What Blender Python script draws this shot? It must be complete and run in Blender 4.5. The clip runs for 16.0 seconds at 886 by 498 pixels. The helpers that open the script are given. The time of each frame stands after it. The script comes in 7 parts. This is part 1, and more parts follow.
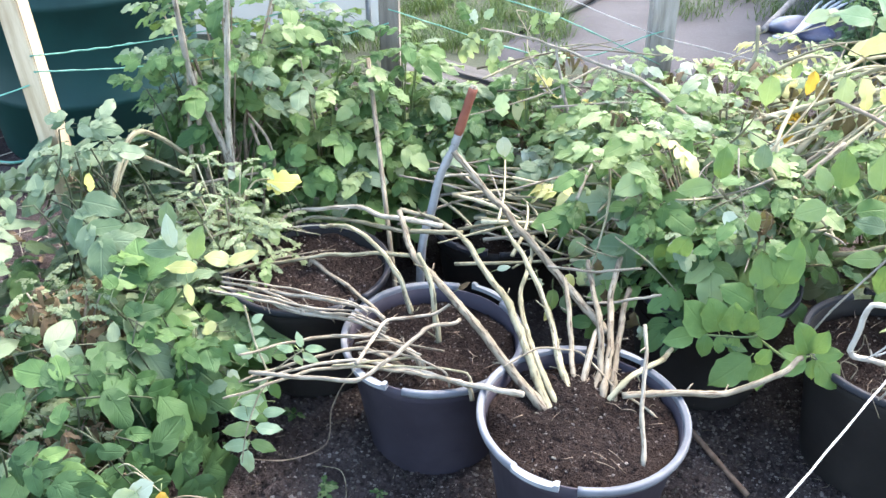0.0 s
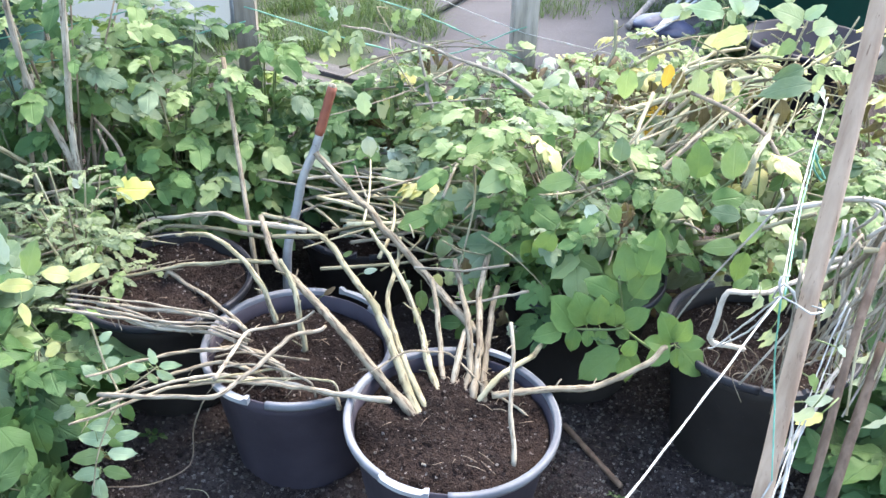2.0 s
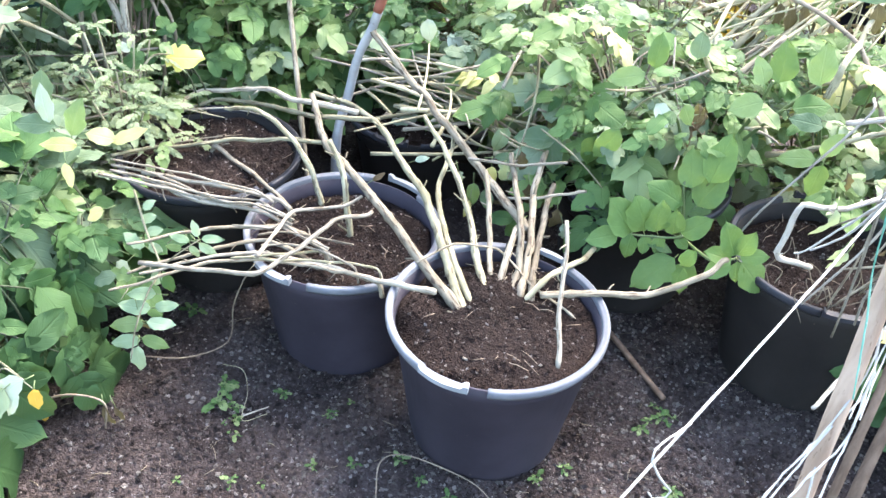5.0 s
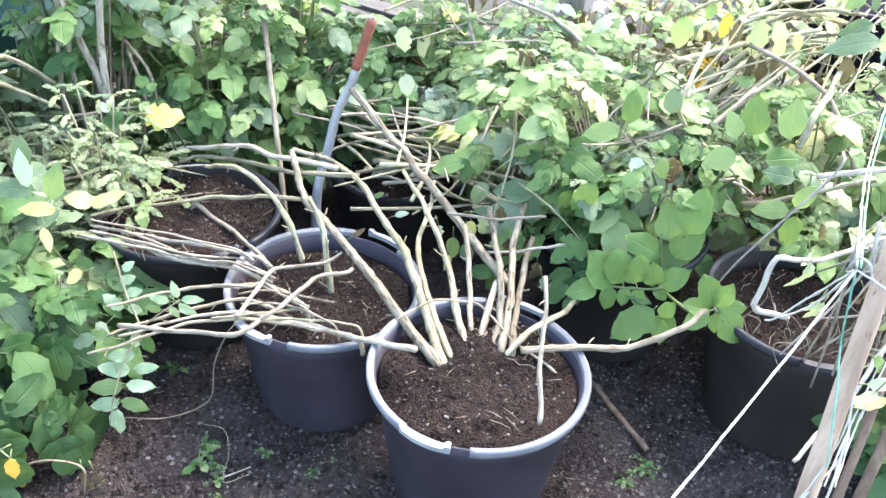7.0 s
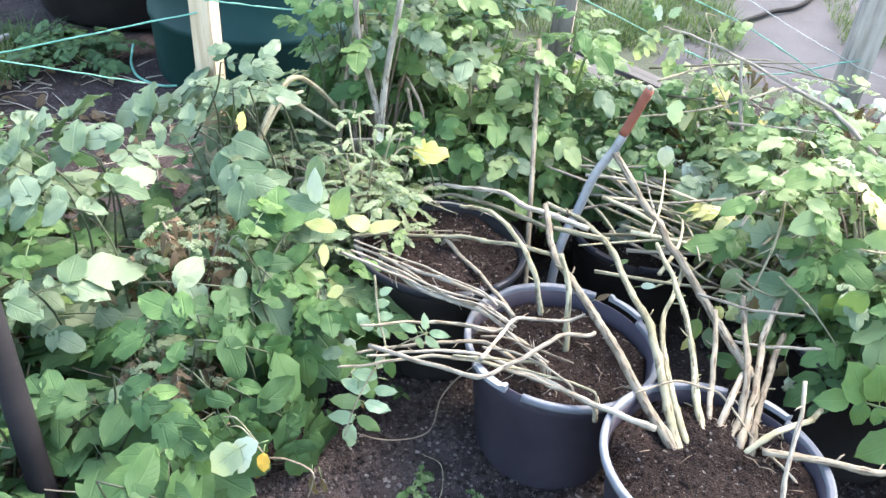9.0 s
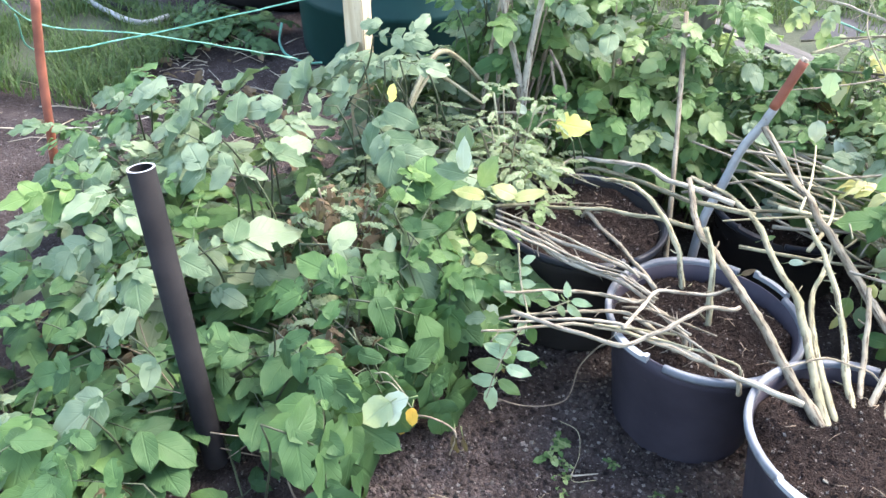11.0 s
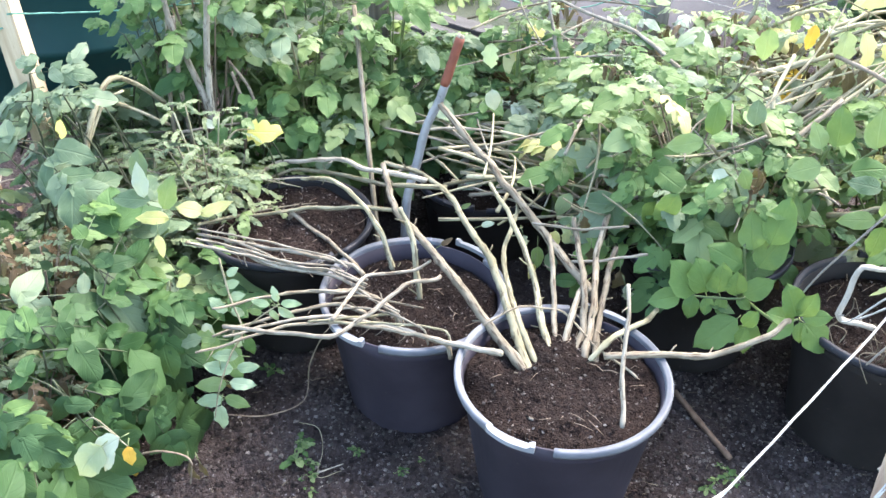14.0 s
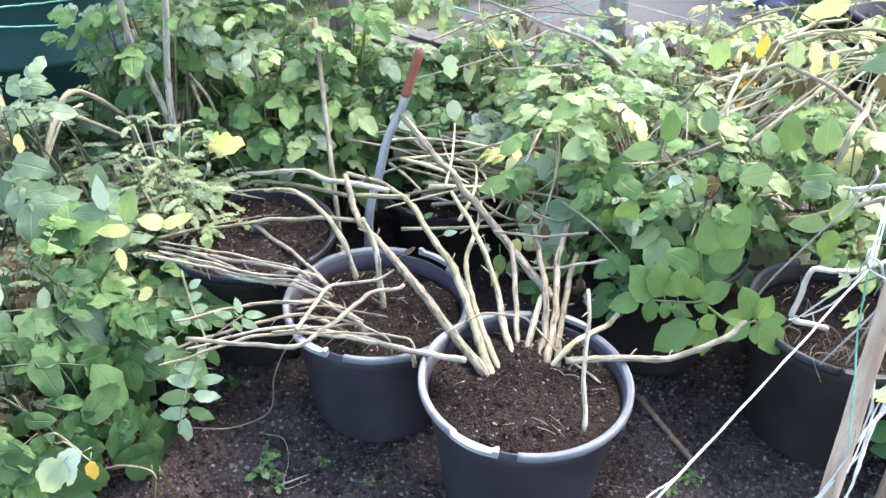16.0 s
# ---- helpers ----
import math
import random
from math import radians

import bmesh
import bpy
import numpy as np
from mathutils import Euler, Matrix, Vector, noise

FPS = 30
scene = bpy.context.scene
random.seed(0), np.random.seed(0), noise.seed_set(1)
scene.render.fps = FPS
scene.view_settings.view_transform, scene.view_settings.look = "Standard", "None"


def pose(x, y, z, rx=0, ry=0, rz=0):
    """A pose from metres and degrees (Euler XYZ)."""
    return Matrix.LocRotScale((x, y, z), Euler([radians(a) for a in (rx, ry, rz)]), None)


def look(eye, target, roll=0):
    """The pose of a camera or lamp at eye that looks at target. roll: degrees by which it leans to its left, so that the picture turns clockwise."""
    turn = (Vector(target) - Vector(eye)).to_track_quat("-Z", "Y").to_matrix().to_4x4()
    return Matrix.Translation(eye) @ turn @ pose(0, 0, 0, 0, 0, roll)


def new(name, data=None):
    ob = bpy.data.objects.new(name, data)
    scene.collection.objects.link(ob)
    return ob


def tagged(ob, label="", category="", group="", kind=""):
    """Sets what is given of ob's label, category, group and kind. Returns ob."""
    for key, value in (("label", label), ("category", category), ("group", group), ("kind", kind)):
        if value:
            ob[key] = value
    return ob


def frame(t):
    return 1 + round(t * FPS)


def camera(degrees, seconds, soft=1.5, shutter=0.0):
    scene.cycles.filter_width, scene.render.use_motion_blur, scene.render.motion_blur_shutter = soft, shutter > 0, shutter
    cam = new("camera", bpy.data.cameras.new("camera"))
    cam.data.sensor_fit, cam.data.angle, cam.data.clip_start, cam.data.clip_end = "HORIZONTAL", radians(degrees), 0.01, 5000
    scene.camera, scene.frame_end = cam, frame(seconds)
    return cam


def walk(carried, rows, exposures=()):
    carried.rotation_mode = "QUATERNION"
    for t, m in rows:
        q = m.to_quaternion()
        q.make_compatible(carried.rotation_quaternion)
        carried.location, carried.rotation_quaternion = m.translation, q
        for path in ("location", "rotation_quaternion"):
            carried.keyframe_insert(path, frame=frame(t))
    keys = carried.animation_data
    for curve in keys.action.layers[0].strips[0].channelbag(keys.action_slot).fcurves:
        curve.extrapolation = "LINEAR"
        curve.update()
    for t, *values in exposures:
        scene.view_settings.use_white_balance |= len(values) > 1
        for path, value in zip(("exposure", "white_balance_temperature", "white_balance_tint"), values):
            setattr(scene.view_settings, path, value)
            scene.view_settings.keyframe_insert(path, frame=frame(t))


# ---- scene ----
cam = camera(53.6, 16.0, soft=1.5)
PATH = [
    (0, (0.003, 0.391, 1.421), (-0.094, 2.087, 0.367), -0.3),
    (0.5, (0.034, 0.395, 1.419), (0.030, 2.105, 0.381), -0.5),
    (1, (0.060, 0.401, 1.418), (0.152, 2.117, 0.394), 0.0),
    (1.5, (0.069, 0.414, 1.414), (0.213, 2.132, 0.401), 0.6),
    (2, (0.057, 0.437, 1.393), (0.210, 2.134, 0.345), 1.8),
    (2.5, (0.050, 0.468, 1.348), (0.154, 2.073, 0.159), 2.0),
    (3, (0.051, 0.480, 1.328), (0.129, 2.057, 0.101), 2.2),
    (3.5, (0.048, 0.479, 1.321), (0.111, 2.055, 0.092), 2.5),
    (6, (0.043, 0.482, 1.333), (0.109, 2.062, 0.109), 5.0),
    (6.5, (0.043, 0.484, 1.338), (0.114, 2.085, 0.142), 3.7),
    (7, (0.052, 0.495, 1.359), (0.141, 2.125, 0.204), 3.9),
    (7.5, (0.025, 0.499, 1.370), (0.095, 2.157, 0.255), 5.7),
    (8, (-0.020, 0.499, 1.381), (-0.049, 2.170, 0.283), 6.3),
    (8.5, (-0.059, 0.494, 1.382), (-0.243, 2.160, 0.291), 5.4),
    (9, (-0.101, 0.480, 1.379), (-0.412, 2.120, 0.279), 6.2),
    (9.5, (-0.136, 0.454, 1.380), (-0.588, 2.053, 0.267), 6.1),
    (9.7, (-0.142, 0.446, 1.383), (-0.637, 2.026, 0.262), 5.6),
    (11.8, (-0.089, 0.417, 1.374), (-0.634, 1.952, 0.213), 1.3),
    (12, (-0.073, 0.419, 1.374), (-0.587, 1.967, 0.216), 0.6),
    (12.5, (-0.038, 0.421, 1.376), (-0.442, 2.003, 0.221), 0.7),
    (13, (0.003, 0.430, 1.377), (-0.267, 2.046, 0.230), 0.3),
    (13.5, (0.024, 0.436, 1.380), (-0.155, 2.068, 0.237), 0.4),
    (14, (0.043, 0.433, 1.388), (-0.055, 2.077, 0.254), 0.5),
    (14.5, (0.051, 0.430, 1.393), (0.003, 2.079, 0.263), 0.5),
    (15, (0.054, 0.423, 1.388), (0.021, 2.080, 0.269), 0.4),
    (15.5, (0.057, 0.422, 1.389), (0.033, 2.080, 0.271), 0.6),
    (16, (0.052, 0.417, 1.392), (0.029, 2.079, 0.281), 1.1),
]
walk(cam, [(t, look(eye, target, roll)) for t, eye, target, roll in PATH], exposures=[(0, 2.80), (1.5, 2.76), (2.5, 2.66), (3.0, 2.79), (3.5, 2.87), (6.0, 3.17), (7.0, 3.13), (8.0, 2.98), (9.0, 2.87), (12.0, 2.80), (16.0, 2.80)])

# ---- world, sun ----
world = bpy.data.worlds.new("world")
scene.world = world
world.use_nodes = True
wn = world.node_tree.nodes
sky = wn.new("ShaderNodeTexSky")
sky.sky_type = "NISHITA"
sky.sun_disc = False
sky.sun_elevation = radians(52)
sky.sun_rotation = radians(40)
sky.air_density, sky.dust_density, sky.ozone_density = 1.2, 2.5, 1.0
world.node_tree.links.new(sky.outputs[0], wn["Background"].inputs[0])
wn["Background"].inputs[1].default_value = 0.178
sun_data = bpy.data.lights.new("sun", "SUN")
sun_data.energy, sun_data.angle, sun_data.color = 1.25, radians(28), (1.0, 0.915, 0.84)
sun = new("sun", sun_data)
sun.matrix_world = look((2.9, 3.5, 5.8), (0, 0, 0))


# ---- materials ----
def nodes_of(name):
    m = bpy.data.materials.new(name)
    m.use_nodes = True
    nt = m.node_tree
    return m, nt, nt.nodes["Principled BSDF"]


def node(nt, kind, **inputs):
    n = nt.nodes.new(kind)
    for key, value in inputs.items():
        n.inputs[key.replace("_", " ")].default_value = value
    return n


def mixed(nt, a, b, fac, mode="MIX"):
    m = nt.nodes.new("ShaderNodeMix")
    m.data_type, m.blend_type = "RGBA", mode
    for socket, value in ((m.inputs[0], fac), (m.inputs[6], a), (m.inputs[7], b)):
        if isinstance(value, (int, float)):
            socket.default_value = value
        elif isinstance(value, tuple):
            socket.default_value = (*value, 1)
        else:
            nt.links.new(value, socket)
    return m.outputs[2]


def ramped(nt, source, lo, hi):
    r = nt.nodes.new("ShaderNodeMapRange")
    r.interpolation_type = "SMOOTHSTEP"
    r.inputs["From Min"].default_value, r.inputs["From Max"].default_value = lo, hi
    nt.links.new(source, r.inputs["Value"])
    return r.outputs[0]


def bumped(nt, bsdf, height, strength, distance):
    b = node(nt, "ShaderNodeBump", Strength=strength, Distance=distance)
    nt.links.new(height, b.inputs["Height"])
    nt.links.new(b.outputs[0], bsdf.inputs["Normal"])


def surface(name, dark, light, wear, scale, fine, rough=0.8, bump=0.4, depth=0.004, metal=0.0, stretch=(1, 1, 1), spot=0.62, vary=0.25, shine=0.5, streak=0.0):
    """A rough natural surface: two colours mixed at a coarse scale, wear spots at a fine one, grain in the relief; streak: the fine grain runs along a stem."""
    m, nt, bsdf = nodes_of(name)
    tex = nt.nodes.new("ShaderNodeTexCoord")
    mp = node(nt, "ShaderNodeMapping")
    mp.inputs["Scale"].default_value = stretch
    nt.links.new(tex.outputs["Object"], mp.inputs[0])
    n1 = node(nt, "ShaderNodeTexNoise", Scale=scale, Detail=5.0, Roughness=0.6)
    n2 = node(nt, "ShaderNodeTexNoise", Scale=fine, Detail=4.0, Roughness=0.65)
    for n in (n1, n2):
        nt.links.new(mp.outputs[0], n.inputs["Vector"])
    if streak:
        own = nt.nodes.new("ShaderNodeObjectInfo")
        grain = node(nt, "ShaderNodeMapping")
        grain.inputs["Scale"].default_value = (1, streak, 1)
        far = nt.nodes.new("ShaderNodeCombineXYZ")
        nt.links.new(own.outputs["Random"], far.inputs["Z"])
        nt.links.new(far.outputs[0], grain.inputs["Location"])
        nt.links.new(tex.outputs["UV"], grain.inputs[0])
        nt.links.new(grain.outputs[0], n2.inputs["Vector"])
    c = mixed(nt, dark, light, ramped(nt, n1.outputs[0], 0.3, 0.7))
    c = mixed(nt, c, wear, ramped(nt, n2.outputs[0], spot, spot + 0.12))
    info = nt.nodes.new("ShaderNodeObjectInfo")
    hsv = nt.nodes.new("ShaderNodeHueSaturation")
    v = nt.nodes.new("ShaderNodeMapRange")
    v.inputs["To Min"].default_value, v.inputs["To Max"].default_value = 1 - vary, 1 + vary
    nt.links.new(info.outputs["Random"], v.inputs["Value"])
    nt.links.new(v.outputs[0], hsv.inputs["Value"])
    nt.links.new(c, hsv.inputs["Color"])
    nt.links.new(hsv.outputs[0], bsdf.inputs["Base Color"])
    bsdf.inputs["Roughness"].default_value, bsdf.inputs["Metallic"].default_value = rough, metal
    bsdf.inputs["Specular IOR Level"].default_value = shine
    bumped(nt, bsdf, n2.outputs[0], bump, depth)
    return m


def leaf_material(name, deep, pale, blotch, through_light=0.35, blotch_at=0.62, gloss=0.52, shine=0.24):
    """A thin leaf: veins by its own length and width, blotches, and some light let through."""
    m, nt, bsdf = nodes_of(name)
    uv = nt.nodes.new("ShaderNodeTexCoord")
    split = nt.nodes.new("ShaderNodeSeparateXYZ")
    nt.links.new(uv.outputs["UV"], split.inputs[0])

    def calc(op, a, b=None):
        n = nt.nodes.new("ShaderNodeMath")
        n.operation = op
        for s, v in zip(n.inputs, (a, b)):
            if v is None:
                continue
            if isinstance(v, (int, float)):
                s.default_value = v
            else:
                nt.links.new(v, s)
        return n.outputs[0]

    n1 = node(nt, "ShaderNodeTexNoise", Scale=55.0, Detail=5.0)
    n2 = node(nt, "ShaderNodeTexNoise", Scale=9.0, Detail=5.0, Roughness=0.7)
    for n in (n1, n2):
        nt.links.new(uv.outputs["Object"], n.inputs["Vector"])
    side = calc("ABSOLUTE", calc("SUBTRACT", split.outputs["X"], 0.5))
    wave = calc("SINE", calc("SUBTRACT", calc("MULTIPLY", split.outputs["Y"], 44.0), calc("MULTIPLY", side, 36.0)))
    veins = ramped(nt, calc("ADD", wave, calc("MULTIPLY", calc("SUBTRACT", n1.outputs[0], 0.5), 1.2)), 0.7, 1.2)
    midrib = calc("SUBTRACT", 1.0, ramped(nt, side, 0.012, 0.05))
    both = calc("MAXIMUM", calc("MULTIPLY", veins, 0.45), midrib)
    island = nt.nodes.new("ShaderNodeNewGeometry")
    info = nt.nodes.new("ShaderNodeObjectInfo")
    own = calc("ADD", calc("MULTIPLY", island.outputs["Random Per Island"], 0.62), calc("MULTIPLY", info.outputs["Random"], 0.38))
    c = mixed(nt, deep, pale, calc("MULTIPLY", ramped(nt, calc("ADD", own, calc("MULTIPLY", n1.outputs[0], 0.35)), 0.25, 1.1), 0.9))
    c = mixed(nt, c, blotch, ramped(nt, calc("ADD", calc("MULTIPLY", n2.outputs[0], 0.85), calc("MULTIPLY", own, 0.22)), blotch_at, blotch_at + 0.09))
    c = mixed(nt, c, pale, calc("MULTIPLY", both, 0.17))
    # shine along curled edges, painted in as a paler margin
    c = mixed(nt, c, pale, calc("MULTIPLY", ramped(nt, side, 0.40, 0.50), 0.30))
    nt.links.new(c, bsdf.inputs["Base Color"])
    bsdf.inputs["Roughness"].default_value = gloss
    bsdf.inputs["Specular IOR Level"].default_value = shine
    bumped(nt, bsdf, calc("SUBTRACT", calc("MULTIPLY", n1.outputs[0], 0.6), both), 0.5, 0.0025)
    trans = nt.nodes.new("ShaderNodeBsdfTranslucent")
    bright = mixed(nt, c, (0.42, 0.58, 0.10), 0.16)
    nt.links.new(bright, trans.inputs[0])
    shader = node(nt, "ShaderNodeMixShader", Fac=through_light)
    nt.links.new(bsdf.outputs[0], shader.inputs[1])
    nt.links.new(trans.outputs[0], shader.inputs[2])
    nt.links.new(shader.outputs[0], nt.nodes["Material Output"].inputs[0])
    return m


def earth_material(name, dark, light, grit_colour, crumbs, grit_share, vary=0.0):
    """Crumbly earth: crumbs of two sizes that differ in shade, a share of pale grit, damp and dry patches."""
    m, nt, bsdf = nodes_of(name)
    tex = nt.nodes.new("ShaderNodeTexCoord")
    warp = node(nt, "ShaderNodeTexNoise", Scale=crumbs * 0.7, Detail=2.0)
    nt.links.new(tex.outputs["Object"], warp.inputs["Vector"])
    place = mixed(nt, tex.outputs["Object"], warp.outputs["Color"], 0.012, "LINEAR_LIGHT")
    shades, heights = [], []
    for scale in (crumbs, crumbs * 2.6):
        v = node(nt, "ShaderNodeTexVoronoi", Scale=scale, Randomness=1.0)
        nt.links.new(place, v.inputs["Vector"])
        s = nt.nodes.new("ShaderNodeSeparateColor")
        nt.links.new(v.outputs["Color"], s.inputs[0])
        shades.append(s.outputs)
        heights.append(v.outputs["Distance"])
    patches = node(nt, "ShaderNodeTexNoise", Scale=4.5, Detail=5.0, Roughness=0.65)
    nt.links.new(tex.outputs["Object"], patches.inputs["Vector"])
    c = mixed(nt, dark, light, ramped(nt, patches.outputs[0], 0.3, 0.72))
    c = mixed(nt, c, light, ramped(nt, shades[0][0], 0.45, 1.25))
    c = mixed(nt, c, dark, ramped(nt, shades[1][1], 0.55, 1.15))
    c = mixed(nt, c, grit_colour, ramped(nt, shades[1][0], 1 - grit_share, 1.02))
    island = nt.nodes.new("ShaderNodeNewGeometry")
    v = nt.nodes.new("ShaderNodeMapRange")
    v.inputs["To Min"].default_value, v.inputs["To Max"].default_value = 1 - vary, 1 + vary
    nt.links.new(island.outputs["Random Per Island"], v.inputs["Value"])
    hsv = nt.nodes.new("ShaderNodeHueSaturation")
    nt.links.new(v.outputs[0], hsv.inputs["Value"])
    nt.links.new(c, hsv.inputs["Color"])
    nt.links.new(hsv.outputs[0], bsdf.inputs["Base Color"])
    bsdf.inputs["Roughness"].default_value = 0.97
    bsdf.inputs["Specular IOR Level"].default_value = 0.10
    both = nt.nodes.new("ShaderNodeMath")
    both.operation = "MULTIPLY_ADD"
    nt.links.new(heights[0], both.inputs[0])
    both.inputs[1].default_value = 1.6
    nt.links.new(heights[1], both.inputs[2])
    b = node(nt, "ShaderNodeBump", Strength=1.0, Distance=0.0045)
    b.invert = True
    nt.links.new(both.outputs[0], b.inputs["Height"])
    nt.links.new(b.outputs[0], bsdf.inputs["Normal"])
    return m


SOIL = earth_material("garden soil", (0.0255, 0.0186, 0.0172), (0.0800, 0.0628, 0.0590), (0.23, 0.215, 0.21), 105, 0.045)
CLOD = earth_material("soil crumbs", (0.031, 0.0230, 0.0212), (0.090, 0.0710, 0.0660), (0.19, 0.175, 0.17), 140, 0.04, 0.65)
COMPOST = earth_material("potting compost", (0.0115, 0.0072, 0.0058), (0.033, 0.0222, 0.0184), (0.20, 0.18, 0.165), 130, 0.045)
COMPOST_CLOD = earth_material("compost crumbs", (0.0130, 0.0083, 0.0067), (0.036, 0.0245, 0.0203), (0.14, 0.12, 0.105), 170, 0.04, 0.5)
STONE = earth_material("grit", (0.118, 0.102, 0.090), (0.235, 0.210, 0.190), (0.38, 0.355, 0.33), 200, 0.1, 0.6)
PLASTIC = surface("black pot plastic", (0.0215, 0.0183, 0.0260), (0.0372, 0.0318, 0.0430), (0.076, 0.064, 0.063), 7, 60, 0.62, 0.12, 0.001, spot=0.66, vary=0.1, shine=0.24)
# rim and body of the rear pots: their shade is put into both colours
DARKRIM = surface("dark pot rim plastic", (0.017, 0.017, 0.021), (0.036, 0.037, 0.043), (0.10, 0.10, 0.105), 10, 70, 0.45, 0.15, 0.001, spot=0.66, vary=0.1, shine=0.18)
SHADEPLASTIC = surface("shaded black pot plastic", (0.0110, 0.0094, 0.0088), (0.0195, 0.0168, 0.0158), (0.040, 0.033, 0.029), 7, 60, 0.75, 0.12, 0.001, spot=0.66, vary=0.1, shine=0.22)
RIM = surface("worn pot rim plastic", (0.085, 0.090, 0.102), (0.160, 0.167, 0.182), (0.30, 0.305, 0.315), 10, 70, 0.6, 0.2, 0.001, spot=0.66, vary=0.1, shine=0.3)
LEDGE = surface("bleached pot ledge", (0.1615, 0.17, 0.1827), (0.255, 0.2635, 0.2762), (0.357, 0.357, 0.3655), 10, 70, 0.5, 0.15, 0.001, spot=0.66, vary=0.1)
CUT = surface("bleached pot edge", (0.306, 0.3145, 0.3315), (0.4675, 0.4675, 0.476), (0.2125, 0.2125, 0.221), 14, 90, 0.5, 0.15, 0.001, spot=0.68, vary=0.1)
DRY = surface("dry plant stem", (0.150, 0.123, 0.084), (0.262, 0.226, 0.165), (0.078, 0.058, 0.040), 18, 190, 0.85, 0.8, 0.0025, spot=0.50, vary=0.26, shine=0.25, streak=0.14)
PALE = surface("bleached plant stem", (0.205, 0.176, 0.130), (0.325, 0.290, 0.228), (0.105, 0.082, 0.058), 18, 190, 0.85, 0.8, 0.0025, spot=0.51, vary=0.24, shine=0.25, streak=0.14)
RIPE = surface("yellow green stem", (0.176, 0.158, 0.092), (0.300, 0.276, 0.184), (0.092, 0.074, 0.046), 16, 190, 0.8, 0.8, 0.0025, spot=0.51, vary=0.26, shine=0.25, streak=0.14)
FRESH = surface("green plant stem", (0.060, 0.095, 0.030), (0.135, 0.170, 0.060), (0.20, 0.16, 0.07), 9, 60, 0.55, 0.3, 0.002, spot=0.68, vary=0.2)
# green stem again, the bush's inner shade put into its colour
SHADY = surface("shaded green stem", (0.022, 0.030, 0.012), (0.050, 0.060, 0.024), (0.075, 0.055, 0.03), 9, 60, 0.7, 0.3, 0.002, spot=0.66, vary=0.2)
STRAW = surface("bright straw stem", (0.255, 0.2167, 0.1232), (0.374, 0.3357, 0.2125), (0.17, 0.1318, 0.0765), 16, 60, 0.8, 0.5, 0.002, spot=0.58, vary=0.2)
WHITENED = surface("whitened dead stem", (0.24, 0.212, 0.172), (0.375, 0.342, 0.288), (0.12, 0.096, 0.070), 18, 190, 0.85, 0.8, 0.0025, spot=0.54, vary=0.2, shine=0.25, streak=0.14)
BARK = surface("brown shaded stem", (0.15, 0.11, 0.075), (0.29, 0.23, 0.165), (0.08, 0.06, 0.04), 16, 80, 0.85, 0.6, 0.003, spot=0.57, vary=0.2)
LEAF = leaf_material("green leaf", (0.030, 0.073, 0.021), (0.087, 0.155, 0.048), (0.18, 0.23, 0.08), 0.22, 0.74, 0.58, 0.22)
LIME = leaf_material("light green leaf", (0.122, 0.186, 0.060), (0.258, 0.326, 0.150), (0.36, 0.35, 0.15), 0.38, 0.70)
PALELEAF = leaf_material("pale shoot leaf", (0.216, 0.297, 0.153), (0.387, 0.459, 0.306), (0.27, 0.297, 0.18), 0.3, 0.72)
# the shade low in the left bush is put into this darker green
DARKLEAF = leaf_material("dark and shaded green leaf", (0.023, 0.054, 0.019), (0.060, 0.114, 0.042), (0.12, 0.16, 0.05), 0.2, 0.76, 0.58, 0.2)
FRESHLEAF = leaf_material("fresh green leaf", (0.053, 0.108, 0.028), (0.145, 0.224, 0.070), (0.28, 0.31, 0.10), 0.30, 0.78, 0.5)
SPRIGLEAF = leaf_material("bright sprig leaf", (0.082, 0.152, 0.042), (0.178, 0.272, 0.088), (0.30, 0.34, 0.12), 0.32, 0.80, 0.5)
CREAM = leaf_material("wilting cream leaf", (0.24, 0.29, 0.14), (0.39, 0.43, 0.27), (0.38, 0.34, 0.15), 0.38, 0.68)
BRIGHT = leaf_material("bright yellow leaf", (0.66, 0.58, 0.12), (0.76, 0.70, 0.28), (0.50, 0.36, 0.08), 0.35, 0.80)
YELLOW = leaf_material("yellowed leaf", (0.50, 0.46, 0.15), (0.62, 0.58, 0.30), (0.45, 0.30, 0.08), 0.35, 0.74)
# sky sheen of the upper leaves put into a paler leaf colour
SILVER = leaf_material("green leaf with sky sheen", (0.066, 0.110, 0.052), (0.192, 0.240, 0.146), (0.13, 0.20, 0.07), 0.26, 0.74, 0.58, 0.26)
FEATHER = leaf_material("soft weed leaf", (0.185, 0.230, 0.115), (0.325, 0.375, 0.225), (0.42, 0.39, 0.26), 0.4, 0.70)
BLEACHED = leaf_material("bleached leaf", (0.32, 0.37, 0.26), (0.46, 0.50, 0.41), (0.30, 0.24, 0.12), 0.35, 0.72)
ORANGE = leaf_material("orange dying leaf", (0.48, 0.28, 0.04), (0.62, 0.42, 0.08), (0.16, 0.09, 0.03), 0.35, 0.64)
BROWN = leaf_material("withered brown leaf", (0.080, 0.054, 0.030), (0.175, 0.125, 0.074), (0.05, 0.032, 0.018), 0.2, 0.62, 0.8)
BLADE = leaf_material("grass blade", (0.024, 0.054, 0.015), (0.066, 0.108, 0.035), (0.12, 0.12, 0.055), 0.30, 0.72, 0.6)
TIMBER = surface("sawn fence timber", (0.42, 0.31, 0.19), (0.60, 0.48, 0.33), (0.30, 0.21, 0.13), 5, 26, 0.8, 0.4, 0.002, stretch=(8, 8, 1), vary=0.08)
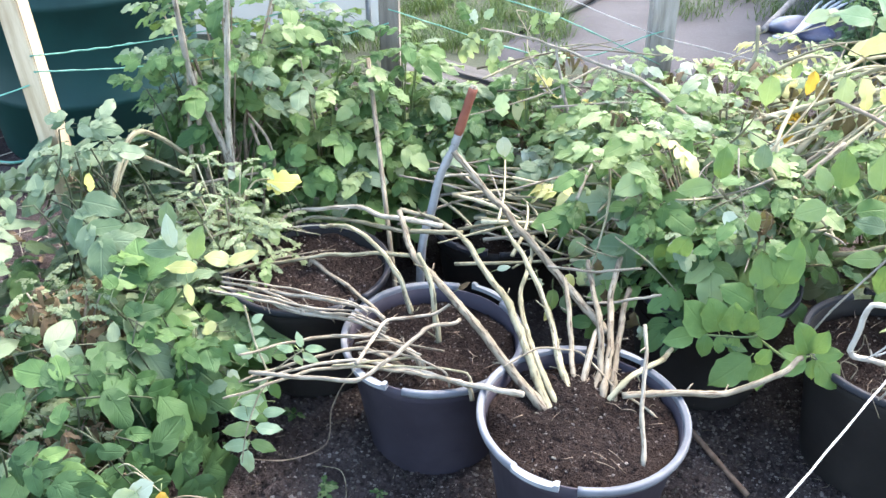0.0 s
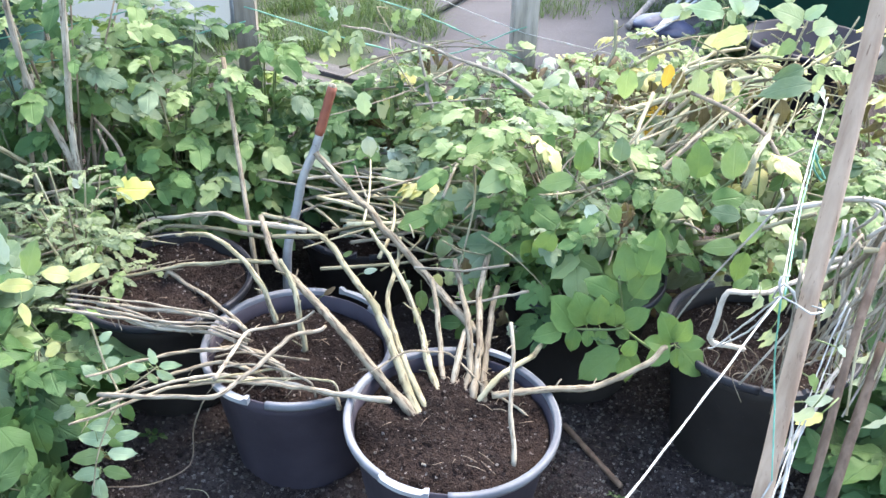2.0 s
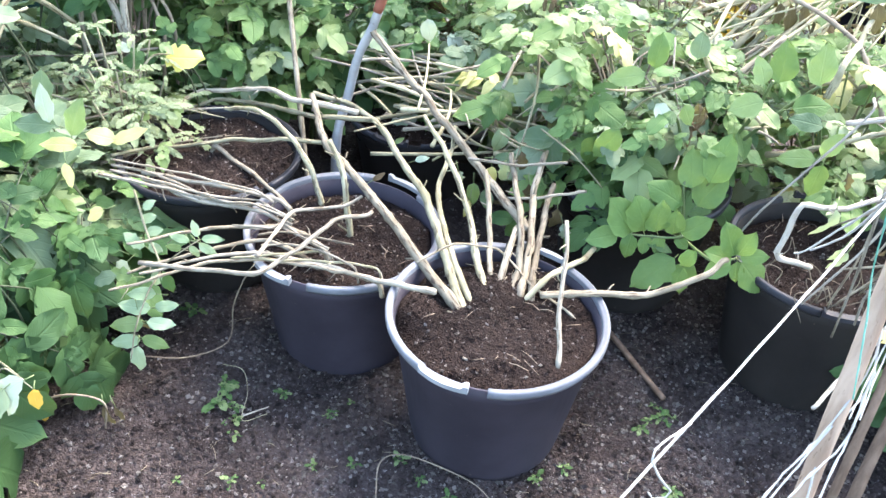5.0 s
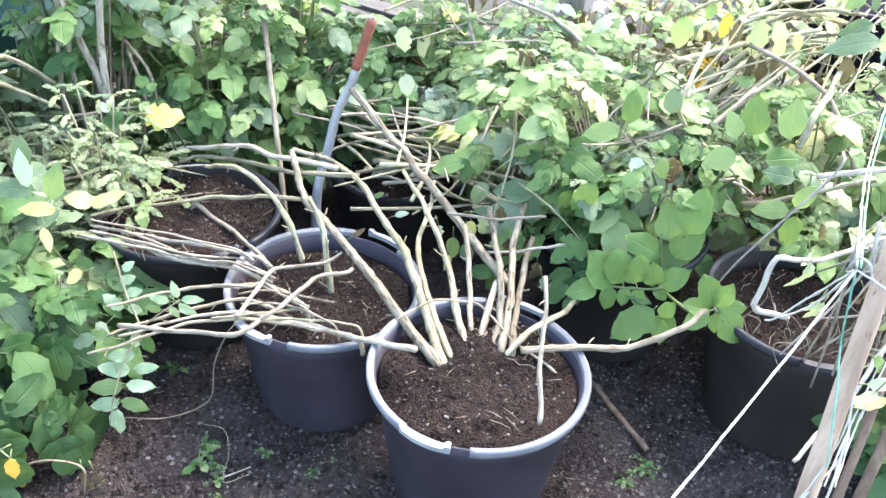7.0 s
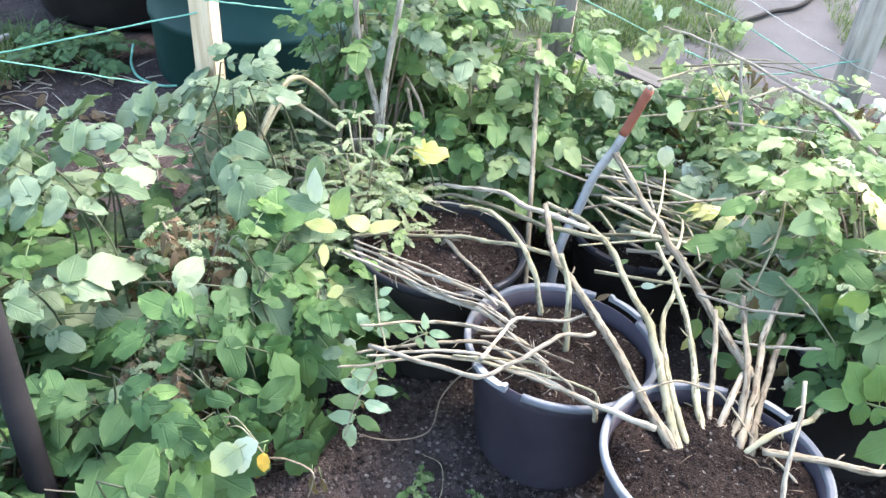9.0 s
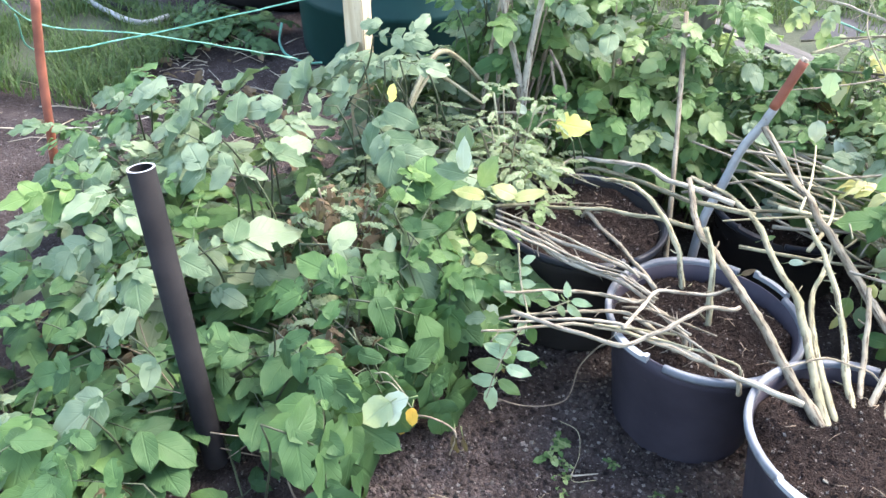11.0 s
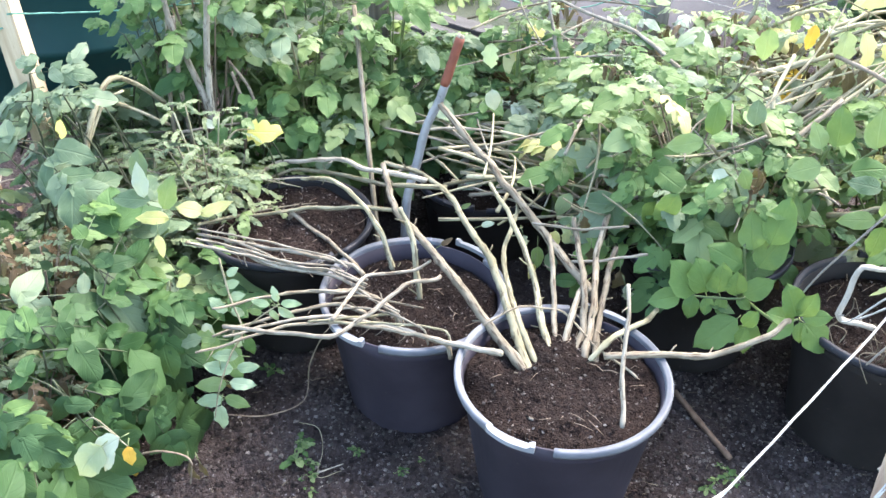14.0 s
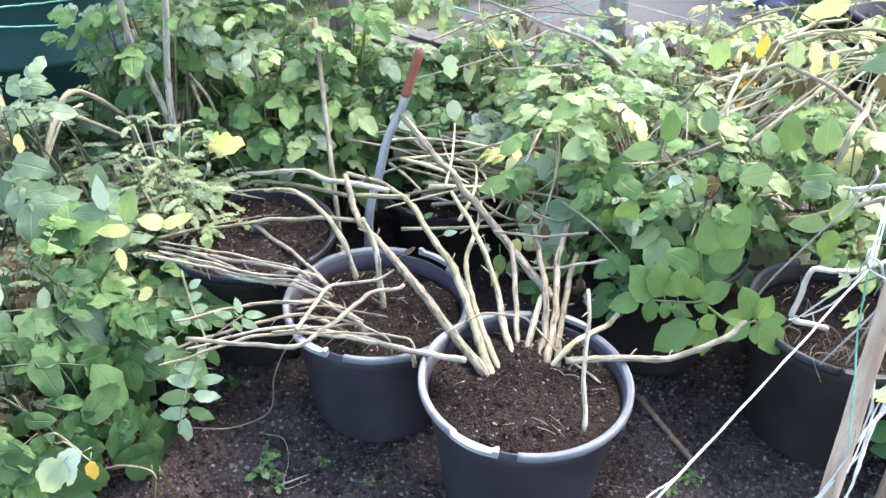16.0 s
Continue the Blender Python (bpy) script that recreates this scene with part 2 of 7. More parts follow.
GREYWOOD = surface("weathered grey timber", (0.17, 0.145, 0.12), (0.34, 0.30, 0.26), (0.10, 0.085, 0.07), 5, 26, 0.85, 0.5, 0.003, stretch=(8, 8, 1), vary=0.12)
BROWNWOOD = surface("brown weathered timber", (0.10, 0.082, 0.064), (0.20, 0.168, 0.138), (0.06, 0.05, 0.04), 5, 26, 0.9, 0.5, 0.003, stretch=(8, 8, 1), vary=0.1)
OLDWOOD = surface("old dark board", (0.036, 0.032, 0.028), (0.085, 0.077, 0.070), (0.025, 0.021, 0.018), 5, 26, 0.9, 0.5, 0.003, stretch=(1, 8, 8), vary=0.15)
CANE = surface("weathered pale cane", (0.265, 0.180, 0.128), (0.44, 0.325, 0.242), (0.135, 0.088, 0.060), 8, 40, 0.8, 0.4, 0.002, stretch=(6, 6, 0.8), spot=0.60, vary=0.1, shine=0.10)
DARKCANE = surface("brown bamboo cane", (0.090, 0.058, 0.040), (0.175, 0.120, 0.085), (0.27, 0.20, 0.145), 8, 40, 0.7, 0.4, 0.002, stretch=(6, 6, 1), spot=0.66, vary=0.12, shine=0.18)
STEEL = surface("dull galvanised steel", (0.22, 0.22, 0.22), (0.35, 0.35, 0.345), (0.16, 0.15, 0.145), 12, 60, 0.55, 0.2, 0.001, metal=0.3, vary=0)
RUST = surface("rusty painted steel", (0.13, 0.034, 0.017), (0.21, 0.062, 0.032), (0.26, 0.17, 0.12), 20, 80, 0.75, 0.5, 0.002, spot=0.66, vary=0)
TUBE = surface("black water pipe", (0.007, 0.0065, 0.007), (0.015, 0.0135, 0.014), (0.045, 0.038, 0.034), 8, 50, 0.8, 0.2, 0.001, spot=0.66, vary=0, shine=0.12)
TWINE_W = surface("white garden twine", (0.289, 0.2848, 0.2635), (0.3995, 0.391, 0.3612), (0.221, 0.221, 0.204), 60, 300, 0.7, 0.4, 0.001, vary=0.05)
TWINE_G = surface("green garden twine", (0.06, 0.21, 0.145), (0.15, 0.34, 0.255), (0.34, 0.46, 0.40), 60, 300, 0.6, 0.4, 0.001, vary=0.1)
BARREL = surface("dark green plastic", (0.003, 0.020, 0.018), (0.0055, 0.033, 0.030), (0.016, 0.048, 0.043), 3, 30, 0.6, 0.1, 0.002, spot=0.72, vary=0.1, shine=0.22)
GREENBIN = surface("mid green plastic", (0.006, 0.036, 0.028), (0.011, 0.056, 0.044), (0.03, 0.075, 0.062), 3, 30, 0.6, 0.1, 0.002, spot=0.72, vary=0.1, shine=0.3)
NAVY = surface("blue black plastic", (0.006, 0.006, 0.012), (0.012, 0.012, 0.022), (0.045, 0.045, 0.055), 6, 40, 0.5, 0.1, 0.002, spot=0.72, vary=0.1, shine=0.2)
BLACK = surface("black recycled plastic", (0.010, 0.009, 0.009), (0.022, 0.019, 0.017), (0.05, 0.04, 0.03), 4, 30, 0.55, 0.2, 0.002, spot=0.7, vary=0.1, shine=0.12)
SHEET = surface("clouded polythene sheet", (0.19, 0.205, 0.21), (0.30, 0.315, 0.32), (0.14, 0.16, 0.16), 1.2, 8, 0.45, 0.2, 0.01, spot=0.66, vary=0, shine=0.25)
sheet_nodes = SHEET.node_tree
glow_through = node(sheet_nodes, "ShaderNodeBsdfTranslucent", Color=(0.26, 0.29, 0.30, 1))
sheet_mix = node(sheet_nodes, "ShaderNodeMixShader", Fac=0.40)
sheet_nodes.links.new(sheet_nodes.nodes["Principled BSDF"].outputs[0], sheet_mix.inputs[1])
sheet_nodes.links.new(glow_through.outputs[0], sheet_mix.inputs[2])
sheet_nodes.links.new(sheet_mix.outputs[0], sheet_nodes.nodes["Material Output"].inputs[0])
FABRIC = surface("worn grey path fabric", (0.022, 0.0195, 0.022), (0.044, 0.040, 0.043), (0.075, 0.068, 0.066), 2.6, 60, 0.9, 0.5, 0.004, spot=0.6, vary=0)
TURF = surface("turf earth", (0.022, 0.030, 0.014), (0.042, 0.048, 0.024), (0.085, 0.07, 0.05), 5, 60, 0.95, 0.7, 0.01, vary=0)
BLUE = surface("dark blue plastic", (0.03, 0.032, 0.06), (0.05, 0.055, 0.10), (0.2, 0.2, 0.3), 8, 50, 0.45, 0.1, 0.001, vary=0)


# ---- helpers of this scene ----
def link_mesh(name, verts, faces, mats, parent=None, label="", indices=None, smooth=True, round_by=0, step=0.011):
    me = bpy.data.meshes.new(name)
    me.from_pydata([tuple(v) for v in verts], [], faces)
    for m in mats if isinstance(mats, (list, tuple)) else [mats]:
        me.materials.append(m)
    if indices is not None:
        me.polygons.foreach_set("material_index", indices)
    if smooth:
        me.polygons.foreach_set("use_smooth", [True] * len(me.polygons))
    if round_by:
        i = np.arange(len(verts))
        uv = np.stack((0.012 * np.cos(2 * np.pi * (i % round_by) / round_by), i // round_by * step), axis=1).astype(np.float32)
        loops = np.empty(len(me.loops), dtype=np.int32)
        me.loops.foreach_get("vertex_index", loops)
        me.uv_layers.new(name="UVMap").data.foreach_set("uv", uv[loops].ravel())
    me.update()
    ob = new(name, me)
    if parent is not None:
        ob.parent = parent
    if label:
        ob["label"] = label
    return ob


def thing(name, at, label, category, group="", kind=""):
    ob = new(name)
    ob.location = at
    ob.empty_display_size = 0.05
    return tagged(ob, label, category, group, kind)


def spline(points, steps=6):
    """A smooth line through the points."""
    p = [Vector(q) for q in points]
    p = [2 * p[0] - p[1]] + p + [2 * p[-1] - p[-2]]
    out = []
    for i in range(1, len(p) - 2):
        for k in range(steps):
            t = k / steps
            out.append(0.5 * (2 * p[i] + (p[i + 1] - p[i - 1]) * t + (2 * p[i - 1] - 5 * p[i] + 4 * p[i + 1] - p[i + 2]) * t * t
                              + (3 * p[i] - p[i - 1] - 3 * p[i + 1] + p[i + 2]) * t ** 3))
    out.append(p[-2])
    return out


def tube_data(line, r0, r1, sides=7, knots=0.0, rng=None, open_end=False, first=0):
    """Vertices and faces of a round rod along a line; knots: swollen joints, as on a stem."""
    verts, faces = [], []
    side = None
    n = len(line)
    length = 0.0
    for i, p in enumerate(line):
        d = (line[min(i + 1, n - 1)] - line[max(i - 1, 0)]).normalized()
        if side is None:
            side = d.orthogonal().normalized()
        side = (side - d * side.dot(d)).normalized()
        up = d.cross(side)
        if i:
            length += (p - line[i - 1]).length
        r = r0 + (r1 - r0) * i / max(n - 1, 1)
        if knots:
            r *= 1 + knots * max(0.0, math.cos(length * 2 * math.pi / 0.08 + 1.8 * math.sin(length * 17 + r0 * 4000))) ** 8
        for k in range(sides):
            a = 2 * math.pi * k / sides
            rr = r * (1 + (0.12 * (rng.random() - 0.5) if rng else 0))
            verts.append(p + (side * math.cos(a) + up * math.sin(a)) * rr)
        if i:
            for k in range(sides):
                a, b = first + (i - 1) * sides + k, first + (i - 1) * sides + (k + 1) % sides
                faces.append((a, b, b + sides, a + sides))
    faces.append(tuple(first + k for k in reversed(range(sides))))
    if not open_end:
        faces.append(tuple(first + (n - 1) * sides + k for k in range(sides)))
    return verts, faces


def rod(name, points, r0, r1, mat, parent=None, label="", knots=0.0, sides=7, steps=5, seed=None):
    """One rod along points given in the world, under a thing that stands unturned."""
    base = Vector(parent.location) if parent is not None and parent.parent is None else Vector((0, 0, 0))
    if parent is not None and parent.parent is not None:
        base = Vector(parent.parent.location)
    line = [q - base for q in (spline(points, steps) if len(points) > 2 else [Vector(q) for q in points])]
    v, f = tube_data(line, r0, r1, sides, knots, random.Random(seed) if seed is not None else None)
    return link_mesh(name, v, f, mat, parent, label, round_by=sides, step=sum((b - a).length for a, b in zip(line, line[1:])) / max(1, len(line) - 1))


def lathe(name, profile, mat, parent=None, label="", seg=48, arc=(0.0, 360.0)):
    """A turned body: (radius, height) rows; arc: the degrees that it covers."""
    a0, a1 = radians(arc[0]), radians(arc[1])
    whole = abs(arc[1] - arc[0]) >= 359.9
    count = seg if whole else seg + 1
    verts, faces = [], []
    for r, z in profile:
        for k in range(count):
            a = a0 + (a1 - a0) * k / seg
            verts.append((r * math.cos(a), r * math.sin(a), z))
    for i in range(len(profile) - 1):
        for k in range(seg):
            a, b = i * count + k, i * count + (k + 1) % count
            faces.append((a, b, b + count, a + count))
    if not whole:
        faces.append(tuple(i * count for i in range(len(profile))))
        faces.append(tuple(i * count + seg for i in reversed(range(len(profile)))))
    return link_mesh(name, verts, faces, mat, parent, label)


def box_mesh(name, size, mat, parent=None, label="", bevel=0.004):
    bm = bmesh.new()
    bmesh.ops.create_cube(bm, size=1.0)
    for v in bm.verts:
        v.co = Vector((v.co.x * size[0], v.co.y * size[1], v.co.z * size[2]))
    bmesh.ops.bevel(bm, geom=bm.edges[:], offset=bevel, segments=2, affect="EDGES")
    me = bpy.data.meshes.new(name)
    bm.to_mesh(me)
    bm.free()
    me.materials.append(mat)
    ob = new(name, me)
    if parent is not None:
        ob.parent = parent
    if label:
        ob["label"] = label
    return ob


def lump_data(rng, size, first=0, flat=0.7):
    """A small uneven stone or clod: an octahedron with its faces split once at random."""
    pts = [Vector(v) for v in ((1, 0, 0), (-1, 0, 0), (0, 1, 0), (0, -1, 0), (0, 0, 1), (0, 0, -1))]
    turn = Euler((rng.random() * 6, rng.random() * 6, rng.random() * 6)).to_matrix()
    pts = [turn @ (p * (0.65 + 0.7 * rng.random())) * size for p in pts]
    for p in pts:
        p.z *= flat
    f = [(0, 2, 4), (2, 1, 4), (1, 3, 4), (3, 0, 4), (2, 0, 5), (1, 2, 5), (3, 1, 5), (0, 3, 5)]
    return pts, [tuple(first + i for i in q) for q in f]


# ---- ground ----
def spaced(lo, hi, step, far):
    """Even steps from lo to hi, then ever wider ones out to far."""
    xs = list(np.arange(lo, hi + step / 2, step))
    d = step
    while xs[-1] < far:
        d *= 1.5
        xs.append(xs[-1] + d)
    d = step
    while xs[0] > -far:
        d *= 1.5
        xs.insert(0, xs[0] - d)
    return xs


def soil_height(x, y):
    near = max(0.0, min(1.0, (4.2 - math.hypot(x, y - 1.6)) / 1.2))
    h = 0.02 * noise.noise(Vector((x * 2.1, y * 2.1, 0.3))) + 0.014 * noise.noise(Vector((x * 9, y * 9, 4.0)))
    return near * (h + 0.010 * noise.noise(Vector((x * 19, y * 19, 9.0)))) - 0.004


gx, gy = spaced(-1.8, 1.6, 0.02, 400), spaced(0.7, 2.9, 0.02, 400)
gverts = [(x, y, soil_height(x, y)) for y in gy for x in gx]
gfaces = [(j * len(gx) + i, j * len(gx) + i + 1, (j + 1) * len(gx) + i + 1, (j + 1) * len(gx) + i) for j in range(len(gy) - 1) for i in range(len(gx) - 1)]
ground = tagged(link_mesh("ground", gverts, gfaces, SOIL), "dark crumbly garden soil strewn with pale grit", "soil", kind="structure")


def scatter_lumps(name, count, area, sizes, mat, parent, height, seed, flat=0.7, inside=None):
    rng = random.Random(seed)
    verts, faces = [], []
    while count > 0:
        x, y = rng.uniform(area[0], area[1]), rng.uniform(area[2], area[3])
        if inside and not inside(x, y):
            continue
        s = sizes[0] + (sizes[1] - sizes[0]) * rng.random() ** 3
        p, f = lump_data(rng, s, len(verts), flat)
        c = Vector((x, y, height(x, y) + s * 0.25))
        verts += [q + c for q in p]
        faces += f
        count -= 1
    ob = link_mesh(name, verts, faces, mat, parent, smooth=False)
    return tagged(ob, kind="stuff")


thin = random.Random(77)
grit = scatter_lumps("grit", 15000, (-0.72, 1.05, 1.0, 2.1), (0.0008, 0.0066), STONE, None, soil_height, 5, 0.7, lambda x, y: thin.random() < 0.18 + 0.82 * min(1, max(0, (x + 0.55) / 0.35)))
tagged(grit, "small pale stones scattered over the garden soil", "gravel", kind="stuff")
clods = scatter_lumps("soil_clods", 26000, (-0.75, 1.05, 1.0, 2.1), (0.0012, 0.0085), CLOD, None, soil_height, 6, 0.8)
tagged(clods, "crumbs and clods of dark garden soil", "soil", kind="stuff")

lrng = random.Random(31)
lv, lf = [], []
for _ in range(260):
    x, y = lrng.uniform(-0.7, 1.0), lrng.uniform(1.05, 2.0)
    p = Vector((x, y, soil_height(x, y) + 0.003))
    way = Vector((lrng.uniform(-1, 1), lrng.uniform(-1, 1), lrng.uniform(-0.05, 0.12))).normalized() * lrng.uniform(0.008, 0.035)
    v, f = tube_data([p, p + way * 0.5 + Vector((lrng.uniform(-1, 1), lrng.uniform(-1, 1), 0.5)) * 0.004, p + way], lrng.uniform(0.0005, 0.0011), 0.0004, 4, first=len(lv))
    lv += v
    lf += f
tagged(link_mesh("straw_litter", lv, lf, DRY), "scraps of dry straw strewn on the soil", "litter", kind="stuff")

trng = random.Random(47)
tv, tf = [], []
for _ in range(150):
    x, y = trng.uniform(-2.5, -1.1), trng.uniform(2.25, 3.3)
    p = Vector((x, y, soil_height(x, y) + 0.006))
    way = Vector((trng.uniform(-1, 1), trng.uniform(-0.7, 0.7), trng.uniform(0.0, 0.06))).normalized() * trng.uniform(0.04, 0.22)
    v, f = tube_data([p, p + way * 0.5 + Vector((trng.uniform(-1, 1), trng.uniform(-1, 1), 0.5)) * 0.01, p + way], trng.uniform(0.001, 0.0032), 0.001, 5, first=len(tv))
    tv += v
    tf += f
tagged(link_mesh("twig_litter", tv, tf, PALE), "pale broken twigs strewn on bare soil", "litter", kind="stuff")

# turf, path fabric and far earth behind the bed
def patch(name, corners, z, mat, label, category, cells=24, rough=0.006):
    """A sheet over the four-cornered area, slightly uneven, with a skirt down into the earth."""
    a, b, c, d = [Vector((*q, 0)) for q in corners]
    verts, faces = [], []
    for j in range(cells + 1):
        for i in range(cells + 1):
            u, v = i / cells, j / cells
            p = (a * (1 - u) + b * u) * (1 - v) + (d * (1 - u) + c * u) * v
            edge = min(i, j, cells - i, cells - j)
            wob = 0.05 * noise.noise(p * 1.7) if edge == 0 else 0
            verts.append((p.x + wob, p.y + wob, z + rough * noise.noise(p * 4) if edge else -0.02))
    for j in range(cells):
        for i in range(cells):
            k = j * (cells + 1) + i
            faces.append((k, k + 1, k + cells + 2, k + cells + 1))
    return tagged(link_mesh(name, verts, faces, mat), label, category, kind="structure")


turf = patch("turf", [(-6, 4.1), (6, 4.1), (6, 9), (-6, 9)], 0.012, TURF, "rough turf behind the potato bed", "lawn", 40)
side_turf = patch("side_turf", [(-6, 2.3), (-2.35, 2.6), (-2.25, 3.5), (-6, 3.5)], 0.014, TURF, "rough grass beside the bed", "lawn", 20)
path = patch("path", [(-0.05, 4.2), (1.7, 4.0), (2.9, 8.5), (0.95, 8.5)], 0.03, FABRIC, "grey worn path covered with weed fabric", "path", 26)
side_path = patch("side_path", [(-5.5, 2.75), (-2.75, 3.05), (-2.9, 3.6), (-5.5, 4.4)], 0.032, FABRIC, "grey path fabric beyond the grass", "path", 16)


def blades(name, count, where, label, seed, tall=(0.05, 0.13)):
    rng = random.Random(seed)
    verts, faces = [], []
    while len(faces) < count * 2:
        x, y = where(rng)
        if noise.noise(Vector((x * 5, y * 5, seed))) + 0.35 * noise.noise(Vector((x * 21, y * 21, seed))) < rng.uniform(-0.45, 0.35):
            continue
        h, w = rng.uniform(*tall), rng.uniform(0.0012, 0.0028)
        a = rng.random() * 6.28
        lean = Vector((math.cos(a + 1.3), math.sin(a + 1.3), 0)) * h * rng.uniform(0.3, 1.4)
        s = Vector((math.cos(a), math.sin(a), 0)) * w
        b = Vector((x, y, 0.005))
        m = b + lean * 0.35 + Vector((0, 0, h * 0.6))
        e = b + lean + Vector((0, 0, h * 0.85))
        k = len(verts)
        verts += [b - s, b + s, m + s * 0.8, m - s * 0.8, e]
        faces += [(k, k + 1, k + 2, k + 3), (k + 3, k + 2, k + 4)]
    return tagged(link_mesh(name, verts, faces, BLADE), label, "grass", kind="stuff")


def in_strip(x0, x1, y0, y1):
    return lambda r: (r.uniform(x0, x1), r.uniform(y0, y1))


blades("grass", 8500, in_strip(-0.75, 0.40, 4.4, 6.2), "long rough green grass along the path edge", 1, (0.04, 0.13))
blades("grass", 2600, in_strip(0.9, 2.0, 4.9, 6.2), "tufts of grass on the path", 2, (0.05, 0.14))
blades("grass", 6500, in_strip(-3.4, -2.2, 2.5, 3.4), "rough green grass beside the soil bed", 3, (0.03, 0.11))

# ---- pots ----
def plant_pot(at, bleached, handle_at, label, height=0.30, lean=(0, 0)):
    """A tapered black container with a rolled rim, a flat lifting lug on two sides and soil inside."""
    pot = thing("plant_pot", at, label, "plant pot", "black growing pots")
    pot.rotation_euler = (radians(lean[0]), radians(lean[1]), 0)
    R, B, h = 0.196, 0.142, height
    body = [(0.0, 0.004), (B - 0.012, 0.004), (B - 0.008, 0.0), (B, 0.004), (B + 0.004, 0.02), (R - 0.016, h - 0.05), (R - 0.013, h - 0.046), (R - 0.009, h - 0.012),
            (R - 0.013, h - 0.012), (R - 0.017, h - 0.05), (B, 0.02), (B - 0.02, 0.012), (0.0, 0.012)]
    # pots not bleached carry their shade in body and rim colour
    lathe("pot_body", body, PLASTIC if bleached else SHADEPLASTIC, pot, seg=56)
    ring = [(R - 0.011, h - 0.014), (R + 0.001, h - 0.018), (R + 0.003, h - 0.012), (R + 0.003, h - 0.003), (R + 0.001, h - 0.001), (R - 0.002, h), (R - 0.004, h - 0.002), (R - 0.007, h - 0.002), (R - 0.010, h - 0.004), (R - 0.011, h - 0.014)]
    half = 15
    for k in range(2):
        a = handle_at + 180 * k
        rim = lathe("pot_rim", ring, RIM if bleached else DARKRIM, pot, "worn rolled pot rim", 44, (a + half + 5, a + 180 - half))
        v, f = [], []
        steps = 14
        for m in range(steps + 1):
            b = radians(a - half + (2 * half - 4) * m / steps)
            bulge = 0.009 + 0.003 * math.sin(math.pi * m / steps)
            lift = 0.008 if m in (0, steps - 1, steps) else 0.002
            for r, z in ((R - 0.002, h - 0.006), (R + bulge, h - 0.008), (R + bulge, h - 0.001 + lift), (R - 0.001, h + 0.001 + lift)):
                v.append((r * math.cos(b), r * math.sin(b), z))
            if m:
                for q in range(4):
                    f.append(((m - 1) * 4 + q, (m - 1) * 4 + (q + 1) % 4, m * 4 + (q + 1) % 4, m * 4 + q))
        f += [(3, 2, 1, 0), tuple(steps * 4 + q for q in range(4))]
        lug = link_mesh("lifting_lug", v, f, LEDGE if bleached else DARKRIM, rim, "flat lifting lug of the pot", smooth=False)
        if bleached and k == 0:
            lug.data.materials.append(CUT)
            for face in lug.data.polygons:
                if face.center.z > h + 0.0025:
                    face.material_index = 1
    return pot


def pot_soil(at, height, label, seed, slope=(0, 0), radius=0.178, mound=0.0):
    rng = random.Random(seed)

    def top(x, y):
        r = math.hypot(x, y) / radius
        return (0.020 * noise.noise(Vector((x * 12, y * 12, seed))) + 0.008 * noise.noise(Vector((x * 40, y * 40, seed)))
                + slope[0] * x + slope[1] * y - 0.012 * r ** 6
                + mound * math.exp(-(x * x + (y - 0.05) ** 2) / 0.009))

    rings, seg = 26, 60
    verts, faces = [(0, 0, top(0, 0))], []
    for i in range(1, rings + 1):
        for k in range(seg):
            a = 2 * math.pi * k / seg
            x, y = radius * i / rings * math.cos(a), radius * i / rings * math.sin(a)
            verts.append((x, y, top(x, y)))
    faces += [(0, 1 + k, 1 + (k + 1) % seg) for k in range(seg)]
    for i in range(rings - 1):
        for k in range(seg):
            a, b = 1 + i * seg + k, 1 + i * seg + (k + 1) % seg
            faces.append((a, a + seg, b + seg, b))
    low = len(verts)
    for k in range(seg):
        a = 2 * math.pi * k / seg
        verts.append((0.125 * math.cos(a), 0.125 * math.sin(a), -(height - 0.03)))
    faces += [(1 + (rings - 1) * seg + k, low + k, low + (k + 1) % seg, 1 + (rings - 1) * seg + (k + 1) % seg) for k in range(seg)]
    fill = tagged(link_mesh("potting_soil", verts, faces, COMPOST), label, "soil", "soil in the pots")
    fill.location = (at[0], at[1], at[2] + height)
    scatter_lumps("soil_crumb", 1700, (-radius, radius, -radius, radius), (0.0010, 0.0046), COMPOST_CLOD, fill, top, seed + 9, 0.8, lambda x, y: math.hypot(x, y) < radius * 0.96)
    scatter_lumps("grit", 160, (-radius, radius, -radius, radius), (0.0012, 0.0045), STONE, fill, top, seed + 19, 0.8, lambda x, y: math.hypot(x, y) < radius * 0.95)
    n = 26
    hv, hf = [], []
    for _ in range(n):
        a, r = rng.random() * 6.28, radius * 0.9 * rng.random() ** 0.5
        p = Vector((r * math.cos(a), r * math.sin(a), 0))
        p.z = top(p.x, p.y) + 0.003
        d = Vector((rng.uniform(-1, 1), rng.uniform(-1, 1), rng.uniform(-0.05, 0.3))).normalized() * rng.uniform(0.01, 0.04)
        w = Vector((rng.uniform(-1, 1), rng.uniform(-1, 1), 0.4)) * 0.012
        v, f = tube_data([p, p + d * 0.5 + w * 0.4, p + d], 0.0008, 0.0004, 4, first=len(hv))
        hv += v
        hf += f
    tagged(link_mesh("root_fibre", hv, hf, BARK, fill), kind="stuff")
    return fill


FRONT, SECOND, THIRD, REAR, RIGHT, BACK = (0.192, 1.636, 0), (-0.106, 1.903, -0.03), (-0.42, 2.13, -0.01), (0.53, 2.12, 0), (0.865, 1.86, -0.02), (0.04, 2.54, -0.10)
plant_pot(FRONT, True, 243, "large black plastic pot with grey rim, filled with soil")
plant_pot(SECOND, True, 235, "black plastic pot with pale rim lug under fallen stems")
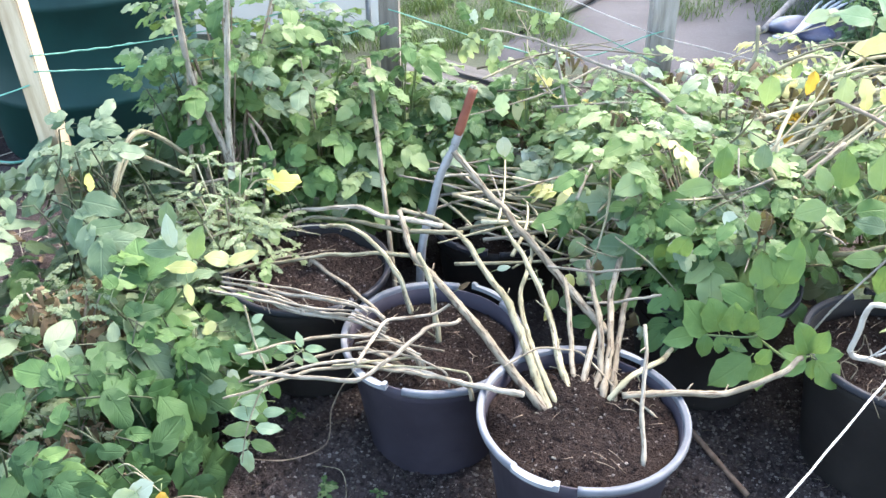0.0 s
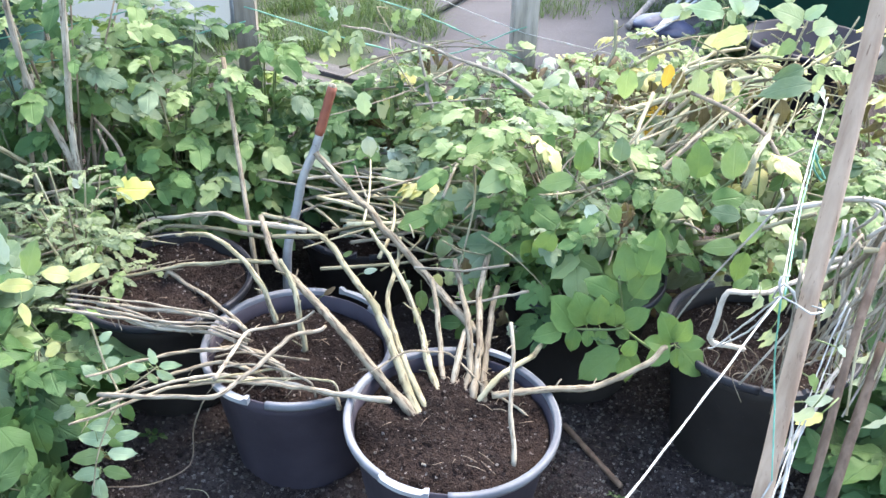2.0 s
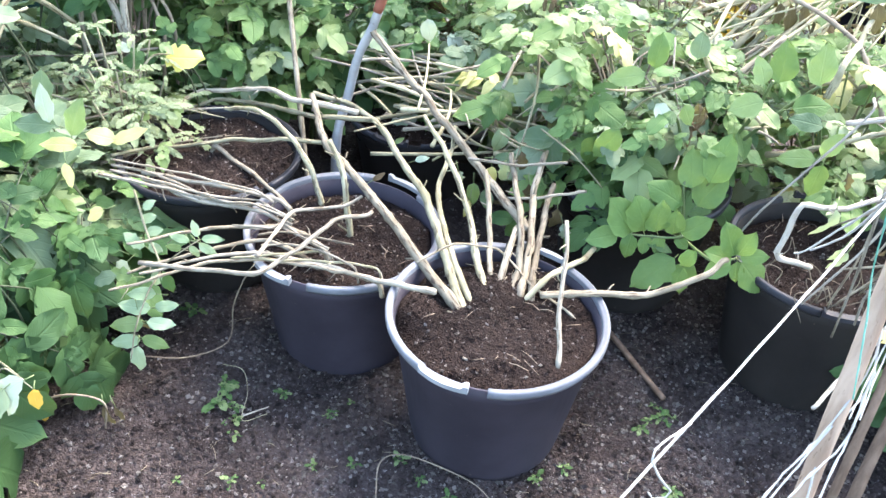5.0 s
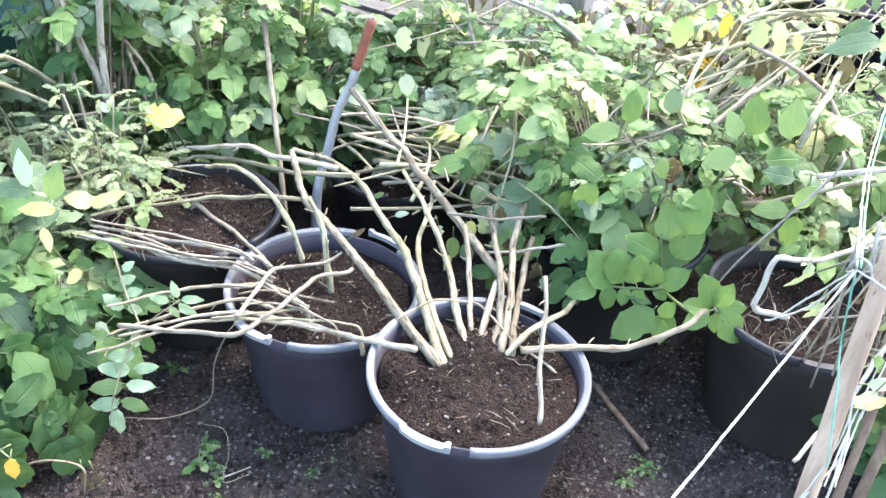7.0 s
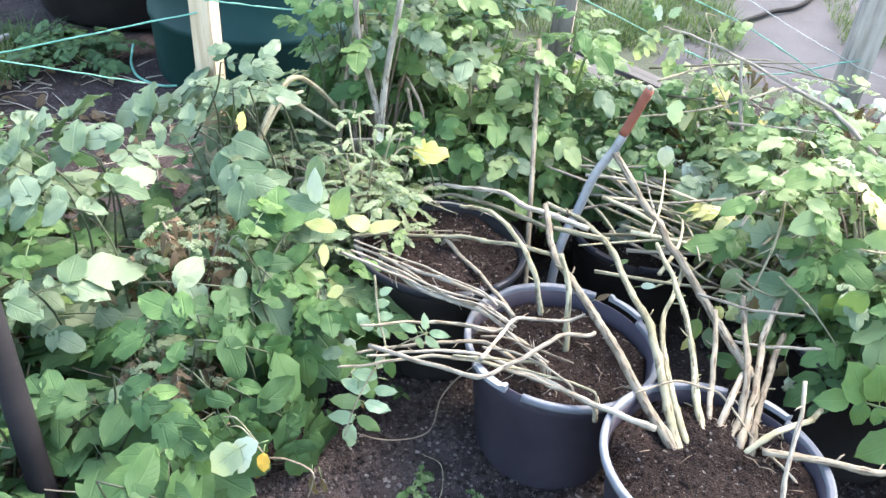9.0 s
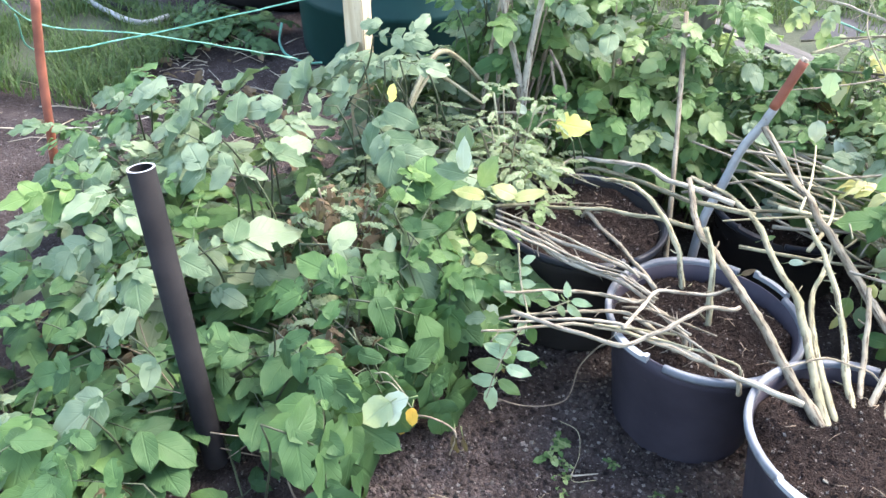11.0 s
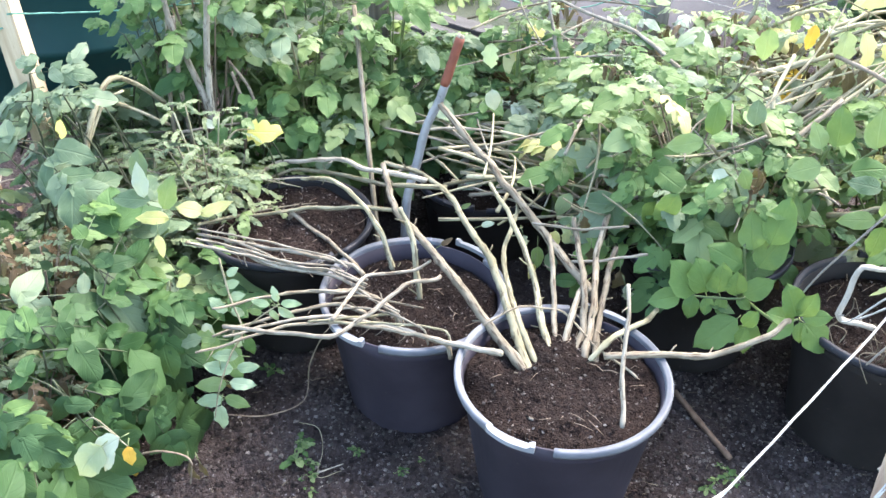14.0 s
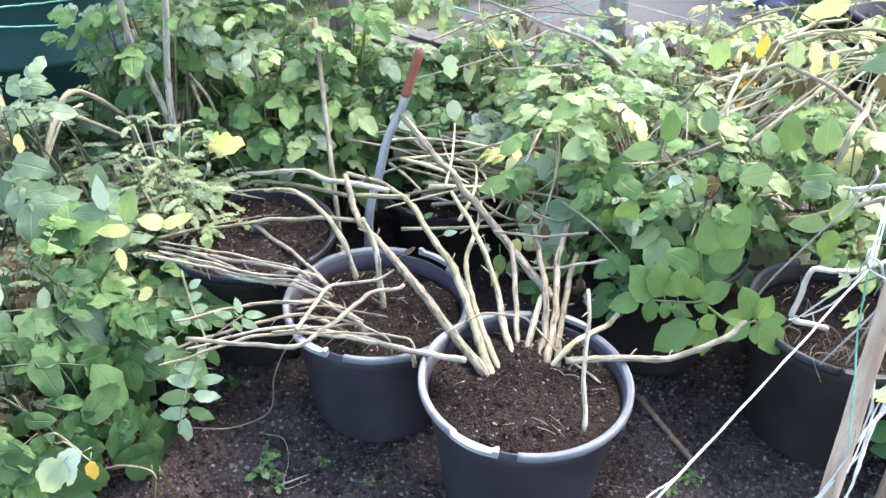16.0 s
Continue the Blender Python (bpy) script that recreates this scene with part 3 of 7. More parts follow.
plant_pot(THIRD, False, 120, "black plastic pot of bare soil among dry stems")
plant_pot(REAR, False, 190, "black plastic pot shaded below a leafy plant")
plant_pot(RIGHT, False, 262, "black plastic pot holding dead plant roots", 0.32)
plant_pot(BACK, False, 70, "black plastic pot under dead straw stems")
pot_soil(FRONT, 0.278, "dark brown crumbly compost in a black pot", 1, (0.02, -0.03), mound=0.022)
pot_soil(SECOND, 0.268, "dark compost with white specks in a pot", 2, (0, -0.02))
pot_soil(THIRD, 0.285, "brown compost in a pot between dry stems", 3)
pot_soil(REAR, 0.25, "shaded compost below a leafy plant", 4)
pot_soil(RIGHT, 0.28, "dry compost with old roots in a pot", 5)
pot_soil(BACK, 0.25, "compost below dead straw stems", 6)

# ---- bare stems of the front pots ----
front_plant = thing("cut_potato_plant", (0.19, 1.70, 0.25), "bare cut potato stems leaning out of a black pot", "plant")


def stem(plant, points, r0, r1, mat=DRY, label="", seed=1):
    """A jointed stem: nearly straight from joint to joint, with swollen joints and stubs of broken leaf stalks."""
    rng = random.Random(seed)
    base = Vector(plant.location)
    points = [Vector(points[0]) - (Vector(points[1]) - Vector(points[0])).normalized() * 0.012 - Vector((0, 0, 0.035 if points[0][2] < 0.30 else 0.0))] + [Vector(q) for q in points]
    smooth_line = spline(points, 10)
    pts = [Vector(q) for q in points]
    line = []
    for k in range(len(pts) - 1):
        for m in range(10):
            line.append(pts[k].lerp(pts[k + 1], m / 10).lerp(smooth_line[k * 10 + m], 0.45))
    line.append(pts[-1])
    total = sum((b - a).length for a, b in zip(line, line[1:]))
    n = max(6, int(total / 0.011))
    even, run, k = [], 0.0, 0
    for m in range(n + 1):
        want = total * m / n
        while k < len(line) - 2 and run + (line[k + 1] - line[k]).length < want:
            run += (line[k + 1] - line[k]).length
            k += 1
        part = (line[k + 1] - line[k]).length
        even.append(line[k].lerp(line[k + 1], min(1.0, max(0.0, (want - run) / max(part, 1e-6)))))
    off = Vector((0, 0, 0))
    for m in range(1, n):
        if m % 6 == 0:
            off = Vector((rng.uniform(-1, 1), rng.uniform(-1, 1), rng.uniform(-1, 1))) * 0.003
        even[m] = even[m] + off * math.sin(math.pi * (m % 6 + 0.5) / 6)
    r0, r1 = r0 * 0.79, r1 * 0.79
    verts, faces = tube_data([q - base for q in even], r0, r1, 8, 0.24, rng)
    for m in range(4, n - 1, 7):
        if rng.random() < 0.7:
            d = (even[m + 1] - even[m]).normalized()
            out = (Matrix.Rotation(rng.random() * 6.28, 3, d) @ d.orthogonal().normalized())
            a = even[m] - base + out * r1 * 0.6
            v, f = tube_data([a, a + (out + d * 0.7) * rng.uniform(0.006, 0.014), a + (out * 1.2 + d) * rng.uniform(0.012, 0.02)], r1 * 0.42, r1 * 0.22, 5, first=len(verts))
            verts += v
            faces += f
    return link_mesh("stem", verts, faces, mat, plant, label, round_by=8)


stem(front_plant, [(0.131, 1.639, 0.280), (0.070, 1.739, 0.289), (0.001, 1.831, 0.328), (-0.093, 1.985, 0.337), (-0.160, 2.078, 0.356), (-0.208, 2.233, 0.380)], 0.0125, 0.0085, DRY, "thick dry brown stem", seed=11)
stem(front_plant, [(-0.161, 2.084, 0.349), (-0.260, 2.110, 0.336), (-0.370, 2.132, 0.314), (-0.466, 2.138, 0.291), (-0.537, 2.110, 0.299), (-0.605, 2.040, 0.316)], 0.0065, 0.0045, RIPE, seed=12)
stem(front_plant, [(0.136, 1.635, 0.279), (0.106, 1.744, 0.295), (0.081, 1.837, 0.323), (0.053, 1.913, 0.349), (0.008, 2.031, 0.338), (-0.054, 2.143, 0.367), (-0.128, 2.233, 0.364), (-0.207, 2.240, 0.382)], 0.0120, 0.0065, RIPE, "yellowish ripe stem", seed=13)
stem(front_plant, [(-0.064, 2.167, 0.364), (-0.184, 2.172, 0.361), (-0.334, 2.287, 0.319), (-0.447, 2.326, 0.304), (-0.540, 2.281, 0.285), (-0.637, 2.193, 0.311)], 0.0075, 0.0050, RIPE, seed=14)
stem(front_plant, [(-0.112, 2.191, 0.368), (-0.192, 2.206, 0.375), (-0.251, 2.230, 0.369), (-0.334, 2.304, 0.352), (-0.479, 2.334, 0.318), (-0.533, 2.281, 0.309)], 0.0085, 0.0060, PALE, seed=15)
stem(front_plant, [(0.157, 1.646, 0.277), (0.120, 1.746, 0.297), (0.095, 1.848, 0.315), (0.078, 1.949, 0.339), (0.105, 2.078, 0.353), (0.113, 2.147, 0.370)], 0.0095, 0.0050, RIPE, seed=16)
stem(front_plant, [(0.175, 1.683, 0.284), (0.159, 1.765, 0.296), (0.145, 1.883, 0.319), (0.121, 1.943, 0.361), (0.084, 2.037, 0.385), (0.046, 2.125, 0.404)], 0.0100, 0.0055, RIPE, seed=17)
stem(front_plant, [(0.183, 1.746, 0.282), (0.184, 1.821, 0.310), (0.180, 1.899, 0.351), (0.173, 1.961, 0.380)], 0.0070, 0.0060, DRY, seed=18)
stem(front_plant, [(0.201, 1.735, 0.277), (0.217, 1.790, 0.315), (0.236, 1.846, 0.329)], 0.0090, 0.0075, DRY, seed=19)
stem(front_plant, [(0.219, 1.705, 0.279), (0.236, 1.762, 0.295), (0.239, 1.846, 0.342), (0.235, 1.973, 0.359), (0.227, 2.019, 0.387)], 0.0095, 0.0070, DRY, seed=20)
stem(front_plant, [(0.256, 1.688, 0.287), (0.273, 1.806, 0.296), (0.297, 1.917, 0.329), (0.318, 1.987, 0.338)], 0.0085, 0.0075, DRY, seed=21)
stem(front_plant, [(0.238, 1.703, 0.284), (0.258, 1.813, 0.311), (0.274, 1.948, 0.349), (0.308, 2.076, 0.379), (0.340, 2.147, 0.406)], 0.0100, 0.0070, DRY, seed=22)
stem(front_plant, [(0.247, 1.683, 0.289), (0.290, 1.716, 0.318), (0.354, 1.785, 0.301), (0.394, 1.853, 0.281)], 0.0075, 0.0065, RIPE, seed=23)
stem(front_plant, [(0.281, 1.674, 0.308), (0.371, 1.684, 0.309), (0.470, 1.696, 0.301), (0.570, 1.715, 0.336), (0.616, 1.749, 0.351)], 0.0082, 0.0070, DRY, seed=24)
stem(front_plant, [(0.228, 1.937, 0.333), (0.296, 1.922, 0.349), (0.369, 1.906, 0.380)], 0.0040, 0.0035, PALE, seed=25)
stem(front_plant, [(0.151, 2.016, 0.371), (0.245, 1.986, 0.383), (0.334, 1.962, 0.409)], 0.0040, 0.0035, PALE, seed=26)
stem(front_plant, [(0.053, 1.749, 0.313), (0.107, 1.779, 0.328), (0.199, 1.811, 0.301), (0.259, 1.712, 0.295), (0.324, 1.660, 0.280), (0.345, 1.628, 0.271)], 0.0026, 0.0030, DRY, seed=27)
long_stem = thing("dry_branch", (0.15, 2.1, 0.3), "long thick dry stem leaning against a metal bar", "plant stem")
stem(long_stem, [(0.252, 1.863, 0.320), (0.153, 2.047, 0.351), (0.084, 2.142, 0.391), (0.004, 2.254, 0.427), (-0.079, 2.306, 0.508)], 0.0115, 0.0095, DRY, seed=28)
stick = thing("dry_stick", (0.285, 1.516, 0.275), "thin pale stick standing in the pot soil", "stick")
stem(stick, [(0.300, 1.700, 0.441), (0.300, 1.660, 0.414), (0.291, 1.600, 0.360), (0.288, 1.516, 0.283)], 0.0046, 0.0052, PALE, seed=4)
twig = thing("dry_twig", (0.2, 1.5, 0.26), "short pale twig lying on the pot soil", "twig")
rod("shaft", [(0.130, 1.535, 0.278), (0.161, 1.525, 0.275), (0.188, 1.512, 0.273)], 0.0024, 0.0018, PALE, twig, seed=5)

second_plant = thing("fallen_potato_plant", (-0.15, 1.9, 0.24), "collapsed pale potato stems hanging over a pot rim", "plant")
stem(second_plant, [(-0.162, 2.006, 0.240), (-0.175, 2.029, 0.285), (-0.186, 2.039, 0.310), (-0.231, 2.091, 0.350), (-0.280, 2.132, 0.372), (-0.330, 2.180, 0.368), (-0.400, 2.215, 0.345)], 0.0080, 0.0055, RIPE, seed=31)
stem(second_plant, [(-0.095, 1.922, 0.240), (-0.105, 1.959, 0.300), (-0.127, 2.003, 0.365), (-0.145, 2.014, 0.400)], 0.0085, 0.0070, RIPE, seed=32)
stem(second_plant, [(-0.136, 1.814, 0.279), (-0.209, 1.883, 0.268), (-0.276, 1.864, 0.283), (-0.320, 1.850, 0.290), (-0.405, 1.814, 0.296), (-0.486, 1.748, 0.316)], 0.0068, 0.0030, DRY, seed=33)
stem(second_plant, [(-0.152, 1.799, 0.251), (-0.246, 1.821, 0.284), (-0.332, 1.792, 0.286), (-0.414, 1.748, 0.283), (-0.479, 1.705, 0.282)], 0.0068, 0.0030, DRY, seed=34)
stem(second_plant, [(0.070, 1.644, 0.329), (-0.032, 1.713, 0.288), (-0.148, 1.773, 0.272), (-0.261, 1.779, 0.286), (-0.357, 1.750, 0.291), (-0.458, 1.705, 0.282)], 0.0072, 0.0030, PALE, seed=35)
stem(second_plant, [(-0.027, 1.712, 0.287), (-0.148, 1.763, 0.271), (-0.238, 1.769, 0.280), (-0.344, 1.740, 0.286), (-0.500, 1.661, 0.277)], 0.0062, 0.0030, DRY, seed=36)
stem(second_plant, [(-0.444, 1.706, 0.307), (-0.350, 1.683, 0.319), (-0.236, 1.659, 0.335), (-0.172, 1.723, 0.341), (-0.115, 1.800, 0.351), (-0.047, 1.871, 0.329)], 0.0055, 0.0050, PALE, seed=37)
stem(second_plant, [(-0.240, 1.723, 0.331), (-0.202, 1.894, 0.305), (-0.104, 1.921, 0.303), (-0.071, 1.931, 0.324)], 0.0050, 0.0040, PALE, seed=38)
lower, upper = [(-0.136, 1.814, 0.279), (-0.209, 1.883, 0.268), (-0.276, 1.864, 0.283), (-0.320, 1.850, 0.290), (-0.405, 1.814, 0.296), (-0.486, 1.748, 0.316)], [(-0.027, 1.712, 0.287), (-0.148, 1.763, 0.271), (-0.238, 1.769, 0.280), (-0.344, 1.740, 0.286), (-0.500, 1.661, 0.277)]
lrng = random.Random(77)
for k in range(6):
    w = (k + lrng.random()) / 6
    a, b, c, d, e = [Vector(lower[m]).lerp(Vector(upper[min(m, 4)]), w) + Vector((lrng.uniform(-0.03, 0.03), lrng.uniform(-0.022, 0.022), lrng.uniform(0.0, 0.026))) for m in range(5)]
    stem(second_plant, [a, b, c, c.lerp(d, lrng.uniform(0.2, 1.0))][lrng.choice((0, 0, 1)):], lrng.uniform(0.0025, 0.0048), lrng.uniform(0.0018, 0.003), lrng.choice((PALE, DRY, DRY, RIPE)), seed=90 + k)
third_plant = thing("dead_potato_plant", (-0.4, 2.1, 0.25), "bleached dead potato stems lying across two pots", "plant")
stem(third_plant, [(-0.506, 1.965, 0.328), (-0.399, 1.961, 0.315), (-0.301, 1.953, 0.301), (-0.238, 1.932, 0.300), (-0.205, 1.908, 0.282)], 0.0060, 0.0050, PALE, seed=41)
stem(third_plant, [(-0.502, 1.947, 0.323), (-0.379, 1.917, 0.296), (-0.285, 1.920, 0.285), (-0.207, 1.881, 0.280)], 0.0065, 0.0050, PALE, seed=42)
stem(third_plant, [(-0.411, 2.135, 0.297), (-0.369, 2.109, 0.281), (-0.274, 2.006, 0.284), (-0.211, 1.909, 0.296)], 0.0070, 0.0055, DRY, seed=43)
lower, upper = [(-0.506, 1.965, 0.328), (-0.399, 1.961, 0.315), (-0.301, 1.953, 0.301), (-0.238, 1.932, 0.300), (-0.205, 1.908, 0.282)], [(-0.502, 1.947, 0.323), (-0.379, 1.917, 0.296), (-0.285, 1.920, 0.285), (-0.207, 1.881, 0.280)]
for k in range(4):
    w = lrng.uniform(-0.2, 1.2)
    pts = [Vector(lower[m]).lerp(Vector(upper[min(m, 3)]), w) + Vector((lrng.uniform(-0.02, 0.02), lrng.uniform(-0.015, 0.015), lrng.uniform(0.0, 0.02))) for m in range(4)]
    stem(third_plant, [pts[0] + Vector((-0.08, 0.02, 0.0))] + pts, lrng.uniform(0.002, 0.0045), 0.003, lrng.choice((PALE, PALE, DRY)), seed=120 + k)

# ---- leaves ----
def leaflet(verts, faces, uvs, base, along, up, size, width, curl, fold, rng, teeth=0.0, blunt=0.56, eaten=0.0):
    """One thin blade: a broad egg shape with a short point, folded on its midrib, wavy at its edge, cupped or bent down."""
    rows, cols = 9, (-1.0, -0.55, 0.0, 0.55, 1.0)
    side = along.cross(up).normalized()
    first = len(verts)
    phase, cup, twist = rng.random() * 6.28, rng.uniform(-0.20, 0.08), rng.uniform(-0.16, 0.16)
    bend = rng.uniform(-0.12, 0.12)
    for i in range(rows + 1):
        s = i / rows
        w = width * size * (math.sin(math.pi * s ** 0.80) ** blunt if 0 < s < 1 else 0.03)
        drop = -curl * size * s * s
        for c in cols:
            ruffle = 0.045 * size * (math.sin(s * 9 + c * 2.2 + phase) + 0.6 * math.sin(s * 17 - c * 4 + phase * 1.7)) * c * c
            ww = w * (1 + teeth * (rng.random() - 0.5) + 0.55 * teeth * math.sin(s * 19 + phase + c)) if abs(c) == 1 else w
            verts.append(base + along * (size * (s + 0.05 * (1 - c * c) * s)) + side * (ww * c + bend * size * s * s)
                         + up * (drop + fold * abs(c) * w + cup * c * c * w + twist * s * c * w + ruffle))
            uvs.append((0.5 + c * 0.5, s))
    n = len(cols)
    for i in range(rows):
        for k in range(n - 1):
            a = first + i * n + k
            if eaten and 1 < i and k in (0, n - 2) and rng.random() < eaten:
                continue
            faces.append((a, a + 1, a + n + 1, a + n))


def leaf_mesh(name, seed, mat, stalk, pairs=3, length=0.17, blade=0.062, droop=0.5, width=0.30, curl=0.2, teeth=0.05, small=True):
    """A feathered leaf that grows along +Y with its face up: a bent stalk, pairs of broad blades that overlap, small ones between and a larger end blade."""
    rng = random.Random(seed)
    n = 6
    line = []
    p, pitch = Vector((0, 0, 0)), 0.30
    for i in range(n + 1):
        line.append(p.copy())
        pitch -= (droop + 0.20) / n * (0.7 + 0.6 * rng.random())
        p = p + Vector((rng.uniform(-0.05, 0.05), math.cos(pitch), math.sin(pitch))) * (length / n)
    verts, faces = tube_data(line, 0.0014, 0.0007, 4)
    uvs = [(0.5, 0.5)] * len(verts)
    stalk_faces = len(faces)

    def spot(s):
        i = min(n - 1, int(s * n))
        d = (line[i + 1] - line[i]).normalized()
        return line[i].lerp(line[i + 1], s * n - i), d, Vector((1, 0, 0)).cross(d).normalized()

    eaten = 0.07 if seed % 3 == 0 else 0.0
    for k in range(pairs):
        s = 0.26 + 0.56 * k / max(pairs - 1, 1) if pairs > 1 else 0.6
        for sg in (-1, 1):
            at, d, up = spot(min(0.98, s + rng.uniform(-0.03, 0.03)))
            size = blade * (0.72 + 0.22 * k / max(pairs - 1, 1)) * rng.uniform(0.85, 1.15)
            ang = rng.uniform(0.85, 1.15) - 0.12 * k
            along = (d * math.cos(ang) + Vector((sg, 0, 0)) * math.sin(ang) + up * rng.uniform(-0.20, 0.08)).normalized()
            u = (up + Vector((sg * rng.uniform(-0.10, 0.22), 0, 0)) + d * rng.uniform(-0.10, 0.10)).normalized()
            u = (u - along * u.dot(along)).normalized()
            leaflet(verts, faces, uvs, at - along * 0.007 + up * rng.uniform(0.001, 0.005), along, u, size, width * rng.uniform(0.88, 1.14), curl * rng.uniform(0.2, 1.7), rng.uniform(-0.06, 0.34), rng, teeth, eaten=eaten)
    if small:
        for sg in (-1, 1):
            at, d, up = spot(rng.uniform(0.5, 0.8))
            along = (d * 0.3 + Vector((sg, 0, 0)) + up * 0.1).normalized()
            leaflet(verts, faces, uvs, at, along, (up - along * up.dot(along)).normalized(), blade * rng.uniform(0.22, 0.34), width, 0.1, 0.1, rng)
    d = (line[-1] - line[-2]).normalized()
    up = Vector((1, 0, 0)).cross(d).normalized()
    leaflet(verts, faces, uvs, line[-1] - d * 0.008, d, up, blade * rng.uniform(1.05, 1.3), width * 1.12, curl, rng.uniform(0.0, 0.3), rng, teeth, eaten=eaten)
    me = bpy.data.meshes.new(name)
    me.from_pydata([tuple(v) for v in verts], [], faces)
    me.materials.append(mat)
    me.materials.append(stalk)
    me.polygons.foreach_set("material_index", [1] * stalk_faces + [0] * (len(faces) - stalk_faces))
    me.polygons.foreach_set("use_smooth", [True] * len(faces))
    layer = me.uv_layers.new(name="UVMap")
    loops = np.empty(len(me.loops), dtype=np.int32)
    me.loops.foreach_get("vertex_index", loops)
    layer.data.foreach_set("uv", np.array(uvs, dtype=np.float32)[loops].ravel())
    me.update()
    return me


LEAVES = {}
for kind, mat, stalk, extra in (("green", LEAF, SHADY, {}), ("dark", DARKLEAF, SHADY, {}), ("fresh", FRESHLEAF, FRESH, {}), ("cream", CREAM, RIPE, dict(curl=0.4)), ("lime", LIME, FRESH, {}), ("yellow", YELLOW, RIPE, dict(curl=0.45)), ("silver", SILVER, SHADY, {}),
                                ("bleached", BLEACHED, RIPE, dict(curl=0.5)), ("orange", ORANGE, DRY, dict(droop=1.4, curl=0.6, width=0.24)), ("brown", BROWN, DRY, dict(droop=1.6, curl=0.9, width=0.2))):
    LEAVES[kind] = [leaf_mesh("leaf_" + kind, 100 + 7 * k + len(kind), mat, stalk, pairs=3 if k % 3 == 1 else 2, length=0.116 + 0.014 * (k % 4), blade=0.063 + 0.006 * (k % 3), **extra) for k in range(8)]
LEAVES["feather"] = [leaf_mesh("leaf_feather", 300 + k, FEATHER, FRESH, pairs=5, length=0.12, blade=0.036, width=0.25, teeth=0.25, small=False) for k in range(4)]


# leaves between the pipe at the bed's edge and the camera are left out
PIPE_FOOT, PIPE_HEAD, TO_CAMERA = Vector((-0.945, 1.370, 0.087)), Vector((-1.034, 1.420, 0.636)), Vector((0.60, -0.66, 0.68))
ACROSS = (PIPE_HEAD - PIPE_FOOT).cross(TO_CAMERA).normalized()


def hides_pipe(at, ahead, scale):
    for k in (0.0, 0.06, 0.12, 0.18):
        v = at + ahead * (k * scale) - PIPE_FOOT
        if abs(v.dot(ACROSS)) < 0.052 and v.xy.dot(TO_CAMERA.xy.normalized()) > -0.03 and v.z - 0.76 * v.xy.dot(TO_CAMERA.xy.normalized()) > -0.02:
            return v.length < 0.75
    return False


# gaps in the bush, where withered leaves show between the green ones
GAPS = ((Vector((-0.89, 1.86, 0.42)), 0.095), (Vector((-0.905, 1.69, 0.35)), 0.075), (Vector((-0.94, 1.54, 0.28)), 0.080), (Vector((-0.60, 2.42, 0.51)), 0.075))
GAP_WAY = Vector((0.44, -0.74, 0.50)).normalized()


def in_gap(at, ahead, scale):
    for centre, r in GAPS:
        v = at + ahead * (0.10 * scale) - centre
        s = v.dot(GAP_WAY)
        if -0.10 < s < 0.4 and (v - GAP_WAY * s).length < r:
            return True
    return False


def set_leaf(plant, kind, at, ahead, up, scale=1.0, rng=random, mesh=None, label="", under=None):
    """A leaf under a plant, at a place in the world, that grows along ahead with its face to up."""
    ahead, up = Vector(ahead).normalized(), Vector(up)
    x = ahead.cross(up).normalized()
    z = x.cross(ahead)
    m = Matrix((x, ahead, z)).transposed().to_4x4()
    shape = mesh or rng.choice(LEAVES[kind])
    if hides_pipe(Vector(at), ahead, scale) or (kind not in ("", "brown", "feather", "yellow") and in_gap(Vector(at), ahead, scale)):
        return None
    ob = new("leaf", shape)
    ob.parent = under or plant
    base = Vector(plant.location)
    ob.matrix_basis = Matrix.Translation(Vector(at) - base) @ m @ Matrix.Scale(scale, 4)
    if label:
        ob["label"] = label
    return ob


def chosen(rng, mix):
    x = rng.random() * sum(mix.values())
    for k, w in mix.items():
        x -= w
        if x <= 0:
            return k
    return k


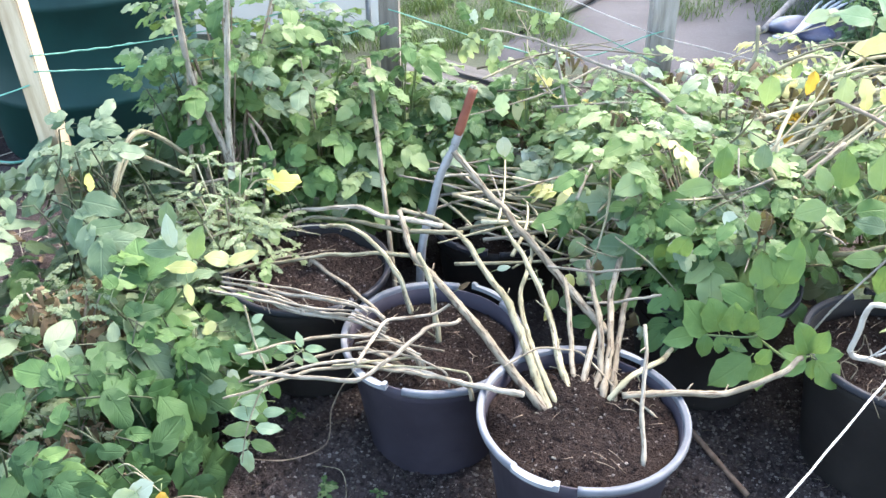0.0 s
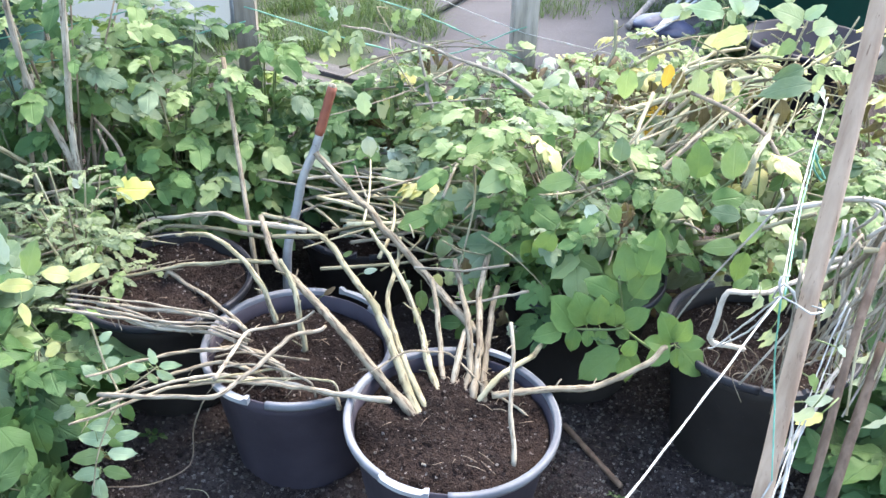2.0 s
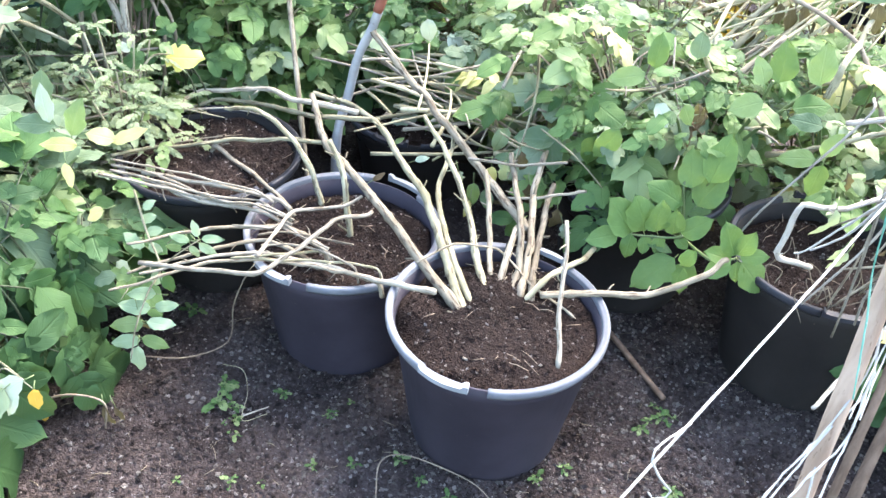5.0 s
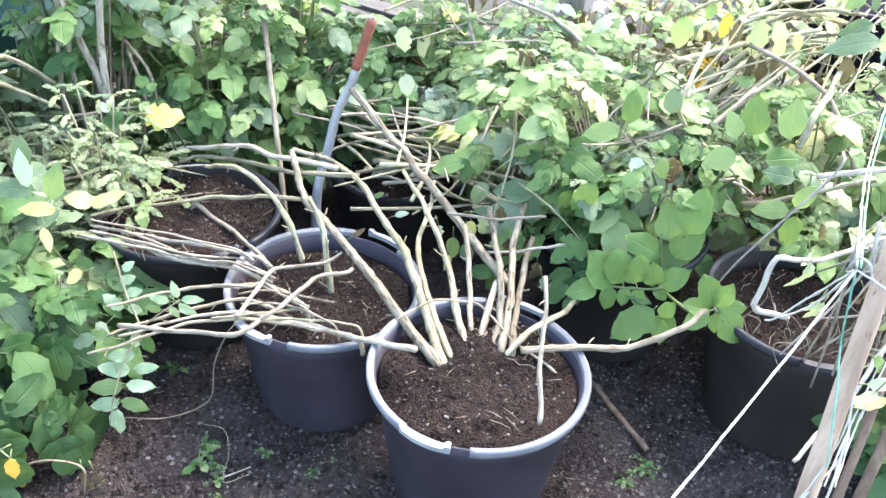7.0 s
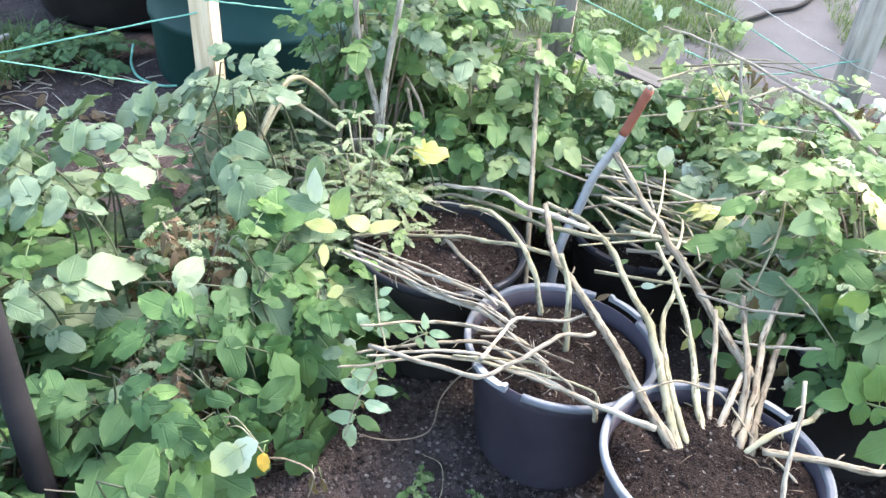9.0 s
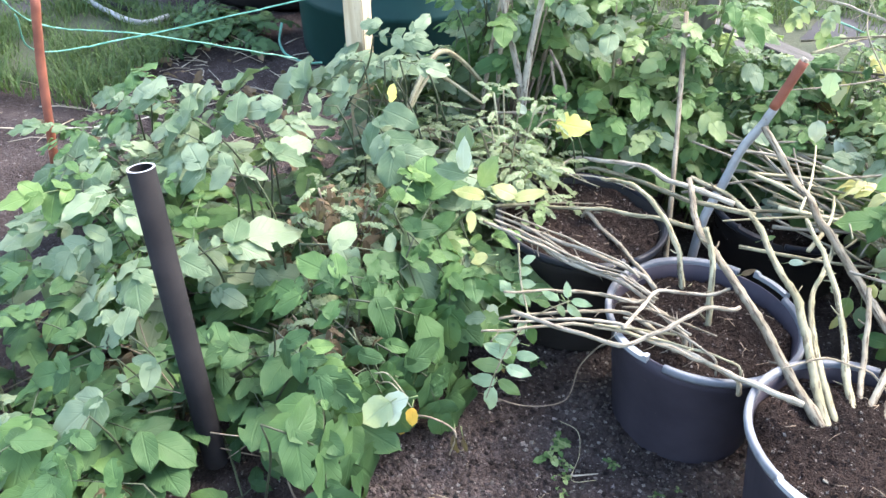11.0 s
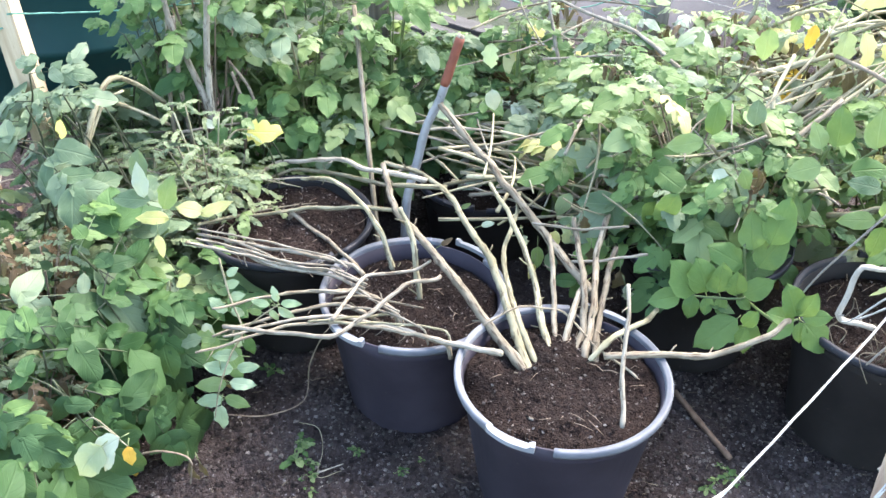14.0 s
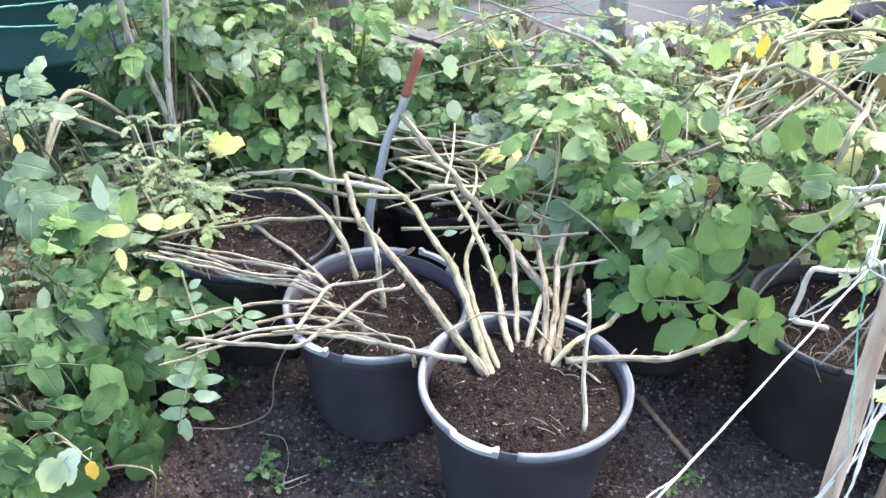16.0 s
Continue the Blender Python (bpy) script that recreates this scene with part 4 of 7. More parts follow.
def leafy_plant(label, base, centre, radius, top, stems, per_stem, mix, seed, low=0.1, stem_mat=FRESH, first_leaf=0.35, size=1.0, name="potato_plant", sweep=(0, 360), rosette=3):
    """Arching stems from one base out to a dome, each with leaves all along it."""
    rng = random.Random(seed)
    plant = thing(name, base, label, "plant", "potato plants")
    b, c = Vector(base), Vector(centre)
    for i in range(stems):
        az = radians(sweep[0] + (sweep[1] - sweep[0]) * ((i * 0.61803 + 0.1 * rng.random()) % 1.0))
        el = math.asin(min(1.0, low + (1 - low) * rng.random() ** 0.9))
        k = rng.uniform(0.82, 1.04)
        end = Vector((c.x + radius * k * math.cos(el) * math.cos(az), c.y + radius * k * math.cos(el) * math.sin(az), c.z + (top - c.z) * k * math.sin(el)))
        mid = b.lerp(end, 0.5) + Vector((0, 0, 0.09 * (top - b.z) + 0.02 * rng.random())) - Vector((end.x - b.x, end.y - b.y, 0)) * 0.12
        start = b + Vector((rng.uniform(-0.05, 0.05), rng.uniform(-0.05, 0.05), -0.01))
        line = spline([start, start.lerp(mid, 0.55) + Vector((0, 0, 0.02)), mid, end], 5)
        v, f = tube_data([q - b for q in line], 0.0044 * rng.uniform(0.7, 1.2), 0.0020, 6, 0.2)
        shoot = link_mesh("stem", v, f, stem_mat if rng.random() < 0.8 else RIPE, plant)
        turn = rng.random() * 6.28
        for j in range(per_stem):
            s = first_leaf + (1 - first_leaf) * (j + rng.random() * 0.5) / per_stem
            x = min(s, 0.999) * (len(line) - 1)
            q = line[int(x)].lerp(line[int(x) + 1], x - int(x))
            turn += 2.4 + rng.uniform(-0.35, 0.35)
            out = Vector((q.x - c.x, q.y - c.y, 0.0))
            out = out.normalized() if out.length > 1e-4 else Vector((1, 0, 0))
            ahead = Vector((math.cos(turn), math.sin(turn), 0)) * 0.85 + out * 0.55
            ahead = ahead.normalized() + Vector((0, 0, rng.uniform(-0.28, 0.22) if q.z > 0.16 else rng.uniform(0.15, 0.5)))
            up = Vector((0, 0, 1.0)) + out * rng.uniform(0.0, 0.55) + Vector((rng.uniform(-0.3, 0.3), rng.uniform(-0.70, 0.10), 0))
            set_leaf(plant, chosen(rng, mix), q, ahead, up, size * rng.uniform(0.66, 1.12), rng, under=shoot)
        spin = rng.random() * 6.28
        for j in range(rosette):
            a = spin + 6.28 * j / rosette + rng.uniform(-0.35, 0.35)
            ahead = Vector((math.cos(a), math.sin(a), rng.uniform(-0.05, 0.35)))
            set_leaf(plant, chosen(rng, mix), end, ahead, Vector((rng.uniform(-0.2, 0.2), rng.uniform(-0.6, 0.0), 1)), size * rng.uniform(0.5, 0.85), rng, under=shoot)
    return plant


DEEP = {"dark": 7, "green": 4, "lime": 0.0, "silver": 0.8, "yellow": 0.0, "brown": 0.7}
COOL = {"green": 5, "silver": 5, "lime": 1, "yellow": 0.06}
SUNNY = {"fresh": 5, "lime": 3.2, "silver": 3, "cream": 0.3, "yellow": 0.12, "brown": 0.25}
FADED = {"lime": 4.0, "cream": 3.2, "yellow": 1.2, "fresh": 2.2, "silver": 1.2, "bleached": 0.8, "brown": 2.6, "orange": 0.25}

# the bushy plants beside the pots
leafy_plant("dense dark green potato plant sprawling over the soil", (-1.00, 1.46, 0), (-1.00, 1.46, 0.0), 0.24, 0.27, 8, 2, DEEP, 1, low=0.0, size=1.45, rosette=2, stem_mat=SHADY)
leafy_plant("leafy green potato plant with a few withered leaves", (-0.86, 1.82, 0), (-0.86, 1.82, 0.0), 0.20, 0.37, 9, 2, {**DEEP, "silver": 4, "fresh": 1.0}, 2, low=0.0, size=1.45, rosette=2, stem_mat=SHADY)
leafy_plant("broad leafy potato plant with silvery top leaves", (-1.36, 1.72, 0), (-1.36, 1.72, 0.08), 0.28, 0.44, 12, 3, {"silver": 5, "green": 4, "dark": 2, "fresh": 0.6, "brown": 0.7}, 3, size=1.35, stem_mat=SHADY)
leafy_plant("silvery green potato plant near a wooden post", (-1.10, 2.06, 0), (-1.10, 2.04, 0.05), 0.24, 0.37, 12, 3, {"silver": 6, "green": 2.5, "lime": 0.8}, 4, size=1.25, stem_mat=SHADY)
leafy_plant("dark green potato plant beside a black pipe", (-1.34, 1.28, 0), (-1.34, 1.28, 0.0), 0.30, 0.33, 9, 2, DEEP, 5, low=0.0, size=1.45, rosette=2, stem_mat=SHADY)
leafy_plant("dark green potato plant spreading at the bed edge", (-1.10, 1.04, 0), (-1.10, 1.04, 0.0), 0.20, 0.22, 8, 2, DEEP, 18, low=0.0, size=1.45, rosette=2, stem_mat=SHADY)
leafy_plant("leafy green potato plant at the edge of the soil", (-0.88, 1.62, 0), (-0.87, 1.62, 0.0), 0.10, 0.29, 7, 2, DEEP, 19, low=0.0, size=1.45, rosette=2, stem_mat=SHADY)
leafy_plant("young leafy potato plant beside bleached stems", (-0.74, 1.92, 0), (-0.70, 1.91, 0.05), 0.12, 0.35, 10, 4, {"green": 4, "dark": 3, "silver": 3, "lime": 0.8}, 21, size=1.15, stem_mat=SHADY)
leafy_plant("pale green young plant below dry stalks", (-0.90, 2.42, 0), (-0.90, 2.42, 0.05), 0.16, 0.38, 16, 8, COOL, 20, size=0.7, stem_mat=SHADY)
tall_plant = leafy_plant("tall bushy potato plant with bare brown lower stems", (-0.68, 2.46, 0.1), (-0.68, 2.66, 0.62), 0.24, 0.92, 16, 8, {**COOL, "fresh": 4, "lime": 1.5}, 6, low=-0.3, first_leaf=0.6, stem_mat=BARK, size=0.76)
leafy_plant("bushy green potato plant behind the pots", (-0.46, 2.62, 0), (-0.44, 2.60, 0.22), 0.20, 0.78, 32, 7, {"green": 4, "fresh": 5, "lime": 2.4, "silver": 2.5, "dark": 0.5}, 7, low=-0.2, size=0.88)
leafy_plant("green potato plant rising beneath a grey post", (-0.24, 2.70, 0), (-0.24, 2.70, 0.15), 0.18, 0.68, 24, 6, {"green": 5, "fresh": 3, "lime": 2.6, "silver": 2, "dark": 1}, 8, size=0.88)
leafy_plant("dense green potato plant at the back of the bed", (-0.58, 2.78, 0), (-0.56, 2.76, 0.2), 0.18, 0.74, 20, 6, {"green": 4, "fresh": 4, "lime": 1.5, "silver": 2.5}, 42, low=-0.2, size=0.85)
leafy_plant("bushy green potato plant before the loose boards", (-0.08, 2.82, 0), (-0.08, 2.80, 0.18), 0.18, 0.60, 20, 6, {"green": 5, "fresh": 3, "silver": 2, "lime": 1, "dark": 2}, 43, low=-0.2, size=0.85)
leafy_plant("silvery leafed potato plant beside the water butt", (-1.04, 2.50, 0), (-1.02, 2.48, 0.16), 0.17, 0.43, 15, 5, {"silver": 7, "green": 2}, 22, low=-0.2, size=0.9, stem_mat=SHADY)
leafy_plant("broad silvery potato plant at the far end of the bed", (-1.52, 2.00, 0), (-1.50, 1.98, 0.08), 0.26, 0.43, 13, 3, {"silver": 7, "green": 3}, 25, size=1.25, stem_mat=SHADY)
leafy_plant("leafy green potato plant under the timber post", (-0.84, 2.66, 0), (-0.84, 2.66, 0.16), 0.16, 0.50, 14, 5, {"green": 6, "silver": 3}, 23, low=-0.2, size=0.9)
leafy_plant("dark green potato plant behind a metal bar", (0.10, 2.66, 0), (0.08, 2.70, 0.12), 0.19, 0.58, 17, 5, {"green": 7, "lime": 2, "bleached": 0.5}, 9, size=0.85)
leafy_plant("sunlit potato plant with pale green leaves", (0.48, 2.14, 0.25), (0.42, 2.24, 0.42), 0.22, 0.62, 17, 3, SUNNY, 10, low=-0.15, size=1.02, stem_mat=BARK)
leafy_plant("leafy potato plant with large rounded leaves", (0.56, 2.16, 0.25), (0.64, 2.16, 0.42), 0.20, 0.56, 11, 4, {"dark": 1, "green": 3, "fresh": 4, "silver": 2, "lime": 1.2, "brown": 0.7}, 11, low=-0.2, size=0.9, stem_mat=BARK)
leafy_plant("low shaded potato plant with broad dark leaves", (0.60, 2.14, 0.25), (0.62, 2.14, 0.36), 0.14, 0.46, 10, 3, {"fresh": 3, "dark": 2, "green": 4, "brown": 0.8}, 24, low=-0.2, size=0.9, stem_mat=BARK)
leafy_plant("leafy shoots hanging over a shaded pot", (0.47, 2.06, 0.25), (0.495, 2.020, 0.379), 0.15, 0.58, 8, 3, {"dark": 1.5, "green": 4, "fresh": 4, "lime": 0.8, "brown": 1.0}, 29, low=-0.5, size=0.9, stem_mat=RIPE)
leafy_plant("potato plant with rounded green leaves", (0.98, 2.20, 0), (0.96, 2.18, 0.38), 0.22, 0.58, 15, 4, {"fresh": 5, "lime": 4, "cream": 1, "yellow": 0.4}, 12, low=-0.2, size=0.9)
leafy_plant("yellowing potato plant with withered leaves", (0.66, 2.58, 0), (0.66, 2.56, 0.36), 0.25, 0.7, 16, 4, FADED, 13, low=0.0, stem_mat=RIPE, size=1.0)
leafy_plant("fading potato plant with yellow and pale leaves", (1.12, 2.56, 0), (1.12, 2.54, 0.36), 0.29, 0.68, 18, 3, FADED, 14, low=-0.1, stem_mat=RIPE, size=1.05)
leafy_plant("fading potato plant at the end of the bed", (1.46, 2.52, 0), (1.44, 2.50, 0.34), 0.24, 0.70, 18, 4, FADED, 44, low=-0.2, stem_mat=RIPE, size=0.9)
leafy_plant("green and cream potato plant behind the pole", (1.26, 2.12, 0), (1.26, 2.10, 0.30), 0.20, 0.56, 16, 6, {"fresh": 5, "lime": 3, "cream": 1.5, "silver": 2}, 45, low=-0.2, size=0.95)
leafy_plant("sunlit potato plant with light green leaves", (0.32, 2.55, 0), (0.32, 2.56, 0.3), 0.18, 0.60, 18, 4, SUNNY, 15, size=0.95)
leafy_plant("pale weedy plant beside a post", (0.16, 2.84, 0), (0.16, 2.82, 0.28), 0.17, 0.58, 20, 6, {**FADED, "fresh": 3}, 26, low=-0.1, stem_mat=RIPE, size=0.75)
leafy_plant("straggling pale plant beneath a grey post", (0.46, 2.76, 0), (0.44, 2.76, 0.3), 0.18, 0.66, 20, 5, {**FADED, "fresh": 2}, 27, low=-0.1, stem_mat=RIPE, size=0.75)
leafy_plant("wilted pale plant at the back of the bed", (0.86, 2.78, 0), (0.86, 2.78, 0.3), 0.20, 0.69, 20, 4, FADED, 28, low=-0.1, stem_mat=RIPE, size=0.8)
leafy_plant("withered brown and yellow potato plant amid green ones", (-0.89, 1.85, 0), (-0.89, 1.83, 0.1), 0.17, 0.44, 24, 5, {"brown": 5, "yellow": 0.15, "feather": 3}, 40, stem_mat=BARK, size=0.75)
leafy_plant("brown withered potato plant between green leaves", (-0.80, 1.60, 0), (-0.80, 1.60, 0.1), 0.10, 0.33, 9, 3, {"brown": 6, "yellow": 0.1, "feather": 3}, 41, stem_mat=BARK, size=0.8)
leafy_plant("low dark weeds on bare ground", (-2.15, 3.25, 0), (-2.15, 3.25, 0.0), 0.22, 0.12, 10, 4, {"dark": 1}, 30, name="weed_plant", size=0.8)
leafy_plant("green potato plant beside leaning canes", (1.14, 1.66, 0), (1.14, 1.66, 0.1), 0.16, 0.32, 12, 8, DEEP, 16)
leafy_plant("tall pale feathery weed beside the bed", (-0.62, 2.20, 0), (-0.62, 2.20, 0.26), 0.15, 0.54, 18, 5, {"feather": 1, "lime": 0.05}, 46, low=-0.3, name="weed_plant", size=0.58, stem_mat=RIPE)
leafy_plant("pale feathery weed below an arched stalk", (-0.80, 2.24, 0), (-0.80, 2.24, 0.2), 0.14, 0.44, 14, 5, {"feather": 1, "lime": 0.05}, 47, low=-0.3, name="weed_plant", size=0.55, stem_mat=RIPE)
leafy_plant("feathery green weed among fallen stems", (-0.66, 2.22, 0), (-0.74, 2.2, 0.12), 0.30, 0.43, 40, 7, {"feather": 1, "lime": 0.06}, 17, name="weed_plant", size=0.86, stem_mat=RIPE)

leafy_plant("small dark green shrub beside a compost bin", (1.61, 4.12, 0), (1.61, 4.12, 0.12), 0.14, 0.46, 26, 6, {"dark": 3, "green": 2}, 48, low=-0.2, name="shrub", size=0.5, stem_mat=SHADY)

# ---- leaves at the top of the bush ----
def leaves_at(plant, kind, rows):
    """Whole leaves, each on a stalk of its own that rises from below: where it grows from, its way and its size."""
    rng = random.Random(len(rows) * 17 + len(plant.children))
    for at, ahead, size in rows:
        at = Vector(at) - Vector((0, 0, 0.06 if at[1] > 1.85 else 0.015))
        if hides_pipe(at, Vector(ahead), size * 1.3) or in_gap(at, Vector(ahead), size * 1.3):
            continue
        foot = at + Vector((rng.uniform(-0.05, 0.05) - ahead[0] * 0.05, rng.uniform(-0.02, 0.06), -min(at.z - 0.02, 0.22)))
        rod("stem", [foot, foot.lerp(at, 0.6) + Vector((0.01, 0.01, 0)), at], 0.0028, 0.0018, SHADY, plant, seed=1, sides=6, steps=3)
        up = Vector((rng.uniform(-0.05, 0.35), rng.uniform(-1.15, -0.55), 1))
        ob = new("leaf", rng.choice(LEAVES[kind]))
        ob.parent = plant
        way = Vector(ahead).normalized()
        x = way.cross(up).normalized()
        ob.matrix_basis = Matrix.Translation(at - Vector(plant.location)) @ Matrix((x, way, x.cross(way))).transposed().to_4x4() @ Matrix.Scale(size * 1.34, 4)


edge_plant = thing("potato_plant", (-0.95, 1.60, 0), "broad potato plant with overlapping green and silvery leaves", "plant", "potato plants")
leaves_at(edge_plant, "dark", (
    ((-0.84, 1.47, 0.33), (0.90, -0.41, -0.17), 0.76),
    ((-0.76, 1.45, 0.33), (0.75, 0.14, -0.65), 0.75),
    ((-0.73, 1.56, 0.37), (0.58, 0.64, -0.50), 1.26),
    ((-0.68, 1.71, 0.38), (0.00, 0.93, 0.36), 1.10),
    ((-0.61, 1.86, 0.35), (0.17, -0.80, -0.58), 1.02),
    ((-0.87, 1.27, 0.27), (0.90, 0.44, 0.01), 1.02),
    ((-0.70, 1.39, 0.25), (0.36, -0.69, -0.62), 0.93),
    ((-0.75, 1.27, 0.31), (0.57, 0.47, -0.68), 1.40),
    ((-0.95, 1.34, 0.28), (0.12, -0.99, -0.13), 1.05),
    ((-1.09, 1.33, 0.28), (-0.83, -0.56, -0.08), 0.75),
    ((-0.86, 1.32, 0.27), (-0.99, -0.15, -0.01), 0.78),
    ((-1.06, 1.21, 0.26), (0.20, -0.97, -0.12), 0.75),
))
leaves_at(edge_plant, "green", (
    ((-0.89, 1.13, 0.25), (-0.95, -0.29, -0.04), 0.75),
    ((-0.68, 1.68, 0.37), (0.34, 0.94, 0.01), 0.79),
    ((-0.82, 1.44, 0.31), (-0.97, -0.21, -0.11), 0.75),
    ((-0.64, 1.79, 0.37), (-0.45, 0.49, 0.75), 0.75),
    ((-0.68, 1.70, 0.41), (-0.91, 0.29, 0.31), 0.88),
    ((-0.69, 1.74, 0.42), (0.61, 0.17, -0.77), 0.75),
    ((-0.61, 1.80, 0.33), (0.16, -0.71, -0.68), 0.75),
    ((-0.68, 1.67, 0.35), (0.56, -0.04, -0.83), 0.75),
    ((-0.67, 1.62, 0.33), (-0.83, -0.21, 0.52), 0.75),
    ((-0.71, 1.51, 0.34), (-0.95, 0.27, 0.14), 0.75),
    ((-0.67, 1.59, 0.30), (0.41, -0.49, -0.77), 0.75),
    ((-0.67, 1.50, 0.27), (-0.33, -0.94, 0.04), 0.84),
))
leaves_at(edge_plant, "silver", (
    ((-1.00, 1.62, 0.39), (1.00, -0.07, -0.04), 1.15),
    ((-0.87, 1.63, 0.41), (0.84, 0.51, -0.18), 1.40),
    ((-1.00, 1.38, 0.28), (-0.51, -0.85, -0.13), 0.94),
    ((-1.14, 1.36, 0.28), (-0.10, 0.92, 0.38), 0.79),
    ((-1.12, 1.91, 0.52), (-0.98, 0.20, 0.05), 1.33),
    ((-1.13, 1.91, 0.52), (-0.75, 0.66, 0.03), 1.34),
    ((-1.20, 1.84, 0.49), (-0.97, 0.25, 0.07), 1.13),
    ((-1.10, 1.77, 0.47), (-0.97, 0.24, 0.09), 1.10),
    ((-1.09, 1.89, 0.51), (0.31, 0.94, 0.11), 0.89),
    ((-0.93, 2.06, 0.53), (-0.91, 0.42, -0.00), 1.40),
    ((-0.93, 2.00, 0.53), (0.91, -0.41, -0.06), 1.03),
    ((-0.99, 2.27, 0.53), (-0.89, 0.45, -0.00), 1.22),
))
leaves_at(edge_plant, "silver", (
    ((-0.96, 2.24, 0.53), (0.14, 0.99, -0.00), 1.22),
    ((-1.11, 1.51, 0.34), (0.63, 0.72, 0.30), 1.08),
    ((-1.03, 1.74, 0.46), (-1.00, -0.04, -0.04), 1.08),
    ((-1.07, 1.72, 0.44), (0.37, 0.85, 0.36), 0.75),
    ((-1.25, 1.57, 0.37), (-0.68, -0.68, -0.27), 0.80),
    ((-1.32, 1.64, 0.40), (-0.94, 0.30, 0.18), 1.10),
    ((-0.97, 2.24, 0.56), (-0.99, 0.13, -0.00), 0.88),
    ((-0.95, 2.15, 0.56), (-1.00, -0.03, 0.02), 0.75),
    ((-0.91, 2.20, 0.56), (-0.66, 0.75, 0.00), 1.17),
    ((-0.90, 2.18, 0.56), (-0.14, 0.99, 0.00), 1.40),
    ((-0.87, 2.18, 0.56), (0.06, 1.00, 0.00), 0.91),
    ((-0.93, 2.06, 0.56), (-1.00, 0.09, -0.00), 1.10),
))
leaves_at(edge_plant, "silver", (
    ((-0.89, 2.00, 0.56), (0.72, -0.67, -0.15), 1.02),
    ((-0.91, 1.94, 0.55), (-0.60, -0.77, -0.21), 0.75),
    ((-0.63, 1.88, 0.42), (-0.33, 0.71, 0.63), 0.78),
    ((-0.63, 1.89, 0.42), (-0.01, 1.00, 0.10), 0.99),
    ((-0.74, 1.68, 0.44), (-0.94, 0.28, 0.18), 0.98),
    ((-0.66, 1.79, 0.45), (-0.83, 0.26, 0.49), 0.91),
    ((-0.76, 1.54, 0.39), (-0.84, 0.51, 0.20), 0.81),
))
leaves_at(edge_plant, "fresh", (
    ((-0.76, 1.72, 0.44), (-0.99, 0.11, 0.08), 0.98),
    ((-1.09, 1.59, 0.38), (-0.38, 0.84, 0.39), 0.75),
    ((-0.72, 1.74, 0.46), (0.00, 0.96, 0.28), 0.81),
    ((-0.78, 1.47, 0.34), (0.75, -0.39, -0.53), 0.75),
))
leaves_at(edge_plant, "dark", (
    ((-0.67, 1.55, 0.29), (0.62, 0.36, -0.70), 1.28),
    ((-0.71, 1.53, 0.33), (0.53, -0.24, -0.81), 0.93),
    ((-0.93, 1.41, 0.30), (0.96, -0.26, -0.10), 1.18),
    ((-0.82, 1.56, 0.36), (0.68, 0.69, 0.26), 0.75),
    ((-0.74, 1.59, 0.40), (0.56, 0.67, -0.48), 0.75),
    ((-0.82, 1.52, 0.34), (-0.96, 0.24, 0.11), 0.79),
    ((-1.03, 1.43, 0.31), (0.86, 0.47, 0.19), 0.75),
    ((-0.63, 1.60, 0.25), (0.59, 0.44, -0.67), 0.75),
    ((-0.60, 1.61, 0.22), (0.47, -0.31, -0.83), 0.75),
))
leaves_at(edge_plant, "silver", (
    ((-1.06, 1.37, 0.29), (-0.94, 0.32, 0.11), 1.11),
    ((-0.98, 2.01, 0.56), (-0.87, -0.49, 0.00), 0.75),
))

corner_plant = thing("potato_plant", (-0.95, 2.20, 0), "silvery topped potato plant among arched dry stalks", "plant", "potato plants")
leaves_at(corner_plant, "silver", (
    ((-0.86, 2.14, 0.68), (-1.00, 0.14, 0.20), 0.52),
    ((-0.88, 2.05, 0.67), (0.80, -0.02, 0.10), 0.52),
    ((-0.88, 2.11, 0.60), (-0.90, 0.24, -0.20), 0.41),
    ((-0.93, 2.10, 0.70), (1.00, -0.15, 0.20), 0.47),
    ((-0.86, 2.08, 0.67), (0.20, 0.25, 0.50), 0.50),
    ((-0.94, 2.07, 0.64), (0.90, 0.18, 0.00), 0.41),
    ((-0.80, 2.43, 0.74), (-0.70, -0.22, 0.30), 0.39),
    ((-0.79, 2.46, 0.71), (0.50, -0.17, 0.50), 0.42),
    ((-0.84, 2.47, 0.66), (0.70, 0.22, 0.20), 0.43),
    ((-0.76, 2.47, 0.74), (-0.90, 0.02, 0.10), 0.48),
))
leaves_at(corner_plant, "green", (
    ((-0.79, 2.41, 0.65), (-0.80, 0.26, 0.00), 0.49),
    ((-0.87, 2.49, 0.60), (0.80, 0.24, 0.10), 0.43),
    ((-0.78, 2.43, 0.65), (-0.30, -0.20, 0.50), 0.41),
    ((-0.78, 2.40, 0.72), (-0.90, -0.12, 0.40), 0.47),
    ((-0.84, 2.39, 0.68), (-0.90, 0.11, 0.30), 0.44),
    ((-0.77, 2.42, 0.61), (-0.60, 0.19, -0.30), 0.46),
    ((-0.85, 2.42, 0.60), (0.40, -0.01, -0.50), 0.49),
    ((-0.50, 2.30, 0.48), (-0.40, 0.29, 0.60), 0.43),
    ((-0.53, 2.36, 0.45), (0.40, 0.21, 0.60), 0.43),
    ((-0.53, 2.37, 0.44), (0.90, -0.08, 0.10), 0.51),
    ((-0.51, 2.29, 0.48), (-0.90, -0.27, 0.10), 0.45),
    ((-0.52, 2.39, 0.41), (0.50, -0.18, -0.70), 0.54),
    ((-0.54, 2.38, 0.42), (-0.30, 0.27, -0.80), 0.48),
))

